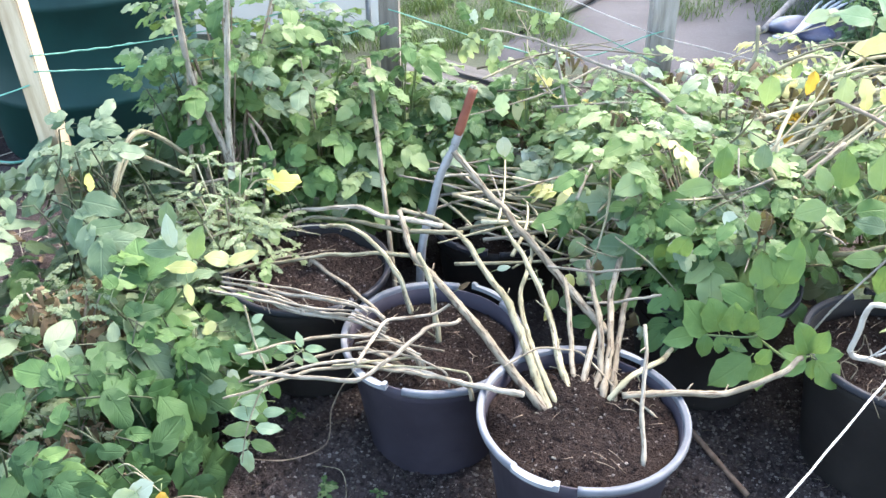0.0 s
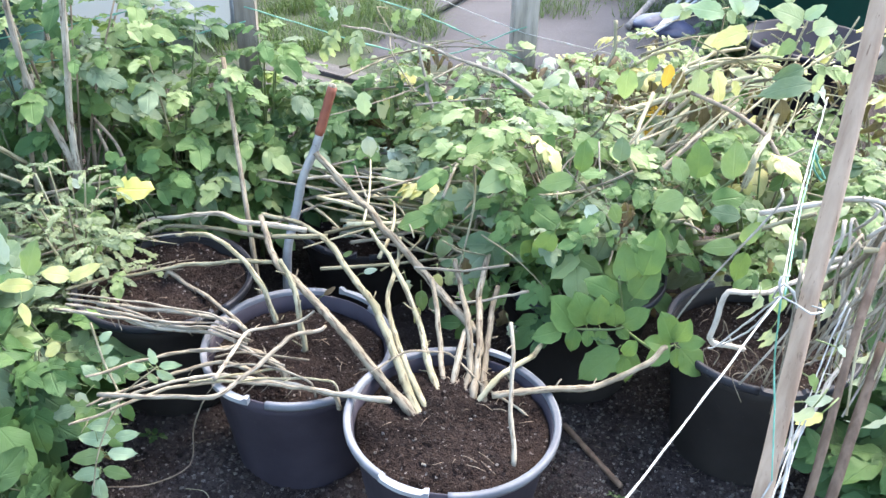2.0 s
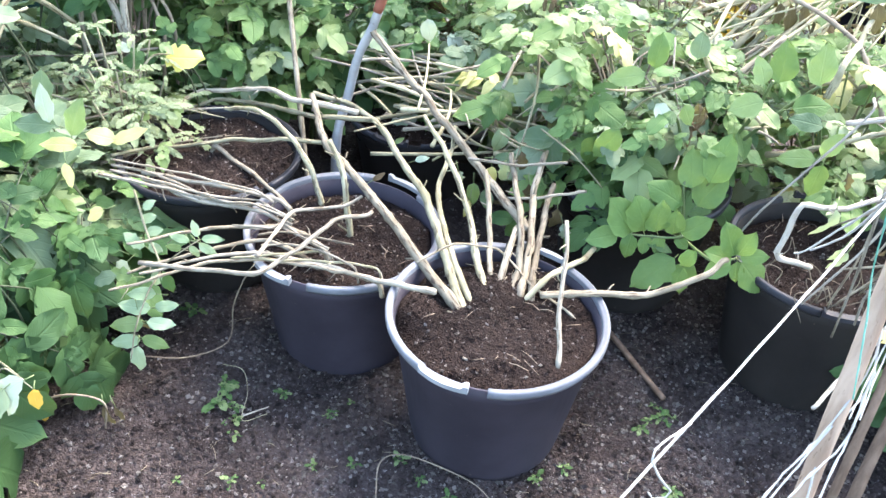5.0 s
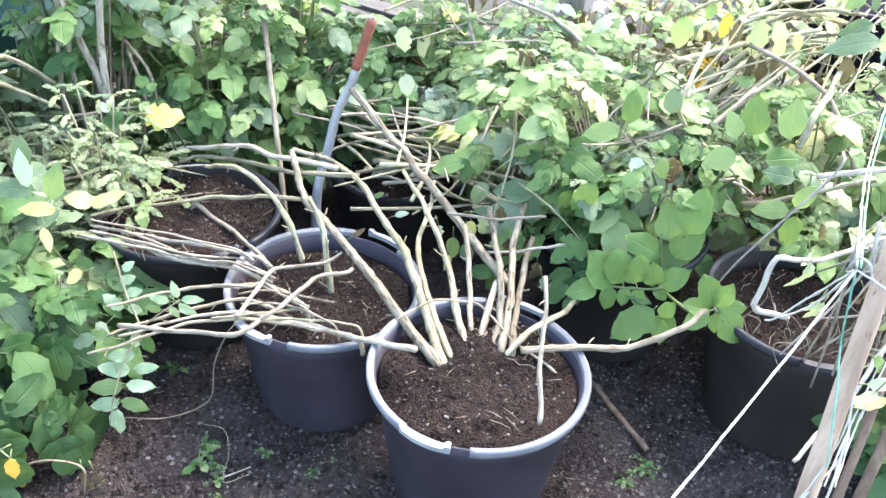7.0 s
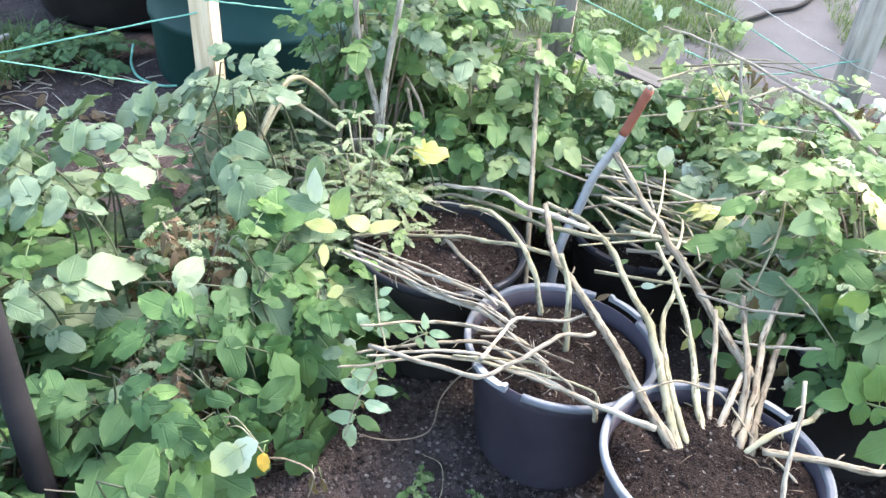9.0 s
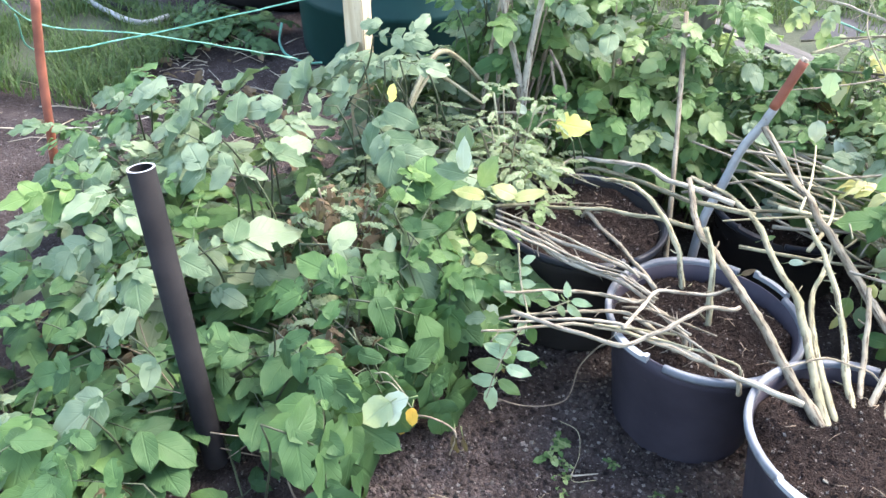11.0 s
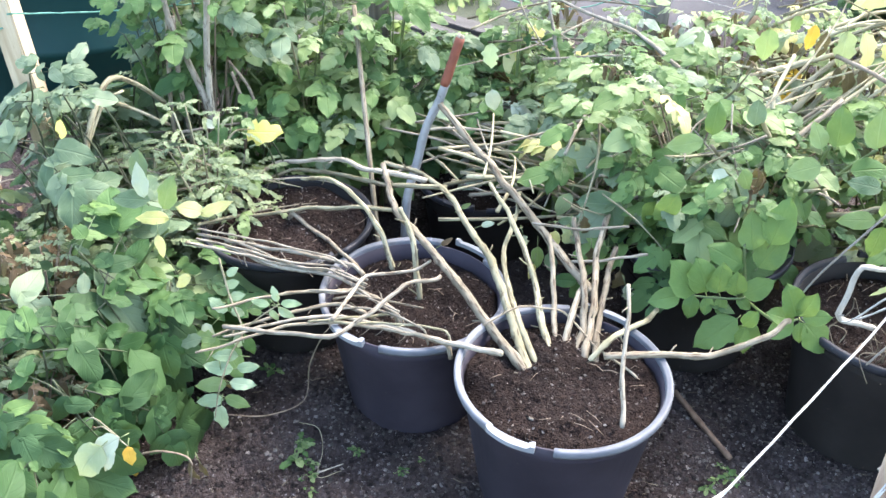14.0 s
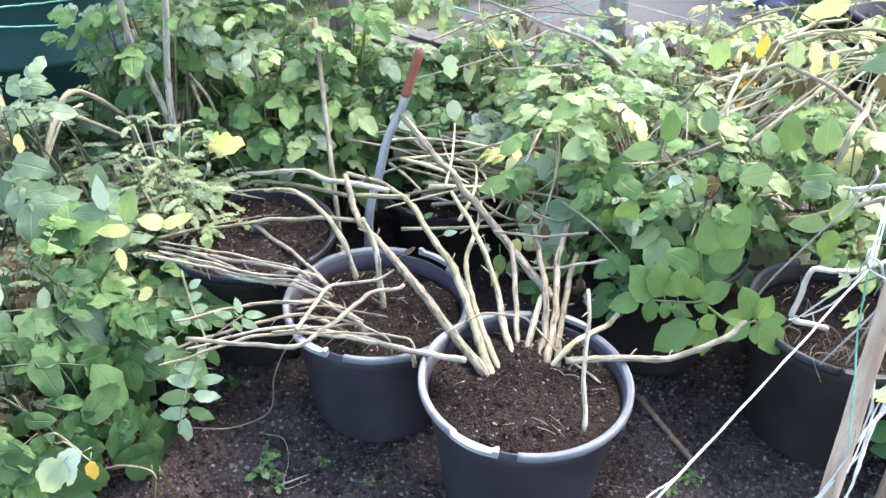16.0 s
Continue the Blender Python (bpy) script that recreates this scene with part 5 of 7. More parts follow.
# ---- single leaves that stand out ----
def big_leaf(plant, at, ahead, up, size, mat, width=0.42, seed=1, label="", curl=0.2, fold=0.12, teeth=0.05, stalk=0.03):
    """One large blade on a short stalk."""
    rng = random.Random(seed)
    me_name = "leaf_single"
    a = Vector((0, 1, 0))
    verts, faces = tube_data([Vector((0, -stalk * 0.7, -0.008)), Vector((0, -stalk * 0.3, -0.003)), Vector((0, size * 0.08, -0.001))], 0.0011, 0.0008, 5)
    n = len(faces)
    uvs = [(0.5, 0.5)] * len(verts)
    leaflet(verts, faces, uvs, Vector((0, 0, 0)), a, Vector((0, 0, 1)), size, width * 0.80, curl, fold, rng, teeth, 0.60)
    me = bpy.data.meshes.new(me_name)
    me.from_pydata([tuple(v) for v in verts], [], faces)
    me.materials.append(mat)
    me.materials.append(FRESH)
    me.polygons.foreach_set("material_index", [1] * n + [0] * (len(faces) - n))
    me.polygons.foreach_set("use_smooth", [True] * len(faces))
    layer = me.uv_layers.new(name="UVMap")
    loops = np.empty(len(me.loops), dtype=np.int32)
    me.loops.foreach_get("vertex_index", loops)
    layer.data.foreach_set("uv", np.array(uvs, dtype=np.float32)[loops].ravel())
    return set_leaf(plant, "", at, ahead, up, 1.0, mesh=me, label=label)


FACING = (0.0, -0.75, 0.65)
right_plant = thing("potato_sprig", (0.55, 1.98, 0.28), "fresh green potato shoot with rounded leaves", "plant", "potato plants")
rod("stem", [(0.53, 2.08, 0.25), (0.569, 1.900, 0.291), (0.541, 1.870, 0.438)], 0.005, 0.003, FRESH, right_plant, seed=1)
for k, (p, d, s) in enumerate((
        ((0.463, 1.860, 0.320), (-0.53, -0.16, 0.83), 0.103),
        ((0.486, 1.860, 0.325), (-0.26, -0.17, 0.95), 0.095),
        ((0.508, 1.860, 0.326), (-0.09, -0.21, 0.97), 0.078),
        ((0.436, 1.860, 0.314), (-0.97, -0.24, -0.03), 0.068),
        ((0.464, 1.860, 0.315), (-0.22, -0.30, -0.93), 0.055),
        ((0.489, 1.860, 0.315), (0.10, -0.38, -0.92), 0.043),
        ((0.516, 1.860, 0.316), (0.18, -0.38, -0.91), 0.043),
        ((0.543, 1.860, 0.322), (-0.03, -0.25, 0.97), 0.064),
        ((0.560, 1.860, 0.323), (0.69, -0.23, 0.69), 0.070),
        ((0.550, 1.860, 0.317), (0.70, -0.41, -0.58), 0.039))):
    big_leaf(right_plant, p, d, FACING, s * 0.92, SPRIGLEAF, 0.44, seed=k + 3, stalk=0.008, teeth=0.06)
for k, (p, d, s) in enumerate((
        ((0.636, 1.770, 0.346), (-0.42, -0.19, 0.89), 0.085),
        ((0.642, 1.770, 0.346), (0.22, -0.25, 0.94), 0.066),
        ((0.648, 1.770, 0.341), (0.83, -0.30, 0.47), 0.055),
        ((0.645, 1.770, 0.332), (0.06, -0.32, -0.95), 0.050),
        ((0.633, 1.770, 0.337), (-0.91, -0.26, 0.32), 0.063),
        ((0.632, 1.770, 0.332), (-0.86, -0.26, -0.45), 0.062),
        ((0.654, 1.770, 0.330), (0.70, -0.17, -0.69), 0.094),
        ((0.547, 1.770, 0.311), (-0.28, -0.33, -0.90), 0.049),
        ((0.541, 1.770, 0.316), (0.36, -0.33, 0.87), 0.050))):
    big_leaf(right_plant, p, d, FACING, s * 0.90, SPRIGLEAF, 0.43, seed=k + 20, stalk=0.010, teeth=0.06)
for k, (p, d, s) in enumerate((((0.560, 1.870, 0.425), (-0.2, 0.2, 1), 0.075), ((0.579, 1.870, 0.384), (0.5, 0.1, 1), 0.08))):
    big_leaf(right_plant, p, d, FACING, s, FRESHLEAF, 0.46, seed=k + 34, stalk=0.015, teeth=0.06)
rod("stem", [(0.53, 2.08, 0.25), (0.568, 1.865, 0.316), (0.432, 1.868, 0.311)], 0.004, 0.002, FRESH, right_plant, seed=4)
rod("stem", [(0.53, 2.08, 0.25), (0.604, 1.800, 0.310), (0.642, 1.775, 0.335)], 0.004, 0.002, FRESH, right_plant, seed=5)
for k, (p, d, s, m) in enumerate((
        ((0.551, 1.870, 0.384), (-0.8, 0, 0.6), 0.075, SPRIGLEAF),
        ((0.590, 1.870, 0.439), (0.3, 0.1, 1), 0.085, SPRIGLEAF),
        ((0.552, 1.840, 0.278), (-0.6, -0.2, -0.5), 0.09, SPRIGLEAF),
        ((0.572, 1.830, 0.280), (0.1, -0.2, -0.9), 0.07, SPRIGLEAF)), 8):
    big_leaf(right_plant, p, d, FACING, s * 1.12, m, 0.40, seed=k + 20, stalk=0.015, teeth=0.12)
top_plant = thing("potato_sprig", (0.7, 1.95, 0.5), "upright potato shoot with two large round leaves", "plant", "potato plants")
rod("stem", [(0.62, 2.06, 0.3), (0.68, 2.0, 0.5), (0.682, 1.950, 0.616)], 0.005, 0.003, FRESH, top_plant, seed=1)
rod("stem", [(0.66, 2.03, 0.4), (0.72, 1.96, 0.55), (0.746, 1.900, 0.636)], 0.004, 0.003, FRESH, top_plant, seed=2)
rod("stem", [(0.62, 2.06, 0.3), (0.528, 1.950, 0.518), (0.472, 1.920, 0.584)], 0.004, 0.002, FRESH, top_plant, seed=3)
for k, (p, d, s, m, w) in enumerate((
        ((0.694, 1.950, 0.613), (0.05, 0.1, 1), 0.077, FRESHLEAF, 0.45),
        ((0.746, 1.900, 0.636), (-0.1, 0.1, 1), 0.075, LIME, 0.45),
        ((0.547, 1.990, 0.633), (0.1, 0.1, 1), 0.048, SILVER, 0.5),
        ((0.473, 2.000, 0.604), (0.1, 0.1, 1), 0.066, FRESHLEAF, 0.38),
        ((0.660, 1.930, 0.618), (-0.3, 0.2, 1), 0.053, LIME, 0.4),
        ((0.664, 1.920, 0.589), (-1, 0, -0.3), 0.062, LIME, 0.45),
        ((0.711, 1.900, 0.589), (0.8, 0, 0.2), 0.070, FRESHLEAF, 0.4),
        ((0.758, 1.860, 0.577), (-0.7, 0, 0.2), 0.062, SILVER, 0.35))):
    big_leaf(top_plant, p, d, FACING, s, m, w, seed=k + 40)
for k, (p, d, s, m, w) in enumerate((
        ((0.756, 1.840, 0.521), (-1, 0, 0.05), 0.066, LIME, 0.33),
        ((0.764, 1.840, 0.528), (0.5, 0, 0.9), 0.053, LIME, 0.4),
        ((0.774, 1.840, 0.509), (-0.2, -0.2, -1), 0.066, FRESHLEAF, 0.38),
        ((0.419, 1.950, 0.496), (-0.5, 0, -1), 0.079, FRESHLEAF, 0.35),
        ((0.389, 2.000, 0.452), (-0.1, 0, -1), 0.075, FRESHLEAF, 0.4),
        ((0.469, 1.920, 0.572), (0.3, -0.1, -0.35), 0.053, BLEACHED, 0.4),
        ((0.520, 1.920, 0.573), (0.5, -0.1, -0.8), 0.048, LIME, 0.4),
        ((0.454, 1.980, 0.601), (-1, 0, -0.25), 0.070, LIME, 0.35)), 8):
    big_leaf(top_plant, p, d, FACING, s, m, w, seed=k + 40)
for k, (p, d, s, m, w) in enumerate((
        ((0.221, 2.100, 0.401), (-0.4, 0, -1), 0.070, SILVER, 0.3),
        ((0.039, 2.500, 0.459), (0.2, 0, -1), 0.062, BLEACHED, 0.4)), 16):
    big_leaf(top_plant, p, d, FACING, s, m, w, seed=k + 40)

left_plant = thing("potato_sprig", (-0.55, 1.85, 0.3), "hanging potato shoot with yellow and pale leaves", "plant", "potato plants")
rod("stem", [(-0.487, 1.829, 0.381), (-0.462, 1.788, 0.314), (-0.429, 1.737, 0.273), (-0.444, 1.695, 0.248), (-0.458, 1.643, 0.207), (-0.464, 1.609, 0.159)], 0.0024, 0.0014, RIPE, left_plant, seed=1)
rod("stem", [(-0.428, 1.736, 0.275), (-0.388, 1.748, 0.306), (-0.357, 1.766, 0.321)], 0.0018, 0.0012, RIPE, left_plant, seed=2)
rod("stem", [(-0.75, 1.85, 0.2), (-0.62, 1.82, 0.40), (-0.546, 1.760, 0.492)], 0.004, 0.0025, FRESH, left_plant, seed=3)
rod("stem", [(-0.56, 2.20, 0.24), (-0.587, 2.220, 0.377), (-0.566, 2.260, 0.434), (-0.527, 2.280, 0.437)], 0.0035, 0.002, RIPE, left_plant, seed=4)
for k, (p, d, s, m, w) in enumerate((
        ((-0.540, 2.280, 0.430), (1, -0.1, 0.02), 0.084, BRIGHT, 0.46),
        ((-0.611, 2.270, 0.443), (-0.6, -0.1, 0.5), 0.030, BLEACHED, 0.40),
        ((-0.542, 1.760, 0.515), (-1, -0.1, 0.1), 0.062, YELLOW, 0.26),
        ((-0.498, 1.800, 0.499), (0.9, 0, 0.5), 0.066, YELLOW, 0.22),
        ((-0.492, 1.800, 0.505), (-0.6, 0, 0.2), 0.05, YELLOW, 0.4),
        ((-0.560, 1.740, 0.492), (0.1, -0.2, -1), 0.05, YELLOW, 0.25),
        ((-0.589, 1.800, 0.527), (-1, 0, 0.1), 0.075, SILVER, 0.3),
        ((-0.599, 1.800, 0.533), (-0.2, 0.1, 1), 0.065, BLEACHED, 0.28))):
    big_leaf(left_plant, p, d, FACING, s, m, w, seed=k + 70, teeth=0.5 if k == 0 else 0.08)
for k, (p, d, s, m, w) in enumerate((
        ((-0.562, 1.790, 0.516), (0.3, 0, 1), 0.07, LIME, 0.36),
        ((-0.540, 1.800, 0.352), (-0.7, 0, -0.4), 0.045, YELLOW, 0.35),
        ((-0.844, 2.020, 0.577), (-0.2, 0, -1), 0.055, BRIGHT, 0.26),
        ((-0.616, 1.830, 0.552), (0.1, 0, 1), 0.06, SILVER, 0.4),
        ((-0.853, 1.980, 0.531), (0.9, 0, -0.1), 0.085, SILVER, 0.40),
        ((-0.618, 1.545, 0.092), (0.0, -0.2, -1), 0.035, ORANGE, 0.45),
        ((-0.432, 1.700, 0.240), (-1, -0.1, 0.15), 0.051, PALELEAF, 0.30),
        ((-0.441, 1.685, 0.218), (-1, -0.1, 0.05), 0.060, PALELEAF, 0.30)), 8):
    big_leaf(left_plant, p, d, FACING, s, m, w, seed=k + 70, teeth=0.5 if k == 0 else 0.08)
for k, (p, d, s, m, w) in enumerate((
        ((-0.451, 1.665, 0.196), (-1, -0.1, 0.0), 0.063, LIME, 0.30),
        ((-0.458, 1.650, 0.170), (-1, -0.1, -0.15), 0.056, PALELEAF, 0.30),
        ((-0.433, 1.685, 0.220), (0.9, -0.1, 0.3), 0.045, PALELEAF, 0.30),
        ((-0.445, 1.665, 0.202), (0.9, -0.1, -0.1), 0.051, PALELEAF, 0.30),
        ((-0.454, 1.650, 0.175), (0.9, -0.1, -0.3), 0.051, LIME, 0.30),
        ((-0.461, 1.640, 0.161), (-0.1, -0.3, -1), 0.054, PALELEAF, 0.34),
        ((-0.466, 1.800, 0.305), (0.6, 0, 0.2), 0.03, PALELEAF, 0.4),
        ((-0.463, 1.790, 0.284), (0.6, 0, -0.5), 0.03, PALELEAF, 0.4)), 16):
    big_leaf(left_plant, p, d, FACING, s, m, w, seed=k + 70, teeth=0.5 if k == 0 else 0.08)
for k, (p, d, s, m, w) in enumerate((
        ((-0.477, 1.810, 0.325), (0.7, 0, 0.3), 0.03, PALELEAF, 0.4),
        ((-0.469, 1.810, 0.353), (0.6, 0, 0.5), 0.028, PALELEAF, 0.4),
        ((-0.362, 1.770, 0.324), (-0.15, 0, 1), 0.034, PALELEAF, 0.30),
        ((-0.354, 1.765, 0.322), (0.9, 0, 0.15), 0.040, PALELEAF, 0.26),
        ((-0.360, 1.765, 0.313), (0.7, -0.1, -0.7), 0.042, PALELEAF, 0.26),
        ((-0.376, 1.765, 0.307), (0.4, -0.1, -1), 0.032, PALELEAF, 0.28),
        ((-0.377, 1.765, 0.318), (-1, 0, 0.2), 0.038, PALELEAF, 0.26),
        ((-0.393, 1.765, 0.298), (-1, 0, 0.0), 0.032, LIME, 0.28)), 24):
    big_leaf(left_plant, p, d, FACING, s, m, w, seed=k + 70, teeth=0.5 if k == 0 else 0.08)
for k, (p, d, s, m, w) in enumerate((
        ((-0.424, 1.730, 0.269), (0.4, -0.2, -1), 0.05, LEAF, 0.3),
        ((-0.433, 1.730, 0.269), (-0.2, -0.2, -1), 0.035, PALELEAF, 0.4)), 32):
    big_leaf(left_plant, p, d, FACING, s, m, w, seed=k + 70, teeth=0.5 if k == 0 else 0.08)
for k, (p, d, s, m, w) in enumerate((
        ((0.189, 2.020, 0.353), (0.0, -0.2, -1), 0.045, YELLOW, 0.35),
        ((0.155, 2.020, 0.310), (0.0, -0.3, -1), 0.05, LIME, 0.35),
        ((0.179, 2.000, 0.310), (0.2, -0.3, -1), 0.05, SILVER, 0.35),
        ((0.237, 1.930, 0.287), (-0.9, 0, 0.1), 0.055, LEAF, 0.35),
        ((0.249, 1.930, 0.280), (-0.6, 0, -0.7), 0.045, LEAF, 0.4),
        ((0.196, 2.050, 0.358), (1, 0, 0.1), 0.06, SILVER, 0.2),
        ((0.030, 2.050, 0.339), (0.7, 0, 0.3), 0.03, BLEACHED, 0.3),
        ((-0.055, 2.000, 0.317), (0.7, 0, 0.5), 0.03, BROWN, 0.25))):
    big_leaf(front_plant, p, d, FACING, s, m, w, seed=k + 200)
for k, (p, d, s, m, w) in enumerate((
        ((0.323, 2.030, 0.301), (0.1, 0, -1), 0.07, BROWN, 0.15),
        ((0.308, 2.030, 0.308), (0.0, 0, -1), 0.06, BROWN, 0.15),
        ((-0.020, 2.200, 0.288), (0.6, 0, 0.4), 0.025, LIME, 0.3),
        ((0.149, 2.000, 0.279), (-0.1, 0, -1), 0.05, YELLOW, 0.18)), 8):
    big_leaf(front_plant, p, d, FACING, s, m, w, seed=k + 200)
for k, (p, d, s, m) in enumerate((
        ((-0.498, 1.760, 0.264), (-0.6, 0, -0.8), 0.05, BLEACHED),
        ((-0.485, 1.740, 0.246), (-0.9, 0, 0.1), 0.045, LIME),
        ((-0.472, 1.790, 0.278), (-0.8, 0, 0.5), 0.045, PALELEAF),
        ((-0.497, 1.800, 0.293), (-1, 0, 0.1), 0.05, LEAF),
        ((-0.517, 1.780, 0.274), (-0.7, -0.1, 0.5), 0.05, LEAF),
        ((-0.515, 1.740, 0.245), (-1, -0.1, -0.2), 0.05, SILVER))):
    big_leaf(second_plant, p, d, FACING, s, m, 0.34, seed=k + 230, teeth=0.3)
for k, (p, d, s, m) in enumerate((
        ((0.247, 2.020, 0.393), (0.2, -0.1, -1), 0.055, BROWN),
        ((0.218, 2.020, 0.371), (-0.2, -0.1, -1), 0.06, CREAM),
        ((0.266, 1.980, 0.341), (0.1, -0.1, -1), 0.06, BROWN),
        ((0.327, 1.950, 0.305), (0.0, -0.1, -1), 0.06, BROWN),
        ((0.339, 1.930, 0.283), (0.3, -0.1, -1), 0.05, BLEACHED),
        ((0.124, 2.050, 0.319), (0.3, -0.1, -1), 0.035, BLEACHED))):
    big_leaf(front_plant, p, d, FACING, s, m, 0.26, seed=k + 260, teeth=0.5, curl=0.5, fold=0.5)
bow = thing("dry_stalk", (-0.83, 2.2, 0.4), "arched pale dry stalk over the leaves", "plant stem")
rod("stem", [(-0.858, 2.101, 0.422), (-0.852, 2.144, 0.491), (-0.830, 2.230, 0.568), (-0.799, 2.291, 0.542), (-0.758, 2.360, 0.460)], 0.0072, 0.0058, RIPE, bow, knots=0.25, seed=3)
rod("stem", [(-0.837, 2.213, 0.535), (-0.793, 2.274, 0.478), (-0.728, 2.293, 0.433)], 0.0048, 0.0038, RIPE, bow, knots=0.25, seed=4)
rod("stem", [(-0.861, 2.101, 0.436), (-0.828, 2.188, 0.533), (-0.796, 2.231, 0.548)], 0.0035, 0.0030, RIPE, bow, knots=0.25, seed=5)
for pts, r, m in (
        ([(-0.660, 2.36, 0.12), (-0.646, 2.365, 0.30), (-0.648, 2.374, 0.439), (-0.645, 2.385, 0.56), (-0.630, 2.40, 0.70), (-0.610, 2.42, 0.92)], 0.0095, PALE),
        ([(-0.630, 2.38, 0.12), (-0.640, 2.370, 0.34), (-0.662, 2.374, 0.470), (-0.695, 2.39, 0.56), (-0.728, 2.40, 0.66), (-0.748, 2.43, 0.86)], 0.0090, PALE),
        ([(-0.70, 2.38, 0.12), (-0.715, 2.385, 0.34), (-0.725, 2.395, 0.50), (-0.720, 2.41, 0.66)], 0.0070, DRY),
        ([(-0.74, 2.40, 0.12), (-0.760, 2.395, 0.36), (-0.752, 2.405, 0.52), (-0.738, 2.42, 0.66)], 0.0065, DRY),
        ([(-0.60, 2.40, 0.12), (-0.585, 2.400, 0.32), (-0.575, 2.410, 0.42), (-0.600, 2.42, 0.52)], 0.0050, BARK),
        ([(-0.60, 2.43, 0.12), (-0.555, 2.420, 0.34), (-0.560, 2.430, 0.46), (-0.610, 2.44, 0.54)], 0.0045, BARK)):
    rod("stem", pts, r, r * 0.75, m, tall_plant, knots=0.2, seed=6)

fallen = thing("withered_leaves", (-0.543, 1.420, 0.305), "bleached torn leaves hanging low at the bush edge", "dead leaves")
big_leaf(fallen, (-0.540, 1.400, 0.320), (-0.84, -0.33, -0.43), FACING, 0.066, BLEACHED, 0.34, seed=301, teeth=0.12, curl=0.3, stalk=0.02)
big_leaf(fallen, (-0.568, 1.390, 0.310), (-0.67, -0.26, -0.69), FACING, 0.084, CREAM, 0.40, seed=302, teeth=0.12, curl=0.3, stalk=0.02)
big_leaf(fallen, (-0.552, 1.390, 0.302), (-0.28, -0.52, -0.81), FACING, 0.042, BLEACHED, 0.30, seed=303, teeth=0.12, curl=0.3, stalk=0.02)
big_leaf(fallen, (-0.542, 1.420, 0.278), (0.25, -0.71, -0.65), FACING, 0.031, ORANGE, 0.45, seed=304, teeth=0.12, curl=0.3, stalk=0.02)
rod("stem", [(-0.646, 1.490, 0.259), (-0.596, 1.440, 0.319), (-0.546, 1.410, 0.309)], 0.0016, 0.0011, RIPE, fallen, seed=305)
rod("stem", [(-0.645, 1.505, 0.223), (-0.595, 1.455, 0.283), (-0.545, 1.425, 0.273)], 0.0016, 0.0011, RIPE, fallen, seed=306)

# dead straw over the rear pot and in the fading plants
def straw(label, at, area, count, seed, mats=(DRY, PALE, RIPE), length=(0.2, 0.5), lean=0.15, radius=(0.003, 0.007), heading=None):
    rng = random.Random(seed)
    heap = thing("straw_heap", at, label, "straw", "heaps of dry straw")
    for k in range(count):
        a = rng.uniform(0, 6.28) if heading is None else heading + rng.uniform(-0.6, 0.6)
        L = rng.uniform(*length)
        c = Vector((rng.uniform(area[0], area[1]), rng.uniform(area[2], area[3]), rng.uniform(area[4], area[5])))
        d = Vector((math.cos(a), math.sin(a), rng.uniform(-lean, lean))) * L
        bend = Vector((rng.uniform(-1, 1), rng.uniform(-1, 1), rng.uniform(-0.2, 0.6))) * 0.11 * L
        rod("stem", [c - d * 0.5, c - d * 0.1 + bend, c + d * 0.25 + bend * 0.7, c + d * 0.5], rng.uniform(*radius), radius[0] * 0.8, rng.choice(mats), heap, knots=0.25, seed=k, sides=6, steps=4)
    return heap


straw("heap of dry yellow potato stems on a pot", (0.0, 2.40, 0.26), (-0.10, 0.25, 2.30, 2.55, 0.25, 0.38), 34, 1, (STRAW, RIPE, PALE), (0.10, 0.34), 0.2, (0.003, 0.0060), heading=-0.3)
straw("tangle of straw-coloured dead stems in a fading plant", (0.9, 2.45, 0.3), (0.70, 1.30, 2.30, 2.75, 0.46, 0.68), 36, 2, (STRAW, STRAW, RIPE), lean=0.6, radius=(0.0016, 0.0042), heading=0.4)
straw("loose dry stems arching over the leaves", (0.35, 2.6, 0.3), (0.10, 0.50, 2.50, 2.80, 0.45, 0.60), 14, 3, (PALE, RIPE, DRY), (0.2, 0.5), 0.3, (0.0014, 0.0038))
straw("thin dry stems hanging over a pot of soil", (-0.5, 2.2, 0.28), (-0.62, -0.38, 2.08, 2.30, 0.28, 0.31), 3, 6, (PALE, DRY), (0.12, 0.35), 0.1, (0.0012, 0.0035), heading=0.1)
straw("pale withered stems behind the bare pots", (0.1, 2.3, 0.28), (0.02, 0.34, 2.14, 2.42, 0.27, 0.42), 28, 7, (STRAW, RIPE, PALE), (0.14, 0.42), 0.2, (0.0025, 0.0055))
straw("fallen dry stems under the feathery weed", (-0.70, 2.25, 0.1), (-0.90, -0.5, 2.1, 2.50, 0.22, 0.38), 34, 4, (PALE, RIPE, DRY), (0.1, 0.4), 0.3, (0.0014, 0.0046), heading=0.2)

straw("fine pale stalks showing between green leaves", (0.45, 2.1, 0.3), (0.24, 0.72, 1.98, 2.34, 0.34, 0.58), 44, 8, (RIPE, PALE, RIPE), (0.10, 0.28), 1.3, (0.0016, 0.0046))

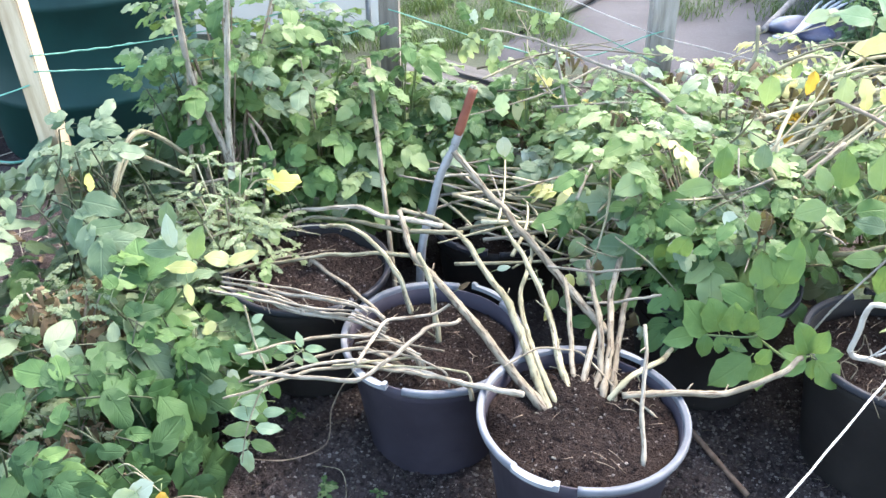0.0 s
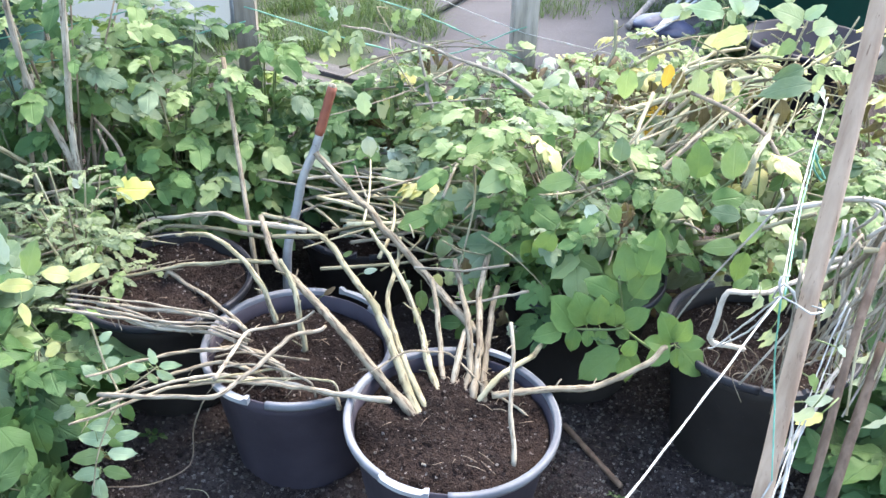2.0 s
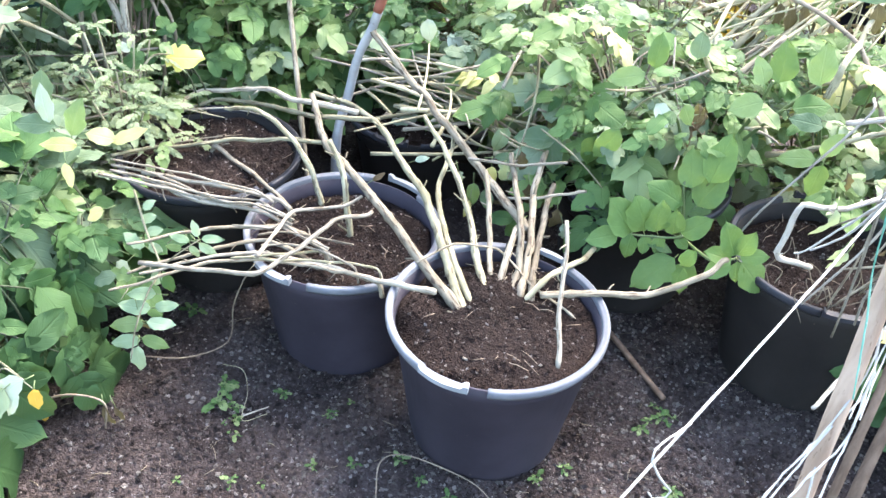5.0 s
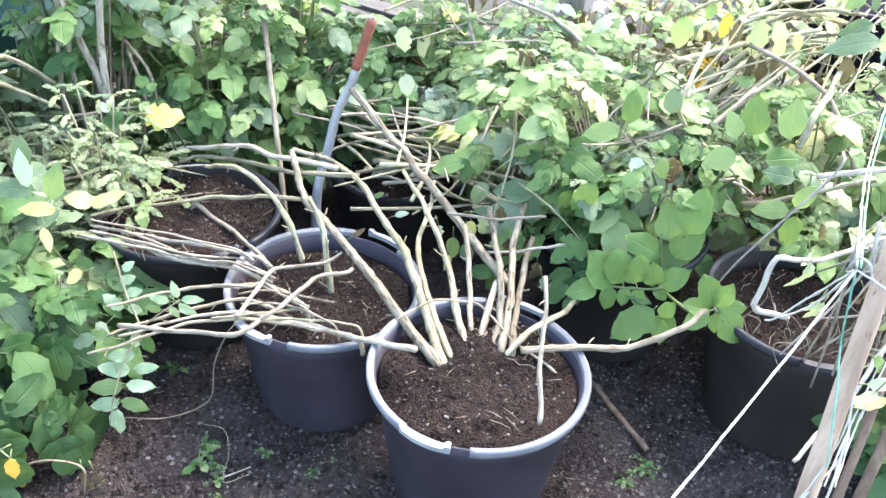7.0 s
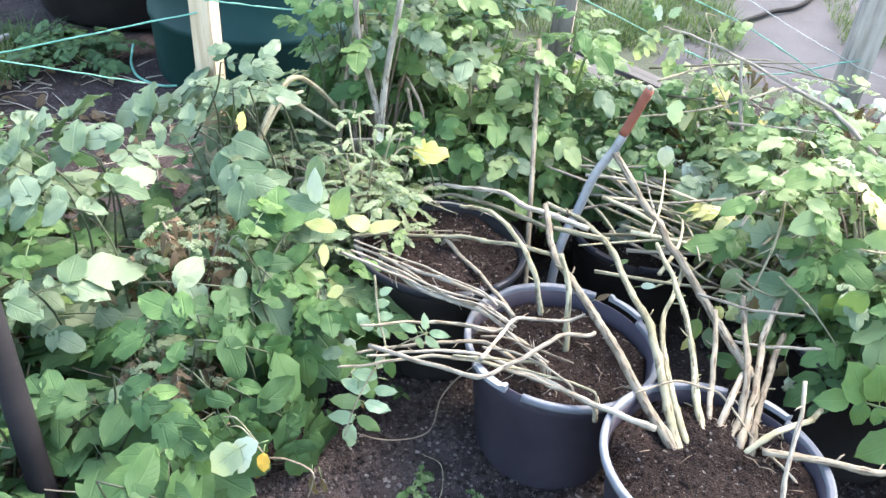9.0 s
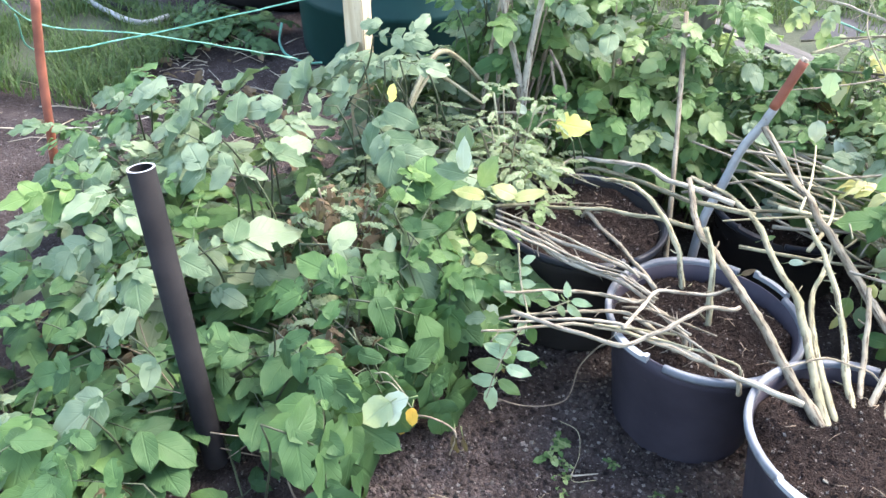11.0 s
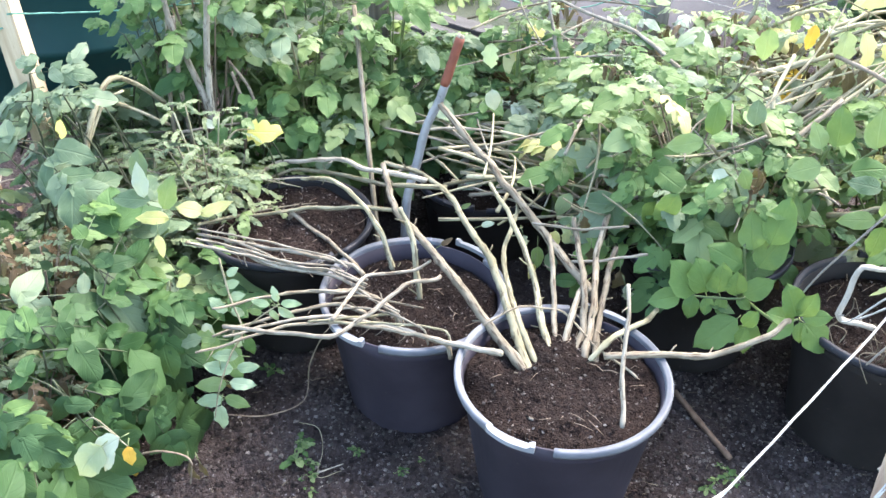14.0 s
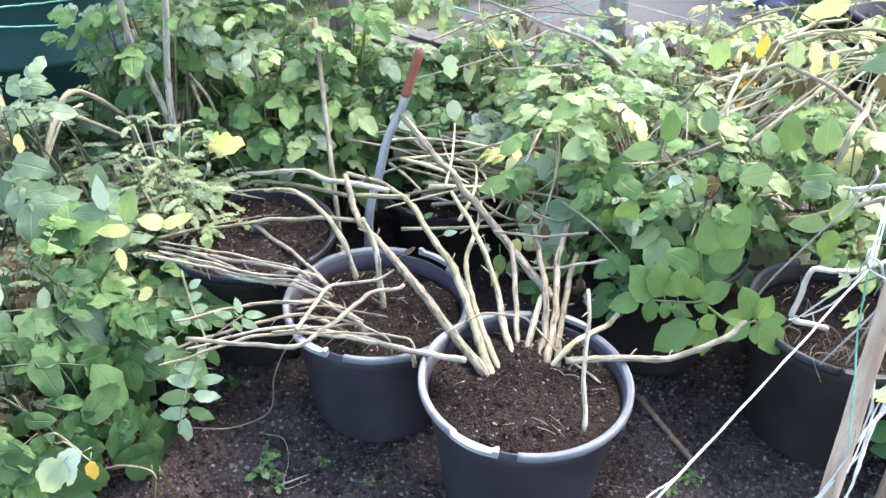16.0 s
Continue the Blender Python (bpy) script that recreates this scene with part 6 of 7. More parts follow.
straw("thick dying stalks crossing inside a fading plant", (0.9, 2.45, 0.3), (0.55, 1.20, 2.15, 2.60, 0.40, 0.60), 14, 9, (STRAW, RIPE, STRAW), (0.16, 0.36), 0.9, (0.003, 0.006))
forked = thing("dry_stalk", (0.273, 2.620, 0.624), "bleached forked stalk above the leaves", "plant stem")
stem(forked, [(0.488, 2.450, 0.554), (0.387, 2.550, 0.605), (0.273, 2.620, 0.624), (0.179, 2.680, 0.643), (0.112, 2.700, 0.660), (-0.024, 2.740, 0.671)], 0.0072, 0.0035, PALE, seed=61)
stem(forked, [(0.211, 2.580, 0.506), (0.191, 2.630, 0.566), (0.179, 2.680, 0.640)], 0.0065, 0.005, PALE, seed=62)
stem(forked, [(0.112, 2.700, 0.660), (0.069, 2.740, 0.719), (0.099, 2.760, 0.712)], 0.003, 0.002, RIPE, seed=63)
for k, (p, d, s, m) in enumerate((
        ((-0.046, 2.740, 0.682), (0.1, 0.1, 1), 0.055, BLEACHED),
        ((-0.015, 2.740, 0.697), (0.5, 0, 0.7), 0.05, PALELEAF),
        ((0.036, 2.400, 0.621), (-0.1, -0.1, -1), 0.085, PALELEAF),
        ((0.113, 2.720, 0.686), (0.4, 0, 1), 0.05, LIME),
        ((0.151, 2.720, 0.674), (0.6, 0, 0.8), 0.045, LIME))):
    big_leaf(forked, p, d, FACING, s * 0.72, m, 0.38, seed=k + 320, teeth=0.4)
for at, way, kind, size in (((-0.03, 2.735, 0.670), (-0.5, -0.3, -0.7), "cream", 0.62), ((-0.01, 2.73, 0.665), (0.2, -0.4, -0.8), "lime", 0.55), ((0.02, 2.72, 0.672), (-0.1, -0.5, -0.5), "cream", 0.5),
                             ((0.10, 2.70, 0.665), (0.5, 0.1, 0.4), "lime", 0.5), ((-0.04, 2.74, 0.675), (-0.4, 0.2, 0.6), "fresh", 0.5)):
    set_leaf(forked, kind, at, way, FACING, size, random.Random(len(kind)))
wilting = thing("potato_sprig", (1.05, 2.5, 0.3), "wilting shoot with large cream and yellow leaves", "plant", "potato plants")
for k, (x, y, z) in enumerate(((0.955, 2.600, 0.748), (1.019, 2.550, 0.748), (1.128, 2.500, 0.761), (1.229, 2.450, 0.789))):
    rod("stem", [(1.0 + 0.05 * k, 2.52, 0.2), (x * 0.5 + 0.5, y + 0.02, 0.45), (x, y, z)], 0.005, 0.0025, RIPE, wilting, knots=0.2, seed=k)
for k, (p, d, s, m) in enumerate((
        ((0.954, 2.600, 0.756), (-0.9, 0, 0.1), 0.10, "cream"),
        ((0.982, 2.580, 0.769), (0.4, 0, 0.9), 0.07, "bleached"),
        ((1.011, 2.550, 0.711), (-1, 0, -0.1), 0.085, "yellow"),
        ((1.096, 2.500, 0.776), (-0.4, 0, -0.9), 0.09, "cream"),
        ((1.138, 2.500, 0.783), (0.7, 0, -0.6), 0.10, "silver"),
        ((1.086, 2.520, 0.792), (-0.2, 0.1, 1), 0.055, "cream"),
        ((1.150, 2.460, 0.716), (0.8, 0, -0.2), 0.08, "cream"),
        ((1.020, 2.300, 0.668), (0.9, 0, -0.1), 0.08, "bleached"))):
    set_leaf(wilting, m, p, d, FACING, s * 8.0, random.Random(k))
for k, (p, d, s, m, w) in enumerate((
        ((0.907, 2.480, 0.786), (-0.96, -0.12, 0.25), 0.088, PALELEAF, 0.36),
        ((0.906, 2.470, 0.794), (0.72, -0.30, -0.63), 0.035, CREAM, 0.50),
        ((0.950, 2.500, 0.780), (-0.51, -0.15, 0.85), 0.070, PALELEAF, 0.34),
        ((0.958, 2.500, 0.777), (0.63, -0.22, 0.75), 0.047, BLEACHED, 0.42),
        ((0.954, 2.440, 0.756), (-0.97, -0.13, -0.19), 0.084, YELLOW, 0.36),
        ((1.085, 2.440, 0.779), (-0.85, -0.13, 0.51), 0.079, CREAM, 0.50),
        ((1.087, 2.440, 0.786), (0.68, -0.19, 0.70), 0.055, PALELEAF, 0.36),
        ((1.104, 2.420, 0.764), (0.89, -0.18, 0.42), 0.057, CREAM, 0.50),
        ((1.134, 2.420, 0.756), (0.01, -0.19, -0.98), 0.054, CREAM, 0.40))):
    big_leaf(wilting, p, d, FACING, s, m, w, seed=k + 700, teeth=0.14, curl=0.35, fold=0.3, stalk=0.02)
for k, (p, d, s, m, w) in enumerate((
        ((1.059, 2.400, 0.743), (-0.87, -0.22, -0.44), 0.047, LIME, 0.45),
        ((1.080, 2.400, 0.743), (0.36, -0.30, -0.88), 0.035, SILVER, 0.45),
        ((0.822, 2.360, 0.691), (0.06, -0.12, -0.99), 0.089, CREAM, 0.34),
        ((0.859, 2.360, 0.687), (0.42, -0.11, -0.90), 0.097, YELLOW, 0.26),
        ((0.771, 2.420, 0.681), (-0.10, -0.17, -0.98), 0.061, ORANGE, 0.30),
        ((0.633, 2.300, 0.713), (0.01, -0.14, -0.99), 0.075, LIME, 0.40),
        ((0.713, 2.360, 0.721), (-0.49, -0.29, -0.82), 0.036, LIME, 0.42),
        ((1.032, 2.280, 0.723), (-0.92, -0.16, -0.35), 0.067, SILVER, 0.34),
        ((1.039, 2.240, 0.700), (-0.99, -0.09, -0.05), 0.111, SILVER, 0.26)), 9):
    big_leaf(wilting, p, d, FACING, s, m, w, seed=k + 700, teeth=0.14, curl=0.35, fold=0.3, stalk=0.02)
for k, (p, d, s, m, w) in enumerate((
        ((1.058, 2.260, 0.716), (0.07, -0.22, -0.97), 0.047, CREAM, 0.40),
        ((0.815, 2.340, 0.614), (0.06, -0.16, -0.99), 0.066, BROWN, 0.22),
        ((0.837, 2.340, 0.613), (0.33, -0.13, -0.93), 0.079, BROWN, 0.24),
        ((0.867, 2.340, 0.612), (0.25, -0.17, -0.95), 0.061, BROWN, 0.26),
        ((0.907, 2.360, 0.661), (0.56, -0.24, -0.79), 0.043, YELLOW, 0.35),
        ((0.794, 2.400, 0.670), (-0.21, -0.18, -0.96), 0.059, BROWN, 0.30),
        ((0.980, 2.250, 0.660), (0.28, -0.14, -0.95), 0.073, BROWN, 0.30)), 18):
    big_leaf(wilting, p, d, FACING, s, m, w, seed=k + 700, teeth=0.14, curl=0.35, fold=0.3, stalk=0.02)

tangled = thing("dead_potato_plant", (0.95, 2.35, 0.3), "tangle of thick straw-yellow dying stems above the leaves", "plant")
stem(tangled, [(0.781, 2.200, 0.588), (0.705, 2.150, 0.545), (0.623, 2.100, 0.496), (0.592, 2.100, 0.436)], 0.0075, 0.0055, DRY, seed=500)
stem(tangled, [(0.819, 2.350, 0.631), (0.870, 2.280, 0.626), (0.928, 2.200, 0.601), (0.966, 2.120, 0.546), (1.003, 2.100, 0.462)], 0.0060, 0.0070, BARK, seed=501)
stem(tangled, [(0.648, 2.400, 0.561), (0.741, 2.420, 0.584), (0.869, 2.420, 0.623), (0.994, 2.420, 0.654)], 0.0085, 0.0060, STRAW, seed=502)
stem(tangled, [(0.714, 2.350, 0.626), (0.684, 2.300, 0.598), (0.659, 2.250, 0.570), (0.663, 2.200, 0.519), (0.651, 2.150, 0.481)], 0.0055, 0.0065, STRAW, seed=503)
stem(tangled, [(1.014, 2.300, 0.641), (0.947, 2.200, 0.602), (0.877, 2.100, 0.582), (0.867, 2.100, 0.514)], 0.0070, 0.0095, RIPE, seed=504)
stem(tangled, [(0.627, 2.600, 0.522), (0.659, 2.600, 0.592), (0.687, 2.620, 0.650), (0.688, 2.650, 0.716)], 0.0075, 0.0060, RIPE, seed=505)
stem(tangled, [(0.706, 2.330, 0.521), (0.768, 2.370, 0.563), (0.833, 2.400, 0.609), (0.894, 2.420, 0.631)], 0.0090, 0.0070, RIPE, seed=506)
stem(tangled, [(0.741, 2.330, 0.515), (0.797, 2.360, 0.568), (0.856, 2.400, 0.595), (0.938, 2.420, 0.615)], 0.0095, 0.0070, STRAW, seed=507)
stem(tangled, [(0.769, 2.330, 0.508), (0.819, 2.360, 0.561), (0.886, 2.400, 0.582)], 0.0090, 0.0070, RIPE, seed=508)
stem(tangled, [(0.562, 2.450, 0.570), (0.637, 2.420, 0.575), (0.702, 2.400, 0.571)], 0.0050, 0.0040, STRAW, seed=509)
stem(tangled, [(0.814, 2.600, 0.543), (0.873, 2.600, 0.605), (0.957, 2.620, 0.637), (1.052, 2.650, 0.644)], 0.0075, 0.0055, STRAW, seed=510)
stem(tangled, [(0.820, 2.550, 0.585), (0.907, 2.550, 0.636), (1.017, 2.550, 0.642), (1.118, 2.550, 0.623)], 0.0070, 0.0055, STRAW, seed=511)
stem(tangled, [(0.867, 2.500, 0.620), (0.953, 2.500, 0.661), (1.046, 2.500, 0.672), (1.130, 2.500, 0.663)], 0.0070, 0.0050, RIPE, seed=512)
stem(tangled, [(0.773, 2.700, 0.578), (0.826, 2.700, 0.610), (0.883, 2.700, 0.621), (0.937, 2.700, 0.582)], 0.0065, 0.0050, STRAW, seed=513)
stem(tangled, [(0.862, 2.500, 0.524), (0.945, 2.500, 0.586), (1.049, 2.500, 0.611), (1.141, 2.500, 0.627)], 0.0070, 0.0055, DRY, seed=514)
stem(tangled, [(0.928, 2.450, 0.532), (0.999, 2.450, 0.578), (1.086, 2.450, 0.598)], 0.0060, 0.0045, STRAW, seed=515)
stem(tangled, [(0.681, 2.750, 0.561), (0.768, 2.720, 0.550), (0.860, 2.700, 0.520)], 0.0055, 0.0040, RIPE, seed=516)
stem(tangled, [(0.771, 2.050, 0.402), (0.821, 2.000, 0.443), (0.875, 1.950, 0.505), (0.933, 1.900, 0.558)], 0.0070, 0.0060, RIPE, seed=517)
stem(tangled, [(0.613, 2.150, 0.449), (0.675, 2.200, 0.505), (0.784, 2.250, 0.575)], 0.0060, 0.0050, DRY, seed=518)
stem(tangled, [(0.597, 2.150, 0.591), (0.637, 2.120, 0.530), (0.723, 2.050, 0.479), (0.746, 2.020, 0.444)], 0.0060, 0.0050, STRAW, seed=519)
stem(tangled, [(0.721, 2.200, 0.519), (0.810, 2.250, 0.569), (0.900, 2.300, 0.620)], 0.0055, 0.0045, STRAW, seed=520)

straw("brown withered undergrowth below leafy plants", (-1.0, 1.6, 0.05), (-1.35, -0.72, 1.25, 2.05, 0.03, 0.17), 60, 10, (BARK, BARK, DRY), (0.08, 0.3), 0.4, (0.0012, 0.0032))

def leaf_litter(label, area, count, seed):
    """Curled dead leaves lying under the plants."""
    rng = random.Random(seed)
    verts, faces, uvs = [], [], []
    for _ in range(count):
        x, y = rng.uniform(area[0], area[1]), rng.uniform(area[2], area[3])
        a = rng.random() * 6.28
        along = Vector((math.cos(a), math.sin(a), rng.uniform(-0.2, 0.4))).normalized()
        up = Vector((rng.uniform(-0.5, 0.5), rng.uniform(-0.5, 0.5), 1))
        up = (up - along * up.dot(along)).normalized()
        leaflet(verts, faces, uvs, Vector((x, y, soil_height(x, y) + rng.uniform(0.01, area[4]))), along, up, rng.uniform(0.025, 0.06), 0.25, rng.uniform(-0.4, 0.6), rng.uniform(0.1, 0.8), rng, 0.3)
    ob = link_mesh("leaf_litter", verts, faces, BROWN)
    layer = ob.data.uv_layers.new(name="UVMap")
    loops = np.empty(len(ob.data.loops), dtype=np.int32)
    ob.data.loops.foreach_get("vertex_index", loops)
    layer.data.foreach_set("uv", np.array(uvs, dtype=np.float32)[loops].ravel())
    return tagged(ob, label, "dead leaves", kind="stuff")


leaf_litter("brown dead leaves lying under leafy plants", (-1.5, -0.72, 1.38, 2.3, 0.12), 360, 1)
leaf_litter("dry brown leaves on the bare soil", (-2.4, -1.3, 2.3, 3.2, 0.03), 110, 3)
leaf_litter("dry brown leaves below fading plants", (0.25, 1.2, 2.34, 2.8, 0.2), 240, 2)

# dead plant in the right pot
dead = thing("dead_potato_plant", (0.80, 1.85, 0.3), "brittle bleached dead stems hanging in a pot", "plant")
stem(dead, [(0.733, 1.690, 0.391), (0.658, 1.650, 0.439), (0.650, 1.650, 0.452), (0.658, 1.650, 0.539), (0.665, 1.650, 0.546), (0.753, 1.680, 0.523), (0.867, 1.720, 0.541), (0.930, 1.740, 0.544)], 0.0068, 0.005, WHITENED, seed=51)
stem(dead, [(0.766, 1.780, 0.631), (0.836, 1.740, 0.670), (0.857, 1.660, 0.722), (0.885, 1.620, 0.726), (0.917, 1.620, 0.643)], 0.0065, 0.005, WHITENED, seed=52)
stem(dead, [(0.854, 1.700, 0.511), (0.887, 1.680, 0.560), (0.911, 1.660, 0.630), (0.914, 1.650, 0.692)], 0.0075, 0.006, DRY, seed=53)
rng = random.Random(12)
for k in range(15):
    top = Vector((rng.uniform(0.74, 0.99), rng.uniform(1.55, 1.75), rng.uniform(0.52, 0.66)))
    foot = Vector((top.x + rng.uniform(-0.16, 0.10), top.y + rng.uniform(-0.02, 0.2), rng.uniform(0.28, 0.40)))
    rod("stem", [top + Vector((rng.uniform(0.0, 0.06), 0.03, rng.uniform(-0.01, 0.05))), top, top.lerp(foot, 0.5) + Vector((rng.uniform(-0.05, 0.05), rng.uniform(-0.04, 0.02), rng.uniform(-0.04, 0.04))), foot], rng.uniform(0.002, 0.005), 0.002, rng.choice((WHITENED, WHITENED, PALE, DRY)), dead, knots=0.2, seed=k, sides=6, steps=4)
for k in range(16):
    a = rng.uniform(3.4, 6.0)
    p = Vector((0.865 + 0.17 * math.cos(a), 1.86 + 0.17 * math.sin(a), 0.29))
    q = p + Vector((rng.uniform(-0.05, 0.05), rng.uniform(-0.03, 0.03), rng.uniform(0.02, 0.10)))
    rod("root", [p, p.lerp(q, 0.5) + Vector((0.02, 0, 0.01)), q, q + Vector((0.02, -0.02, -0.05))], 0.0013, 0.0007, DRY, dead, seed=k, sides=5, steps=4)

for k in range(14):
    at = Vector((rng.uniform(0.72, 1.0), rng.uniform(1.62, 1.85), rng.uniform(0.34, 0.60)))
    big_leaf(dead, at, (rng.uniform(-1, 1), rng.uniform(-0.5, 0.5), -1), (rng.uniform(-0.4, 0.4), -1, 0.3), rng.uniform(0.03, 0.06), rng.choice((BROWN, BROWN, BLEACHED, CREAM)), 0.22, seed=400 + k, curl=0.6, fold=0.8, teeth=0.4)

stem(dead, [(0.893, 1.750, 0.540), (0.925, 1.750, 0.548), (0.920, 1.720, 0.500), (0.922, 1.660, 0.425), (0.893, 1.620, 0.400), (0.790, 1.520, 0.345), (0.678, 1.420, 0.318)], 0.0065, 0.0045, WHITENED, seed=57)
curtain = thing("dead_potato_plant", (1.0, 1.66, 0.0), "curtain of hanging bleached dead stems beside brown canes", "plant")
crng = random.Random(91)
for k in range(34):
    top = Vector((crng.uniform(0.90, 1.10), crng.uniform(1.62, 1.78), crng.uniform(0.50, 0.68)))
    foot = Vector((top.x + crng.uniform(-0.10, 0.02), top.y + crng.uniform(-0.12, -0.02), crng.uniform(0.30, 0.42)))
    mid = top.lerp(foot, 0.45) + Vector((crng.uniform(-0.02, 0.03), crng.uniform(-0.02, 0.02), crng.uniform(0.0, 0.04)))
    rod("stem", [top + Vector((crng.uniform(-0.05, 0.05), 0.02, crng.uniform(-0.05, 0.03))), top, mid, foot], crng.uniform(0.0022, 0.0052), 0.002, crng.choice((WHITENED, WHITENED, STRAW, PALE)), curtain, knots=0.2, seed=k, sides=6, steps=4)
for k in range(16):
    at = Vector((crng.uniform(0.84, 1.06), crng.uniform(1.56, 1.70), crng.uniform(0.24, 0.58)))
    big_leaf(curtain, at, (crng.uniform(-1, 1), crng.uniform(-0.5, 0.3), -1), (crng.uniform(-0.4, 0.4), -1, 0.3), crng.uniform(0.03, 0.06), crng.choice((BROWN, CREAM, BLEACHED, BLEACHED)), 0.2, seed=700 + k, curl=0.6, fold=0.7, teeth=0.4)

# ---- stakes, bars, pipe ----
def post(label, at, top, width, mat, lean=(0, 0), category="post", name="wooden_post"):
    ob = box_mesh(name, (width, width, top + 0.15), mat, None, "", 0.004)
    ob.matrix_basis = Matrix.Translation((at[0] + lean[0] * (top - 0.15) / 2, at[1] + lean[1] * (top - 0.15) / 2, (top - 0.15) / 2)) @ Matrix.Rotation(math.atan(lean[0]), 4, "Y") @ Matrix.Rotation(-math.atan(lean[1]), 4, "X")
    return tagged(ob, label, category, "bed posts")


post("pale sawn timber post tied with green twine", (-1.10, 2.42), 1.25, 0.056, TIMBER, (-0.05, 0.0))
post("weathered grey timber post behind the plants", (-0.285, 2.84), 1.25, 0.056, BROWNWOOD, (0.0, 0.0))
post("weathered grey timber post beside the path", (0.50, 2.94), 1.25, 0.072, GREYWOOD, (0.0, 0.0))
stake = thing("garden_cane", (-0.225, 2.20, 0.0), "thin pale wooden stake leaning among plants", "stake", "garden stakes")
rod("shaft", [(-0.19, 2.08, 0.02), (-0.250, 2.305, 0.36), (-0.318, 2.599, 0.632)], 0.0066, 0.0060, DRY, stake, seed=1, steps=3)
bar = thing("metal_bar", (-0.16, 2.30, 0.0), "bent grey steel bar with a rust-red end", "metal bar")
rod("shaft", [(-0.165, 2.25, 0.02), (-0.16, 2.28, 0.24), (-0.136, 2.310, 0.338), (-0.114, 2.325, 0.432), (-0.082, 2.330, 0.504), (-0.068, 2.332, 0.547)], 0.0115, 0.0105, STEEL, bar, seed=2)
rod("rusty_end", [(-0.070, 2.332, 0.542), (-0.052, 2.335, 0.602), (-0.035, 2.340, 0.656)], 0.0115, 0.011, RUST, bar, "rust-red painted bar end", seed=3)
rod("tip", [(-0.037, 2.340, 0.653), (-0.033, 2.342, 0.662)], 0.0105, 0.008, PALE, bar, "pale worn tip", steps=2)

pipe = thing("black_pipe", (-0.96, 1.40, 0.0), "upright black plastic pipe leaning among leaves", "pipe")
axis_top, axis_low = Vector((-1.034, 1.420, 0.636)), Vector((-0.945, 1.370, 0.087))
low = axis_low + (axis_low - axis_top) * 0.12
d = (axis_top - low).normalized()
s = d.orthogonal().normalized()
u = d.cross(s)
ro, ri, n = 0.0235, 0.0195, 24
pv, pf = [], []
for c, r in ((low, ro), (axis_top, ro), (axis_top, ri), (axis_top - d * 0.25, ri)):
    for k in range(n):
        a = 2 * math.pi * k / n
        pv.append(c + (s * math.cos(a) + u * math.sin(a)) * r - Vector(pipe.location))
for i in range(3):
    for k in range(n):
        a, b = i * n + k, i * n + (k + 1) % n
        pf.append((a, b, b + n, a + n))
pf.append(tuple(range(3 * n, 4 * n)))
tube_body = link_mesh("tube", pv, pf, TUBE, pipe, smooth=False)
tube_body.data.materials.append(CUT)
for lip_face in tube_body.data.polygons[n:2 * n]:
    lip_face.material_index = 1
for side_face in tube_body.data.polygons[:n]:
    side_face.use_smooth = True

pole = thing("bamboo_pole", (0.417, 0.921, 0.0), "pale bamboo pole tied with white and green twine", "pole", "garden stakes")
POLE_LOW, POLE_TOP = Vector((0.411, 0.917, -0.02)), Vector((0.492, 1.190, 1.55))
rod("shaft", [POLE_LOW, POLE_LOW.lerp(POLE_TOP, 0.5), POLE_TOP], 0.0112, 0.0074, CANE, pole, knots=0.06, seed=1, sides=14, steps=14)
cane_a = thing("bamboo_cane", (0.760, 1.380, 0.000), "brown bamboo cane leaning beside a pole", "cane", "garden stakes")
rod("shaft", [(0.760, 1.380, 0.0), (0.765, 1.400, 0.16), (0.785, 1.440, 0.34), (0.830, 1.520, 0.52), (0.90, 1.62, 0.66)], 0.0085, 0.0065, DARKCANE, cane_a, knots=0.15, seed=1)
cane_b = thing("bamboo_cane", (0.835, 1.430, 0.000), "thick brown cane leaning low beside a pole", "cane", "garden stakes")
rod("shaft", [(0.835, 1.430, 0.0), (0.845, 1.455, 0.12), (0.880, 1.510, 0.28), (0.950, 1.610, 0.46)], 0.0115, 0.0085, DARKCANE, cane_b, knots=0.1, seed=2)
ground_stick = thing("fallen_stick", (0.528, 1.812, 0.000), "grey-brown stick lying on the soil", "stick")
rod("shaft", [(0.477, 1.895, 0.020), (0.524, 1.800, 0.012), (0.565, 1.716, 0.008)], 0.0068, 0.006, DARKCANE, ground_stick, knots=0.1, seed=3)

# ---- twine ----
def twine(label, lines, mat, radius=0.0016, name="garden_twine", sag=0.0):
    top = thing(name, lines[0][0], label, "twine", "garden twine")
    for k, pts in enumerate(lines):
        if len(pts) == 2 and sag:
            a, b = Vector(pts[0]), Vector(pts[1])
            pts = [a, a.lerp(b, 0.25) - Vector((0, 0, sag * 0.75)), a.lerp(b, 0.5) - Vector((0, 0, sag)), a.lerp(b, 0.75) - Vector((0, 0, sag * 0.75)), b]
        rng = random.Random(k * 31 + len(label))
        fine = spline(pts, 14)
        line, run = [fine[0]], 0.0
        for a, b in zip(fine, fine[1:]):
            run += (b - a).length
            if run > 0.007:
                line.append(b + Vector((rng.uniform(-1, 1), rng.uniform(-1, 1), rng.uniform(-1, 1))) * radius * 0.45)
                run = 0.0
        line.append(fine[-1])
        verts, faces = tube_data([q - Vector(top.location) for q in line], radius, radius, 6, 0.0, rng)
        for j in range(len(line)):
            grow = rng.uniform(0.8, 1.2) * (1.7 if rng.random() < 0.03 else 1.0)
            for v in verts[j * 6:j * 6 + 6]:
                v += (v - (line[j] - Vector(top.location))) * (grow - 1)
        link_mesh("strand", verts, faces, mat, top)
    return top


def tied(t):
    return POLE_LOW.lerp(POLE_TOP, t)


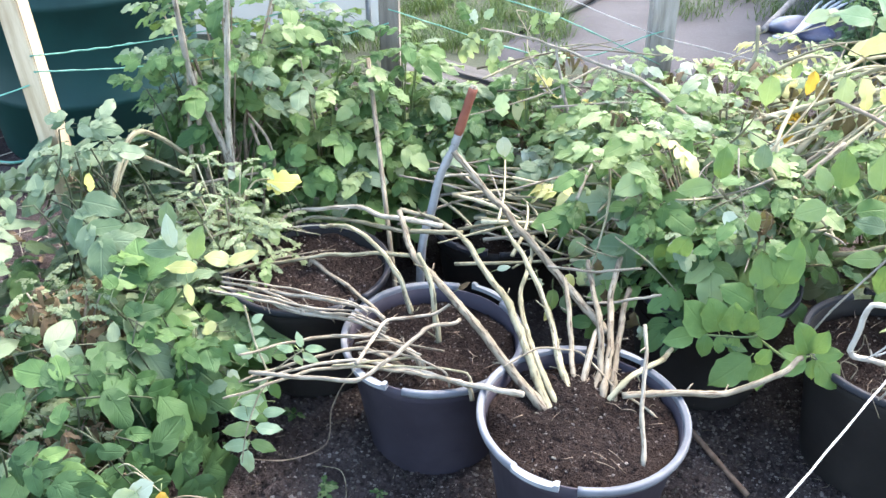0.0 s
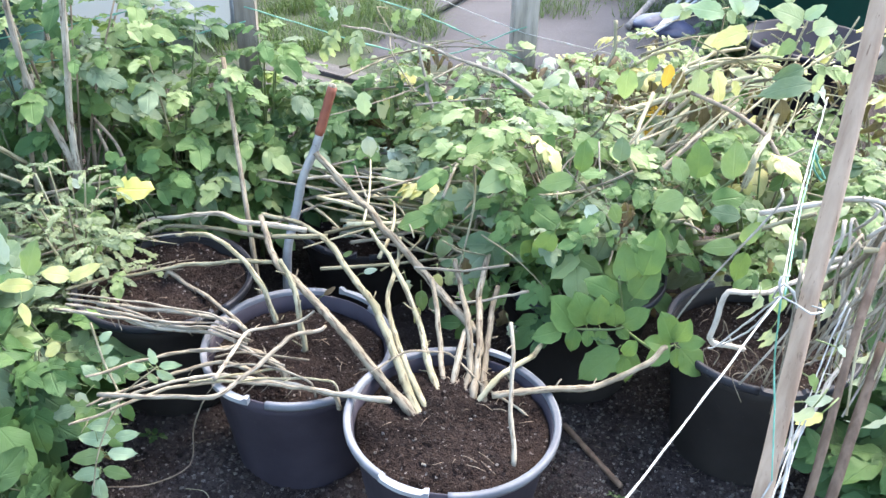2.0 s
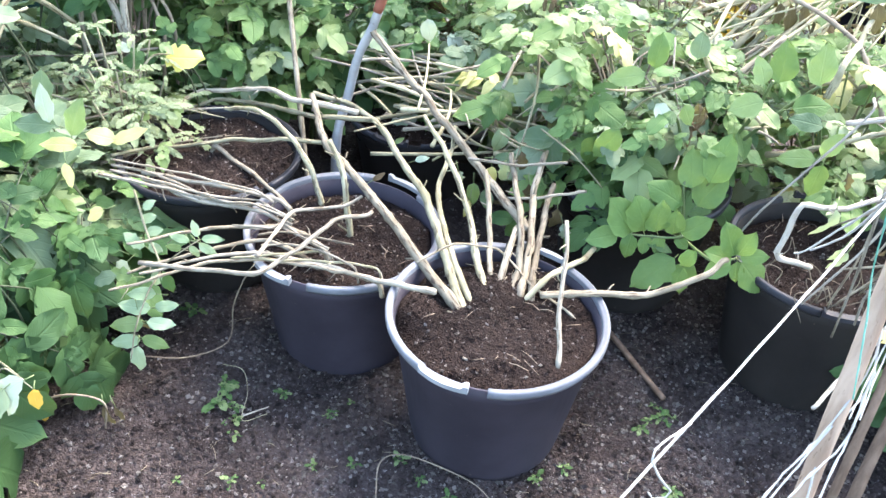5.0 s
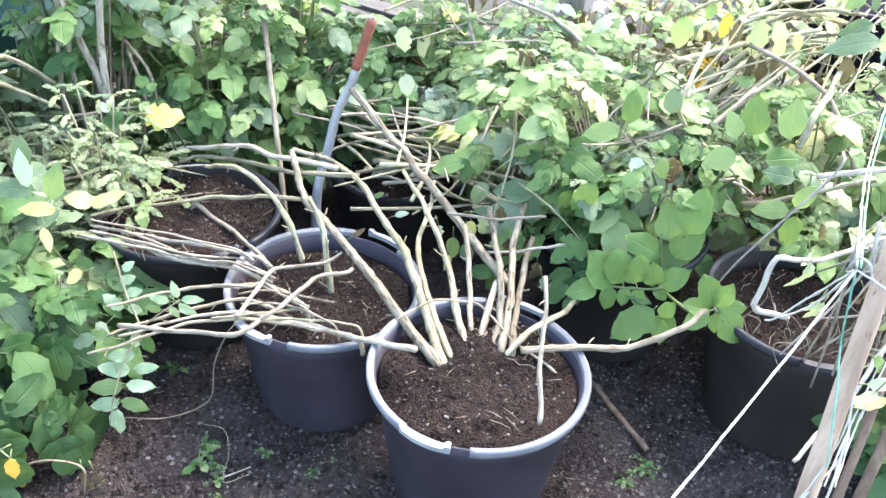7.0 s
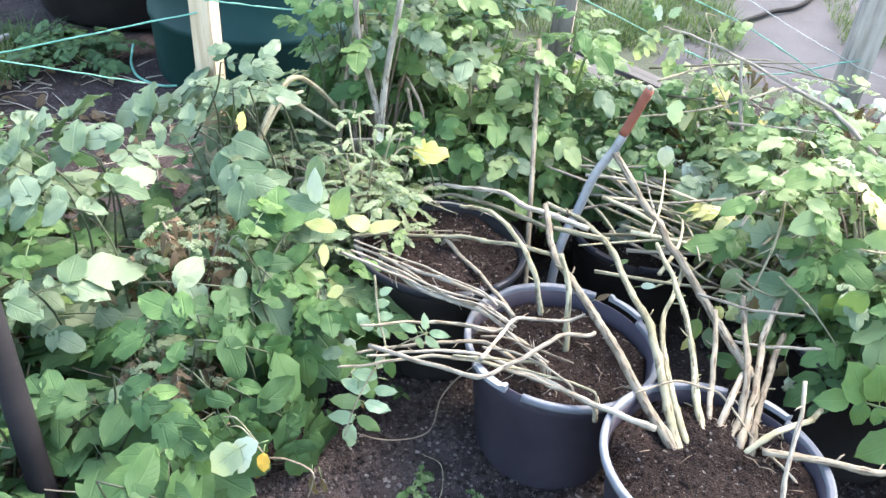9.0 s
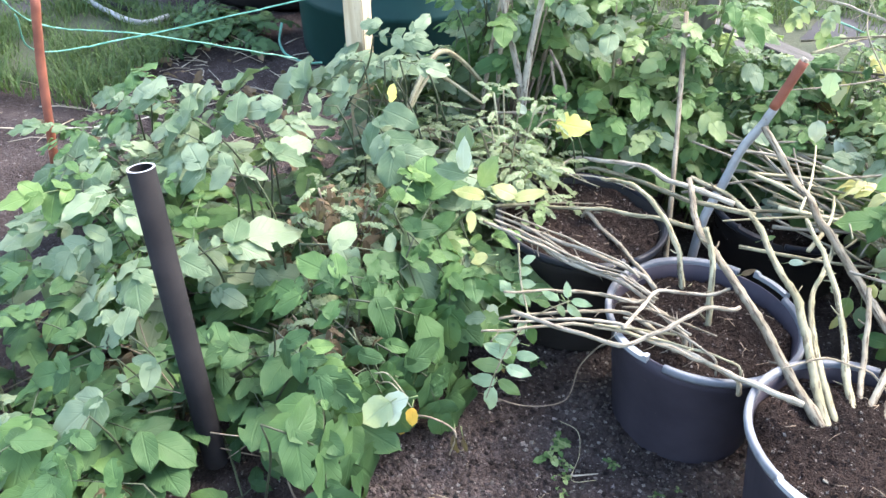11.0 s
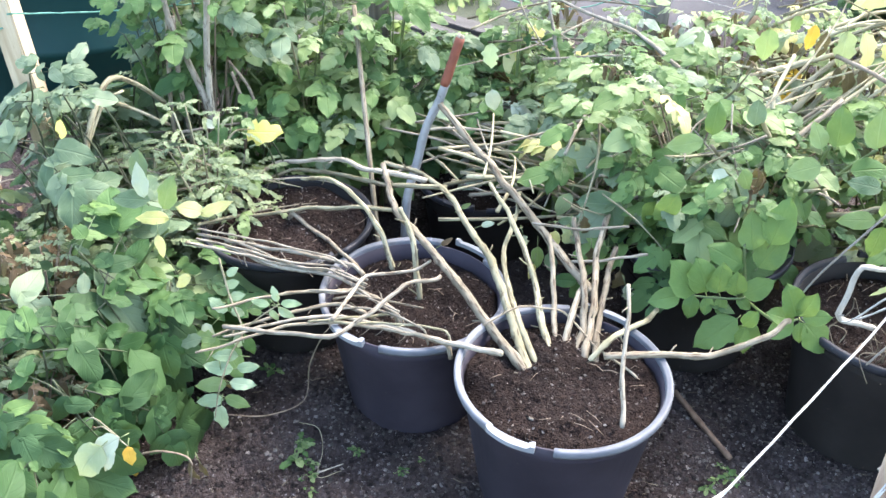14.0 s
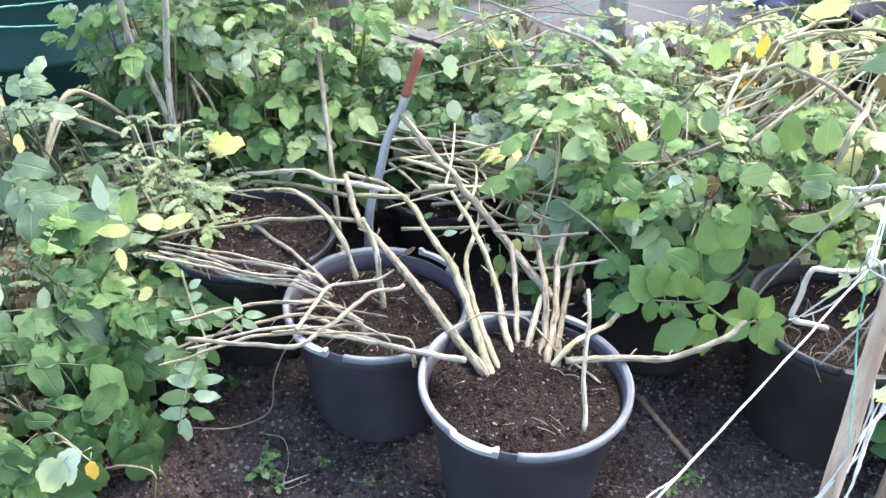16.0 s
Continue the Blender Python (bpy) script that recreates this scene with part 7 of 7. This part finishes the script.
KNOT = Vector((0.419, 1.060, 0.953))
twine("white twine stretched from the pole across the bed", [[KNOT, (0.171, 0.774, 0.962), (-0.25, 0.30, 0.98)]], TWINE_W, 0.0009)
twine("loose looped end of white twine", [[(0.20, 0.806, 0.962), (0.171, 0.775, 0.974), (0.177, 0.775, 0.956), (0.188, 0.775, 0.939), (0.177, 0.775, 0.935), (0.175, 0.775, 0.940)]], TWINE_W, 0.0006)
twine("white twine tied from the pole to the plants", [[KNOT, (0.617, 1.420, 0.840), (0.747, 1.650, 0.833), (0.834, 1.800, 0.844)]], TWINE_W, 0.0013)
twine("thin green twine beside a white string", [[KNOT + Vector((0.003, 0, 0.002)), (0.622, 1.420, 0.842), (0.752, 1.650, 0.830)]], TWINE_G, 0.0009)
twine("pale green twine knotted to a white string", [[(0.747, 1.650, 0.823), (0.768, 1.660, 0.787), (0.792, 1.670, 0.756)], [(0.747, 1.650, 0.823), (0.764, 1.660, 0.777), (0.788, 1.670, 0.751)]], TWINE_G, 0.0017)
twine("pale twine knotted round the bamboo pole", [
    [KNOT, (0.432, 1.050, 0.949), (0.439, 1.040, 0.947), (0.457, 1.050, 0.943), (0.457, 1.070, 0.934)],
    [KNOT, (0.417, 1.070, 0.943), (0.417, 1.060, 0.965), (0.429, 1.060, 0.958), (0.437, 1.060, 0.939)],
    [KNOT, (0.413, 1.060, 0.972), (0.427, 1.070, 0.968)],
    [KNOT, (0.415, 1.100, 0.894), (0.400, 1.120, 0.851), (0.397, 1.130, 0.840)],
    [KNOT, (0.422, 1.100, 0.887), (0.405, 1.120, 0.852)]], TWINE_W, 0.0010)
twine("green twine hanging down the pole", [
    [KNOT, (0.424, 1.050, 0.886), (0.425, 1.030, 0.848), (0.425, 1.000, 0.784)]], TWINE_G, 0.0008)
twine("pale twine strands hanging beside the pole", [
    [(0.538, 1.140, 0.887), (0.518, 1.120, 0.841), (0.496, 1.090, 0.796), (0.466, 1.050, 0.769), (0.438, 1.010, 0.748)],
    [(0.543, 1.140, 0.880), (0.525, 1.120, 0.833), (0.502, 1.090, 0.799), (0.472, 1.050, 0.769), (0.448, 1.010, 0.747)]], TWINE_W, 0.0008)
twine("white twine ends beside the pole", [
    [(0.477, 1.100, 0.828), (0.469, 1.060, 0.780), (0.438, 1.030, 0.717), (0.396, 1.000, 0.680), (0.359, 0.970, 0.648), (0.322, 0.940, 0.607)],
    [(0.476, 1.100, 0.821), (0.478, 1.060, 0.744), (0.437, 1.030, 0.702), (0.401, 1.000, 0.672), (0.367, 0.970, 0.648), (0.334, 0.940, 0.608)],
    [(0.476, 1.060, 0.759), (0.460, 1.030, 0.698), (0.419, 1.000, 0.673), (0.384, 0.970, 0.648), (0.355, 0.940, 0.608)],
    [(0.473, 1.060, 0.773), (0.453, 1.020, 0.725), (0.432, 0.990, 0.689), (0.412, 0.960, 0.663), (0.395, 0.930, 0.624)],
    [(0.479, 1.100, 0.821), (0.465, 1.080, 0.783), (0.452, 1.050, 0.731), (0.443, 1.030, 0.665), (0.434, 1.000, 0.612)]], TWINE_W, 0.0011)
tangle = thing("dead_leaf_clump", (0.519, 1.110, 0.815), "pale withered leaf scraps caught in twine", "dead leaves")
for k, (p, d, s, m) in enumerate((
        ((0.488, 1.090, 0.833), (0.8, 0, -0.6), 0.055, LIME),
        ((0.486, 1.080, 0.808), (0.5, -0.1, 0.1), 0.05, BLEACHED),
        ((0.491, 1.070, 0.809), (-0.5, 0, -0.9), 0.055, BLEACHED),
        ((0.502, 1.070, 0.801), (-0.6, 0, -0.7), 0.05, YELLOW),
        ((0.529, 1.120, 0.845), (0.8, 0, -0.4), 0.04, BLEACHED),
        ((0.497, 1.120, 0.904), (0.6, 0, -0.7), 0.03, YELLOW))):
    big_leaf(tangle, p, d, FACING, s * 0.6, m, 0.26, seed=k + 130, curl=0.5)

POST_A, POST_B, POST_C = Vector((-1.135, 2.39, 0.0)), Vector((-0.285, 2.81, 0.0)), Vector((0.5, 2.90, 0.0))
twine("green twine strung between bed posts", [[POST_A + Vector((0.02, 0, 0.66)), POST_B + Vector((0, 0, 0.66))], [POST_A + Vector((0.02, 0, 0.70)), POST_B + Vector((0, 0, 0.78))]], TWINE_G, 0.002, sag=0.03)
twine("green twine strung along the back of the bed", [[POST_B + Vector((0, 0, 0.70)), (0.20, 2.86, 0.55), POST_C + Vector((0, 0, 0.62))], [POST_B + Vector((0, 0, 0.80)), (0.12, 2.84, 0.70), POST_C + Vector((0, 0, 0.52))]], TWINE_G, 0.0018)
twine("pale twine strung beyond the bed", [[POST_C + Vector((0, 0, 0.60)), (-0.1, 2.9, 0.86)], [POST_C + Vector((0, 0, 0.60)), (1.4, 2.9, 0.42)]], TWINE_W, 0.0014, sag=0.01)
twine("pale green twine tied to the timber post", [[(-1.134, 2.390, 0.626), (-1.615, 2.180, 0.497), (-1.808, 2.000, 0.483), (-1.75, 1.9, 0.62)], [(-1.365, 2.500, 0.354), (-1.674, 2.250, 0.461), (-1.895, 2.100, 0.505), (-1.9, 1.95, 0.68)]], TWINE_G, 0.0022)
twine("white twine low over the leaves", [[(-1.772, 1.950, 0.298), (-1.717, 2.100, 0.249), (-1.664, 2.300, 0.216)]], TWINE_W, 0.0016)
red_stake = thing("rusty_stake", (-1.66, 1.88, 0.0), "thin rusty steel stake beside the plants", "stake", "garden stakes")
rod("shaft", [(-1.785, 1.938, 0.200), (-1.779, 1.950, 0.340), (-1.791, 1.980, 0.476), (-1.782, 2.000, 0.626)], 0.012, 0.012, RUST, red_stake, seed=1)

# ---- behind the bed ----
def barrel(label, at, r, h, mat, name="water_butt"):
    ob = thing(name, at, label, "barrel")
    lathe("barrel_body", [(0, 0), (r * 0.9, 0), (r * 0.93, 0.02), (r * 0.97, h * 0.2), (r * 0.985, h * 0.205), (r * 0.985, h * 0.225), (r * 0.97, h * 0.23), (r, h * 0.5), (r * 1.015, h * 0.505), (r * 1.015, h * 0.525), (r, h * 0.53),
                          (r * 0.97, h * 0.96), (r * 0.99, h), (r * 0.9, h), (0, h)], mat, ob, seg=64)
    lathe("barrel_lid", [(0, h + 0.05), (r * 0.6, h + 0.045), (r * 0.98, h + 0.02), (r * 1.03, h + 0.004), (r * 1.03, h - 0.03), (r, h - 0.03), (r, h + 0.001)], mat, ob, seg=64)
    return ob


barrel("large dark green plastic water butt behind the bed", (-1.50, 3.52, 0), 0.40, 1.15, BARREL)
barrel("black plastic compost bin in the shade", (-2.30, 3.98, 0), 0.42, 0.95, BLACK, "compost_bin")
barrel("dark green plastic compost bin beyond the plants", (2.55, 5.45, 0), 0.75, 1.2, GREENBIN, "compost_bin")
tub = thing("black_tub", (1.83, 3.78, -0.07), "blue-black plastic tub standing behind the bed", "tub")
lathe("tub_body", [(0, 0), (0.20, 0), (0.25, 0.345), (0.268, 0.35), (0.268, 0.37), (0.245, 0.37), (0.19, 0.02), (0, 0.02)], NAVY, tub)

tunnel = thing("polytunnel", (-1.4, 5.05, 0), "clouded white polythene tunnel behind the garden", "polytunnel")
sv, sf = [], []
cols, rows = 40, 16
for j in range(rows + 1):
    a = radians(100 * j / rows)
    for i in range(cols + 1):
        x = -5.0 + 4.45 * i / cols
        dent = 0.03 * noise.noise(Vector((x * 1.6, j * 0.4, 2))) + 0.02 * math.cos(x * 2 * math.pi / 1.1)
        sv.append((x + 1.4, -1.3 * math.cos(a) * (1 + dent * 0.3) + 0.9, 2.1 * math.sin(a) ** 0.8 + dent if j else -0.02))
for j in range(rows):
    for i in range(cols):
        k = j * (cols + 1) + i
        sf.append((k, k + 1, k + cols + 2, k + cols + 1))
cover = link_mesh("cover", sv, sf, SHEET, tunnel, "clouded white polythene cover")
for k in range(5):
    x = -4.2 + 0.9 * k
    rod("hoop", [(x, 4.62, 0.0), (x, 4.72, 0.9), (x, 5.10, 1.7), (x, 5.85, 2.06)], 0.014, 0.014, STEEL, tunnel, seed=k)

hose = thing("garden_hose", (0.430, 5.031, 0.045), "black hose lying across the path", "hose")
rod("hose_run", [(0.149, 4.679, 0.030), (0.362, 4.916, 0.050), (0.574, 5.255, 0.050), (0.814, 5.631, 0.050), (1.3, 7.2, 0.05)], 0.013, 0.013, TUBE, hose, seed=1)
hose_b = thing("garden_hose", (-2.489, 3.152, 0.030), "pale hose lying in the grass", "hose")
rod("hose_run", [(-3.027, 3.392, 0.040), (-2.772, 3.265, 0.040), (-2.569, 3.187, 0.040), (-2.467, 3.194, 0.040), (-2.433, 3.292, 0.040)], 0.012, 0.012, STEEL, hose_b, seed=2)
rod("hose_run", [(-2.980, 3.424, 0.040), (-2.757, 3.316, 0.040), (-2.581, 3.271, 0.040)], 0.012, 0.012, TUBE, hose_b, seed=3)
hose_c = thing("green_hose", (-1.864, 3.258, 0.030), "thin green hose curled at the water butt", "hose")
rod("hose_run", [(-1.899, 3.301, 0.100), (-1.897, 3.271, 0.030), (-1.811, 3.188, 0.020), (-1.691, 3.169, 0.020), (-1.607, 3.282, 0.020)], 0.005, 0.005, TWINE_G, hose_c, seed=3)

rng = random.Random(8)
for k in range(3):
    ob = box_mesh("board", (1.3 - 0.12 * k, 0.095, 0.022), OLDWOOD, None, "", 0.003)
    ob.matrix_basis = Matrix.Translation((0.0 + 0.05 * k, 3.62 + 0.15 * k, 0.03 + 0.012 * k)) @ Matrix.Rotation(radians(-46 + 5 * k), 4, "Z") @ Matrix.Rotation(radians(1.5), 4, "X")
    tagged(ob, "weathered grey board lying behind the bed", "board", "loose boards")
fork = thing("garden_fork", (1.454, 4.626, 0.050), "garden fork with pale tines lying by the path", "garden fork")
rod("handle", [(1.349, 4.724, 0.050), (1.659, 5.205, 0.120), (1.839, 5.547, 0.160)], 0.017, 0.016, GREYWOOD, fork, seed=1)
for k in range(4):
    rod("tine", [(1.335, 4.519, 0.080), (1.408, 4.489, 0.100), (1.62 + 0.06 * k, 4.86 + 0.03 * k, 0.12), (1.72 + 0.07 * k, 5.05 + 0.02 * k, 0.10)], 0.010, 0.006, CUT, fork, seed=k)
bag = thing("plastic_bag", (1.536, 4.732, 0.000), "crumpled dark blue plastic bag on the ground", "plastic bag")
bm = bmesh.new()
bmesh.ops.create_icosphere(bm, subdivisions=3, radius=0.12)
for v in bm.verts:
    v.co = v.co * (1 + 0.4 * noise.noise(v.co * 9)) 
    v.co.z = max(-0.05, v.co.z * 0.5)
    v.co.x *= 1.3
me = bpy.data.meshes.new("bag")
bm.to_mesh(me)
bm.free()
me.materials.append(BLUE)
me.polygons.foreach_set("use_smooth", [True] * len(me.polygons))
film_skin = new("skin", me)
film_skin.parent = bag
film_skin.location = (0, 0, 0.05)

# ---- weeds, litter on the soil ----
SEEDLING = [leaf_mesh("leaf_seedling", 500 + k, LIME if k % 2 else LEAF, FRESH, pairs=1, length=0.02, blade=0.016, droop=0.3) for k in range(4)]


def seedling(at, size, seed, count=5):
    rng = random.Random(seed)
    w = thing("seedling", (at[0], at[1], soil_height(at[0], at[1])), "tiny green weed seedling on bare soil", "weed", "weed seedlings")
    for k in range(count):
        a = 6.28 * k / count + rng.random()
        ob = new("leaf", SEEDLING[(seed + k) % 4])
        ob.parent = w
        ob.matrix_basis = Matrix.Rotation(a, 4, "Z") @ Matrix.Rotation(rng.uniform(-0.1, 0.5), 4, "X") @ Matrix.Scale(size * rng.uniform(0.4, 0.7), 4)
    return w


for k, (p, s) in enumerate((((-0.107, 1.640, 0.000), 0.9), ((-0.128, 1.517, 0.000), 1.0), ((-0.276, 1.482, 0.000), 1.1), ((-0.369, 1.471, 0.000), 0.7), ((-0.216, 1.478, 0.000), 0.8), ((-0.071, 1.677, 0.000), 0.7), ((0.071, 1.495, 0.000), 1.0),
                            ((0.523, 1.655, 0.000), 1.0), ((0.557, 1.683, 0.000), 1.1), ((0.576, 1.664, 0.000), 0.9), ((0.544, 1.701, 0.000), 0.8), ((0.522, 1.468, 0.000), 1.0), ((-0.438, 1.931, 0.000), 1.5), ((-0.325, 1.685, 0.000), 1.8), ((-0.330, 1.702, 0.030), 1.5), ((-0.286, 1.578, 0.000), 1.2),
                            ((-0.110, 1.639, 0.000), 1.0), ((-0.452, 1.930, 0.000), 1.4))):
    seedling(p, s, k)
for k, (p, s) in enumerate((
        ((-0.330, 1.663, 0.000), 2.1), ((-0.304, 1.654, 0.000), 1.6), ((-0.293, 1.614, 0.000), 1.3), ((-0.211, 1.694, 0.000), 1.0), ((-0.055, 1.531, 0.000), 1.0),
        ((0.032, 1.543, 0.000), 1.2), ((0.124, 1.454, 0.000), 1.0), ((0.287, 1.503, 0.000), 1.1), ((0.339, 1.525, 0.000), 1.0), ((0.551, 1.665, 0.000), 1.5),
        ((0.535, 1.483, 0.000), 1.2), ((0.505, 1.636, 0.000), 1.2)), 30):
    seedling(p, s, k, 6)
chip = thing("dry_twig", (-0.275, 1.616, 0.010), "short whitened twig lying on the soil", "plant stem")
rod("stem", [(-0.275, 1.616, 0.012), (-0.252, 1.625, 0.016), (-0.229, 1.642, 0.012)], 0.0020, 0.0012, WHITENED, chip, seed=1)
litter = thing("dry_twig", (-0.431, 1.771, 0.010), "thin dry stem lying on the soil", "plant stem")
rod("stem", [(-0.505, 1.754, 0.020), (-0.416, 1.762, 0.015), (-0.342, 1.808, 0.020), (-0.328, 1.830, 0.100), (-0.294, 1.790, 0.200), (-0.264, 1.724, 0.280)], 0.0014, 0.0016, BARK, litter, knots=0.2, seed=1)
litter_b = thing("dry_twig", (0.018, 1.527, 0.010), "thin pale stem curled on the soil", "plant stem")
rod("stem", [(-0.007, 1.439, 0.010), (-0.004, 1.512, 0.020), (0.039, 1.533, 0.020), (0.123, 1.505, 0.015), (0.174, 1.478, 0.010), (0.203, 1.442, 0.010)], 0.0013, 0.0010, BARK, litter_b, knots=0.2, seed=2)
litter_c = thing("dry_twig", (-0.289, 1.676, 0.010), "thin green stem curled on the soil", "plant stem")
rod("stem", [(-0.336, 1.733, 0.030), (-0.293, 1.719, 0.030), (-0.275, 1.667, 0.020), (-0.274, 1.602, 0.015), (-0.228, 1.617, 0.020)], 0.0009, 0.0007, RIPE, litter_c, seed=3)
withered = thing("withered_leaves", (-0.605, 1.632, 0.020), "withered brown leaf hanging at the plant edge", "dead leaves")
rod("stem", [(-0.615, 1.560, 0.097), (-0.556, 1.550, 0.124), (-0.504, 1.550, 0.106), (-0.513, 1.550, 0.036)], 0.0022, 0.0016, BARK, withered, seed=1)
for k, (p, d, s) in enumerate((
        ((-0.506, 1.550, 0.098), (0.1, 0, -1), 0.07),
        ((-0.491, 1.560, 0.087), (0.3, 0, -1), 0.05),
        ((-0.464, 1.680, 0.214), (0.1, 0, -1), 0.06))):
    big_leaf(withered, p, d, FACING, s, BROWN, 0.14, seed=k + 160, curl=0.3, fold=0.9)
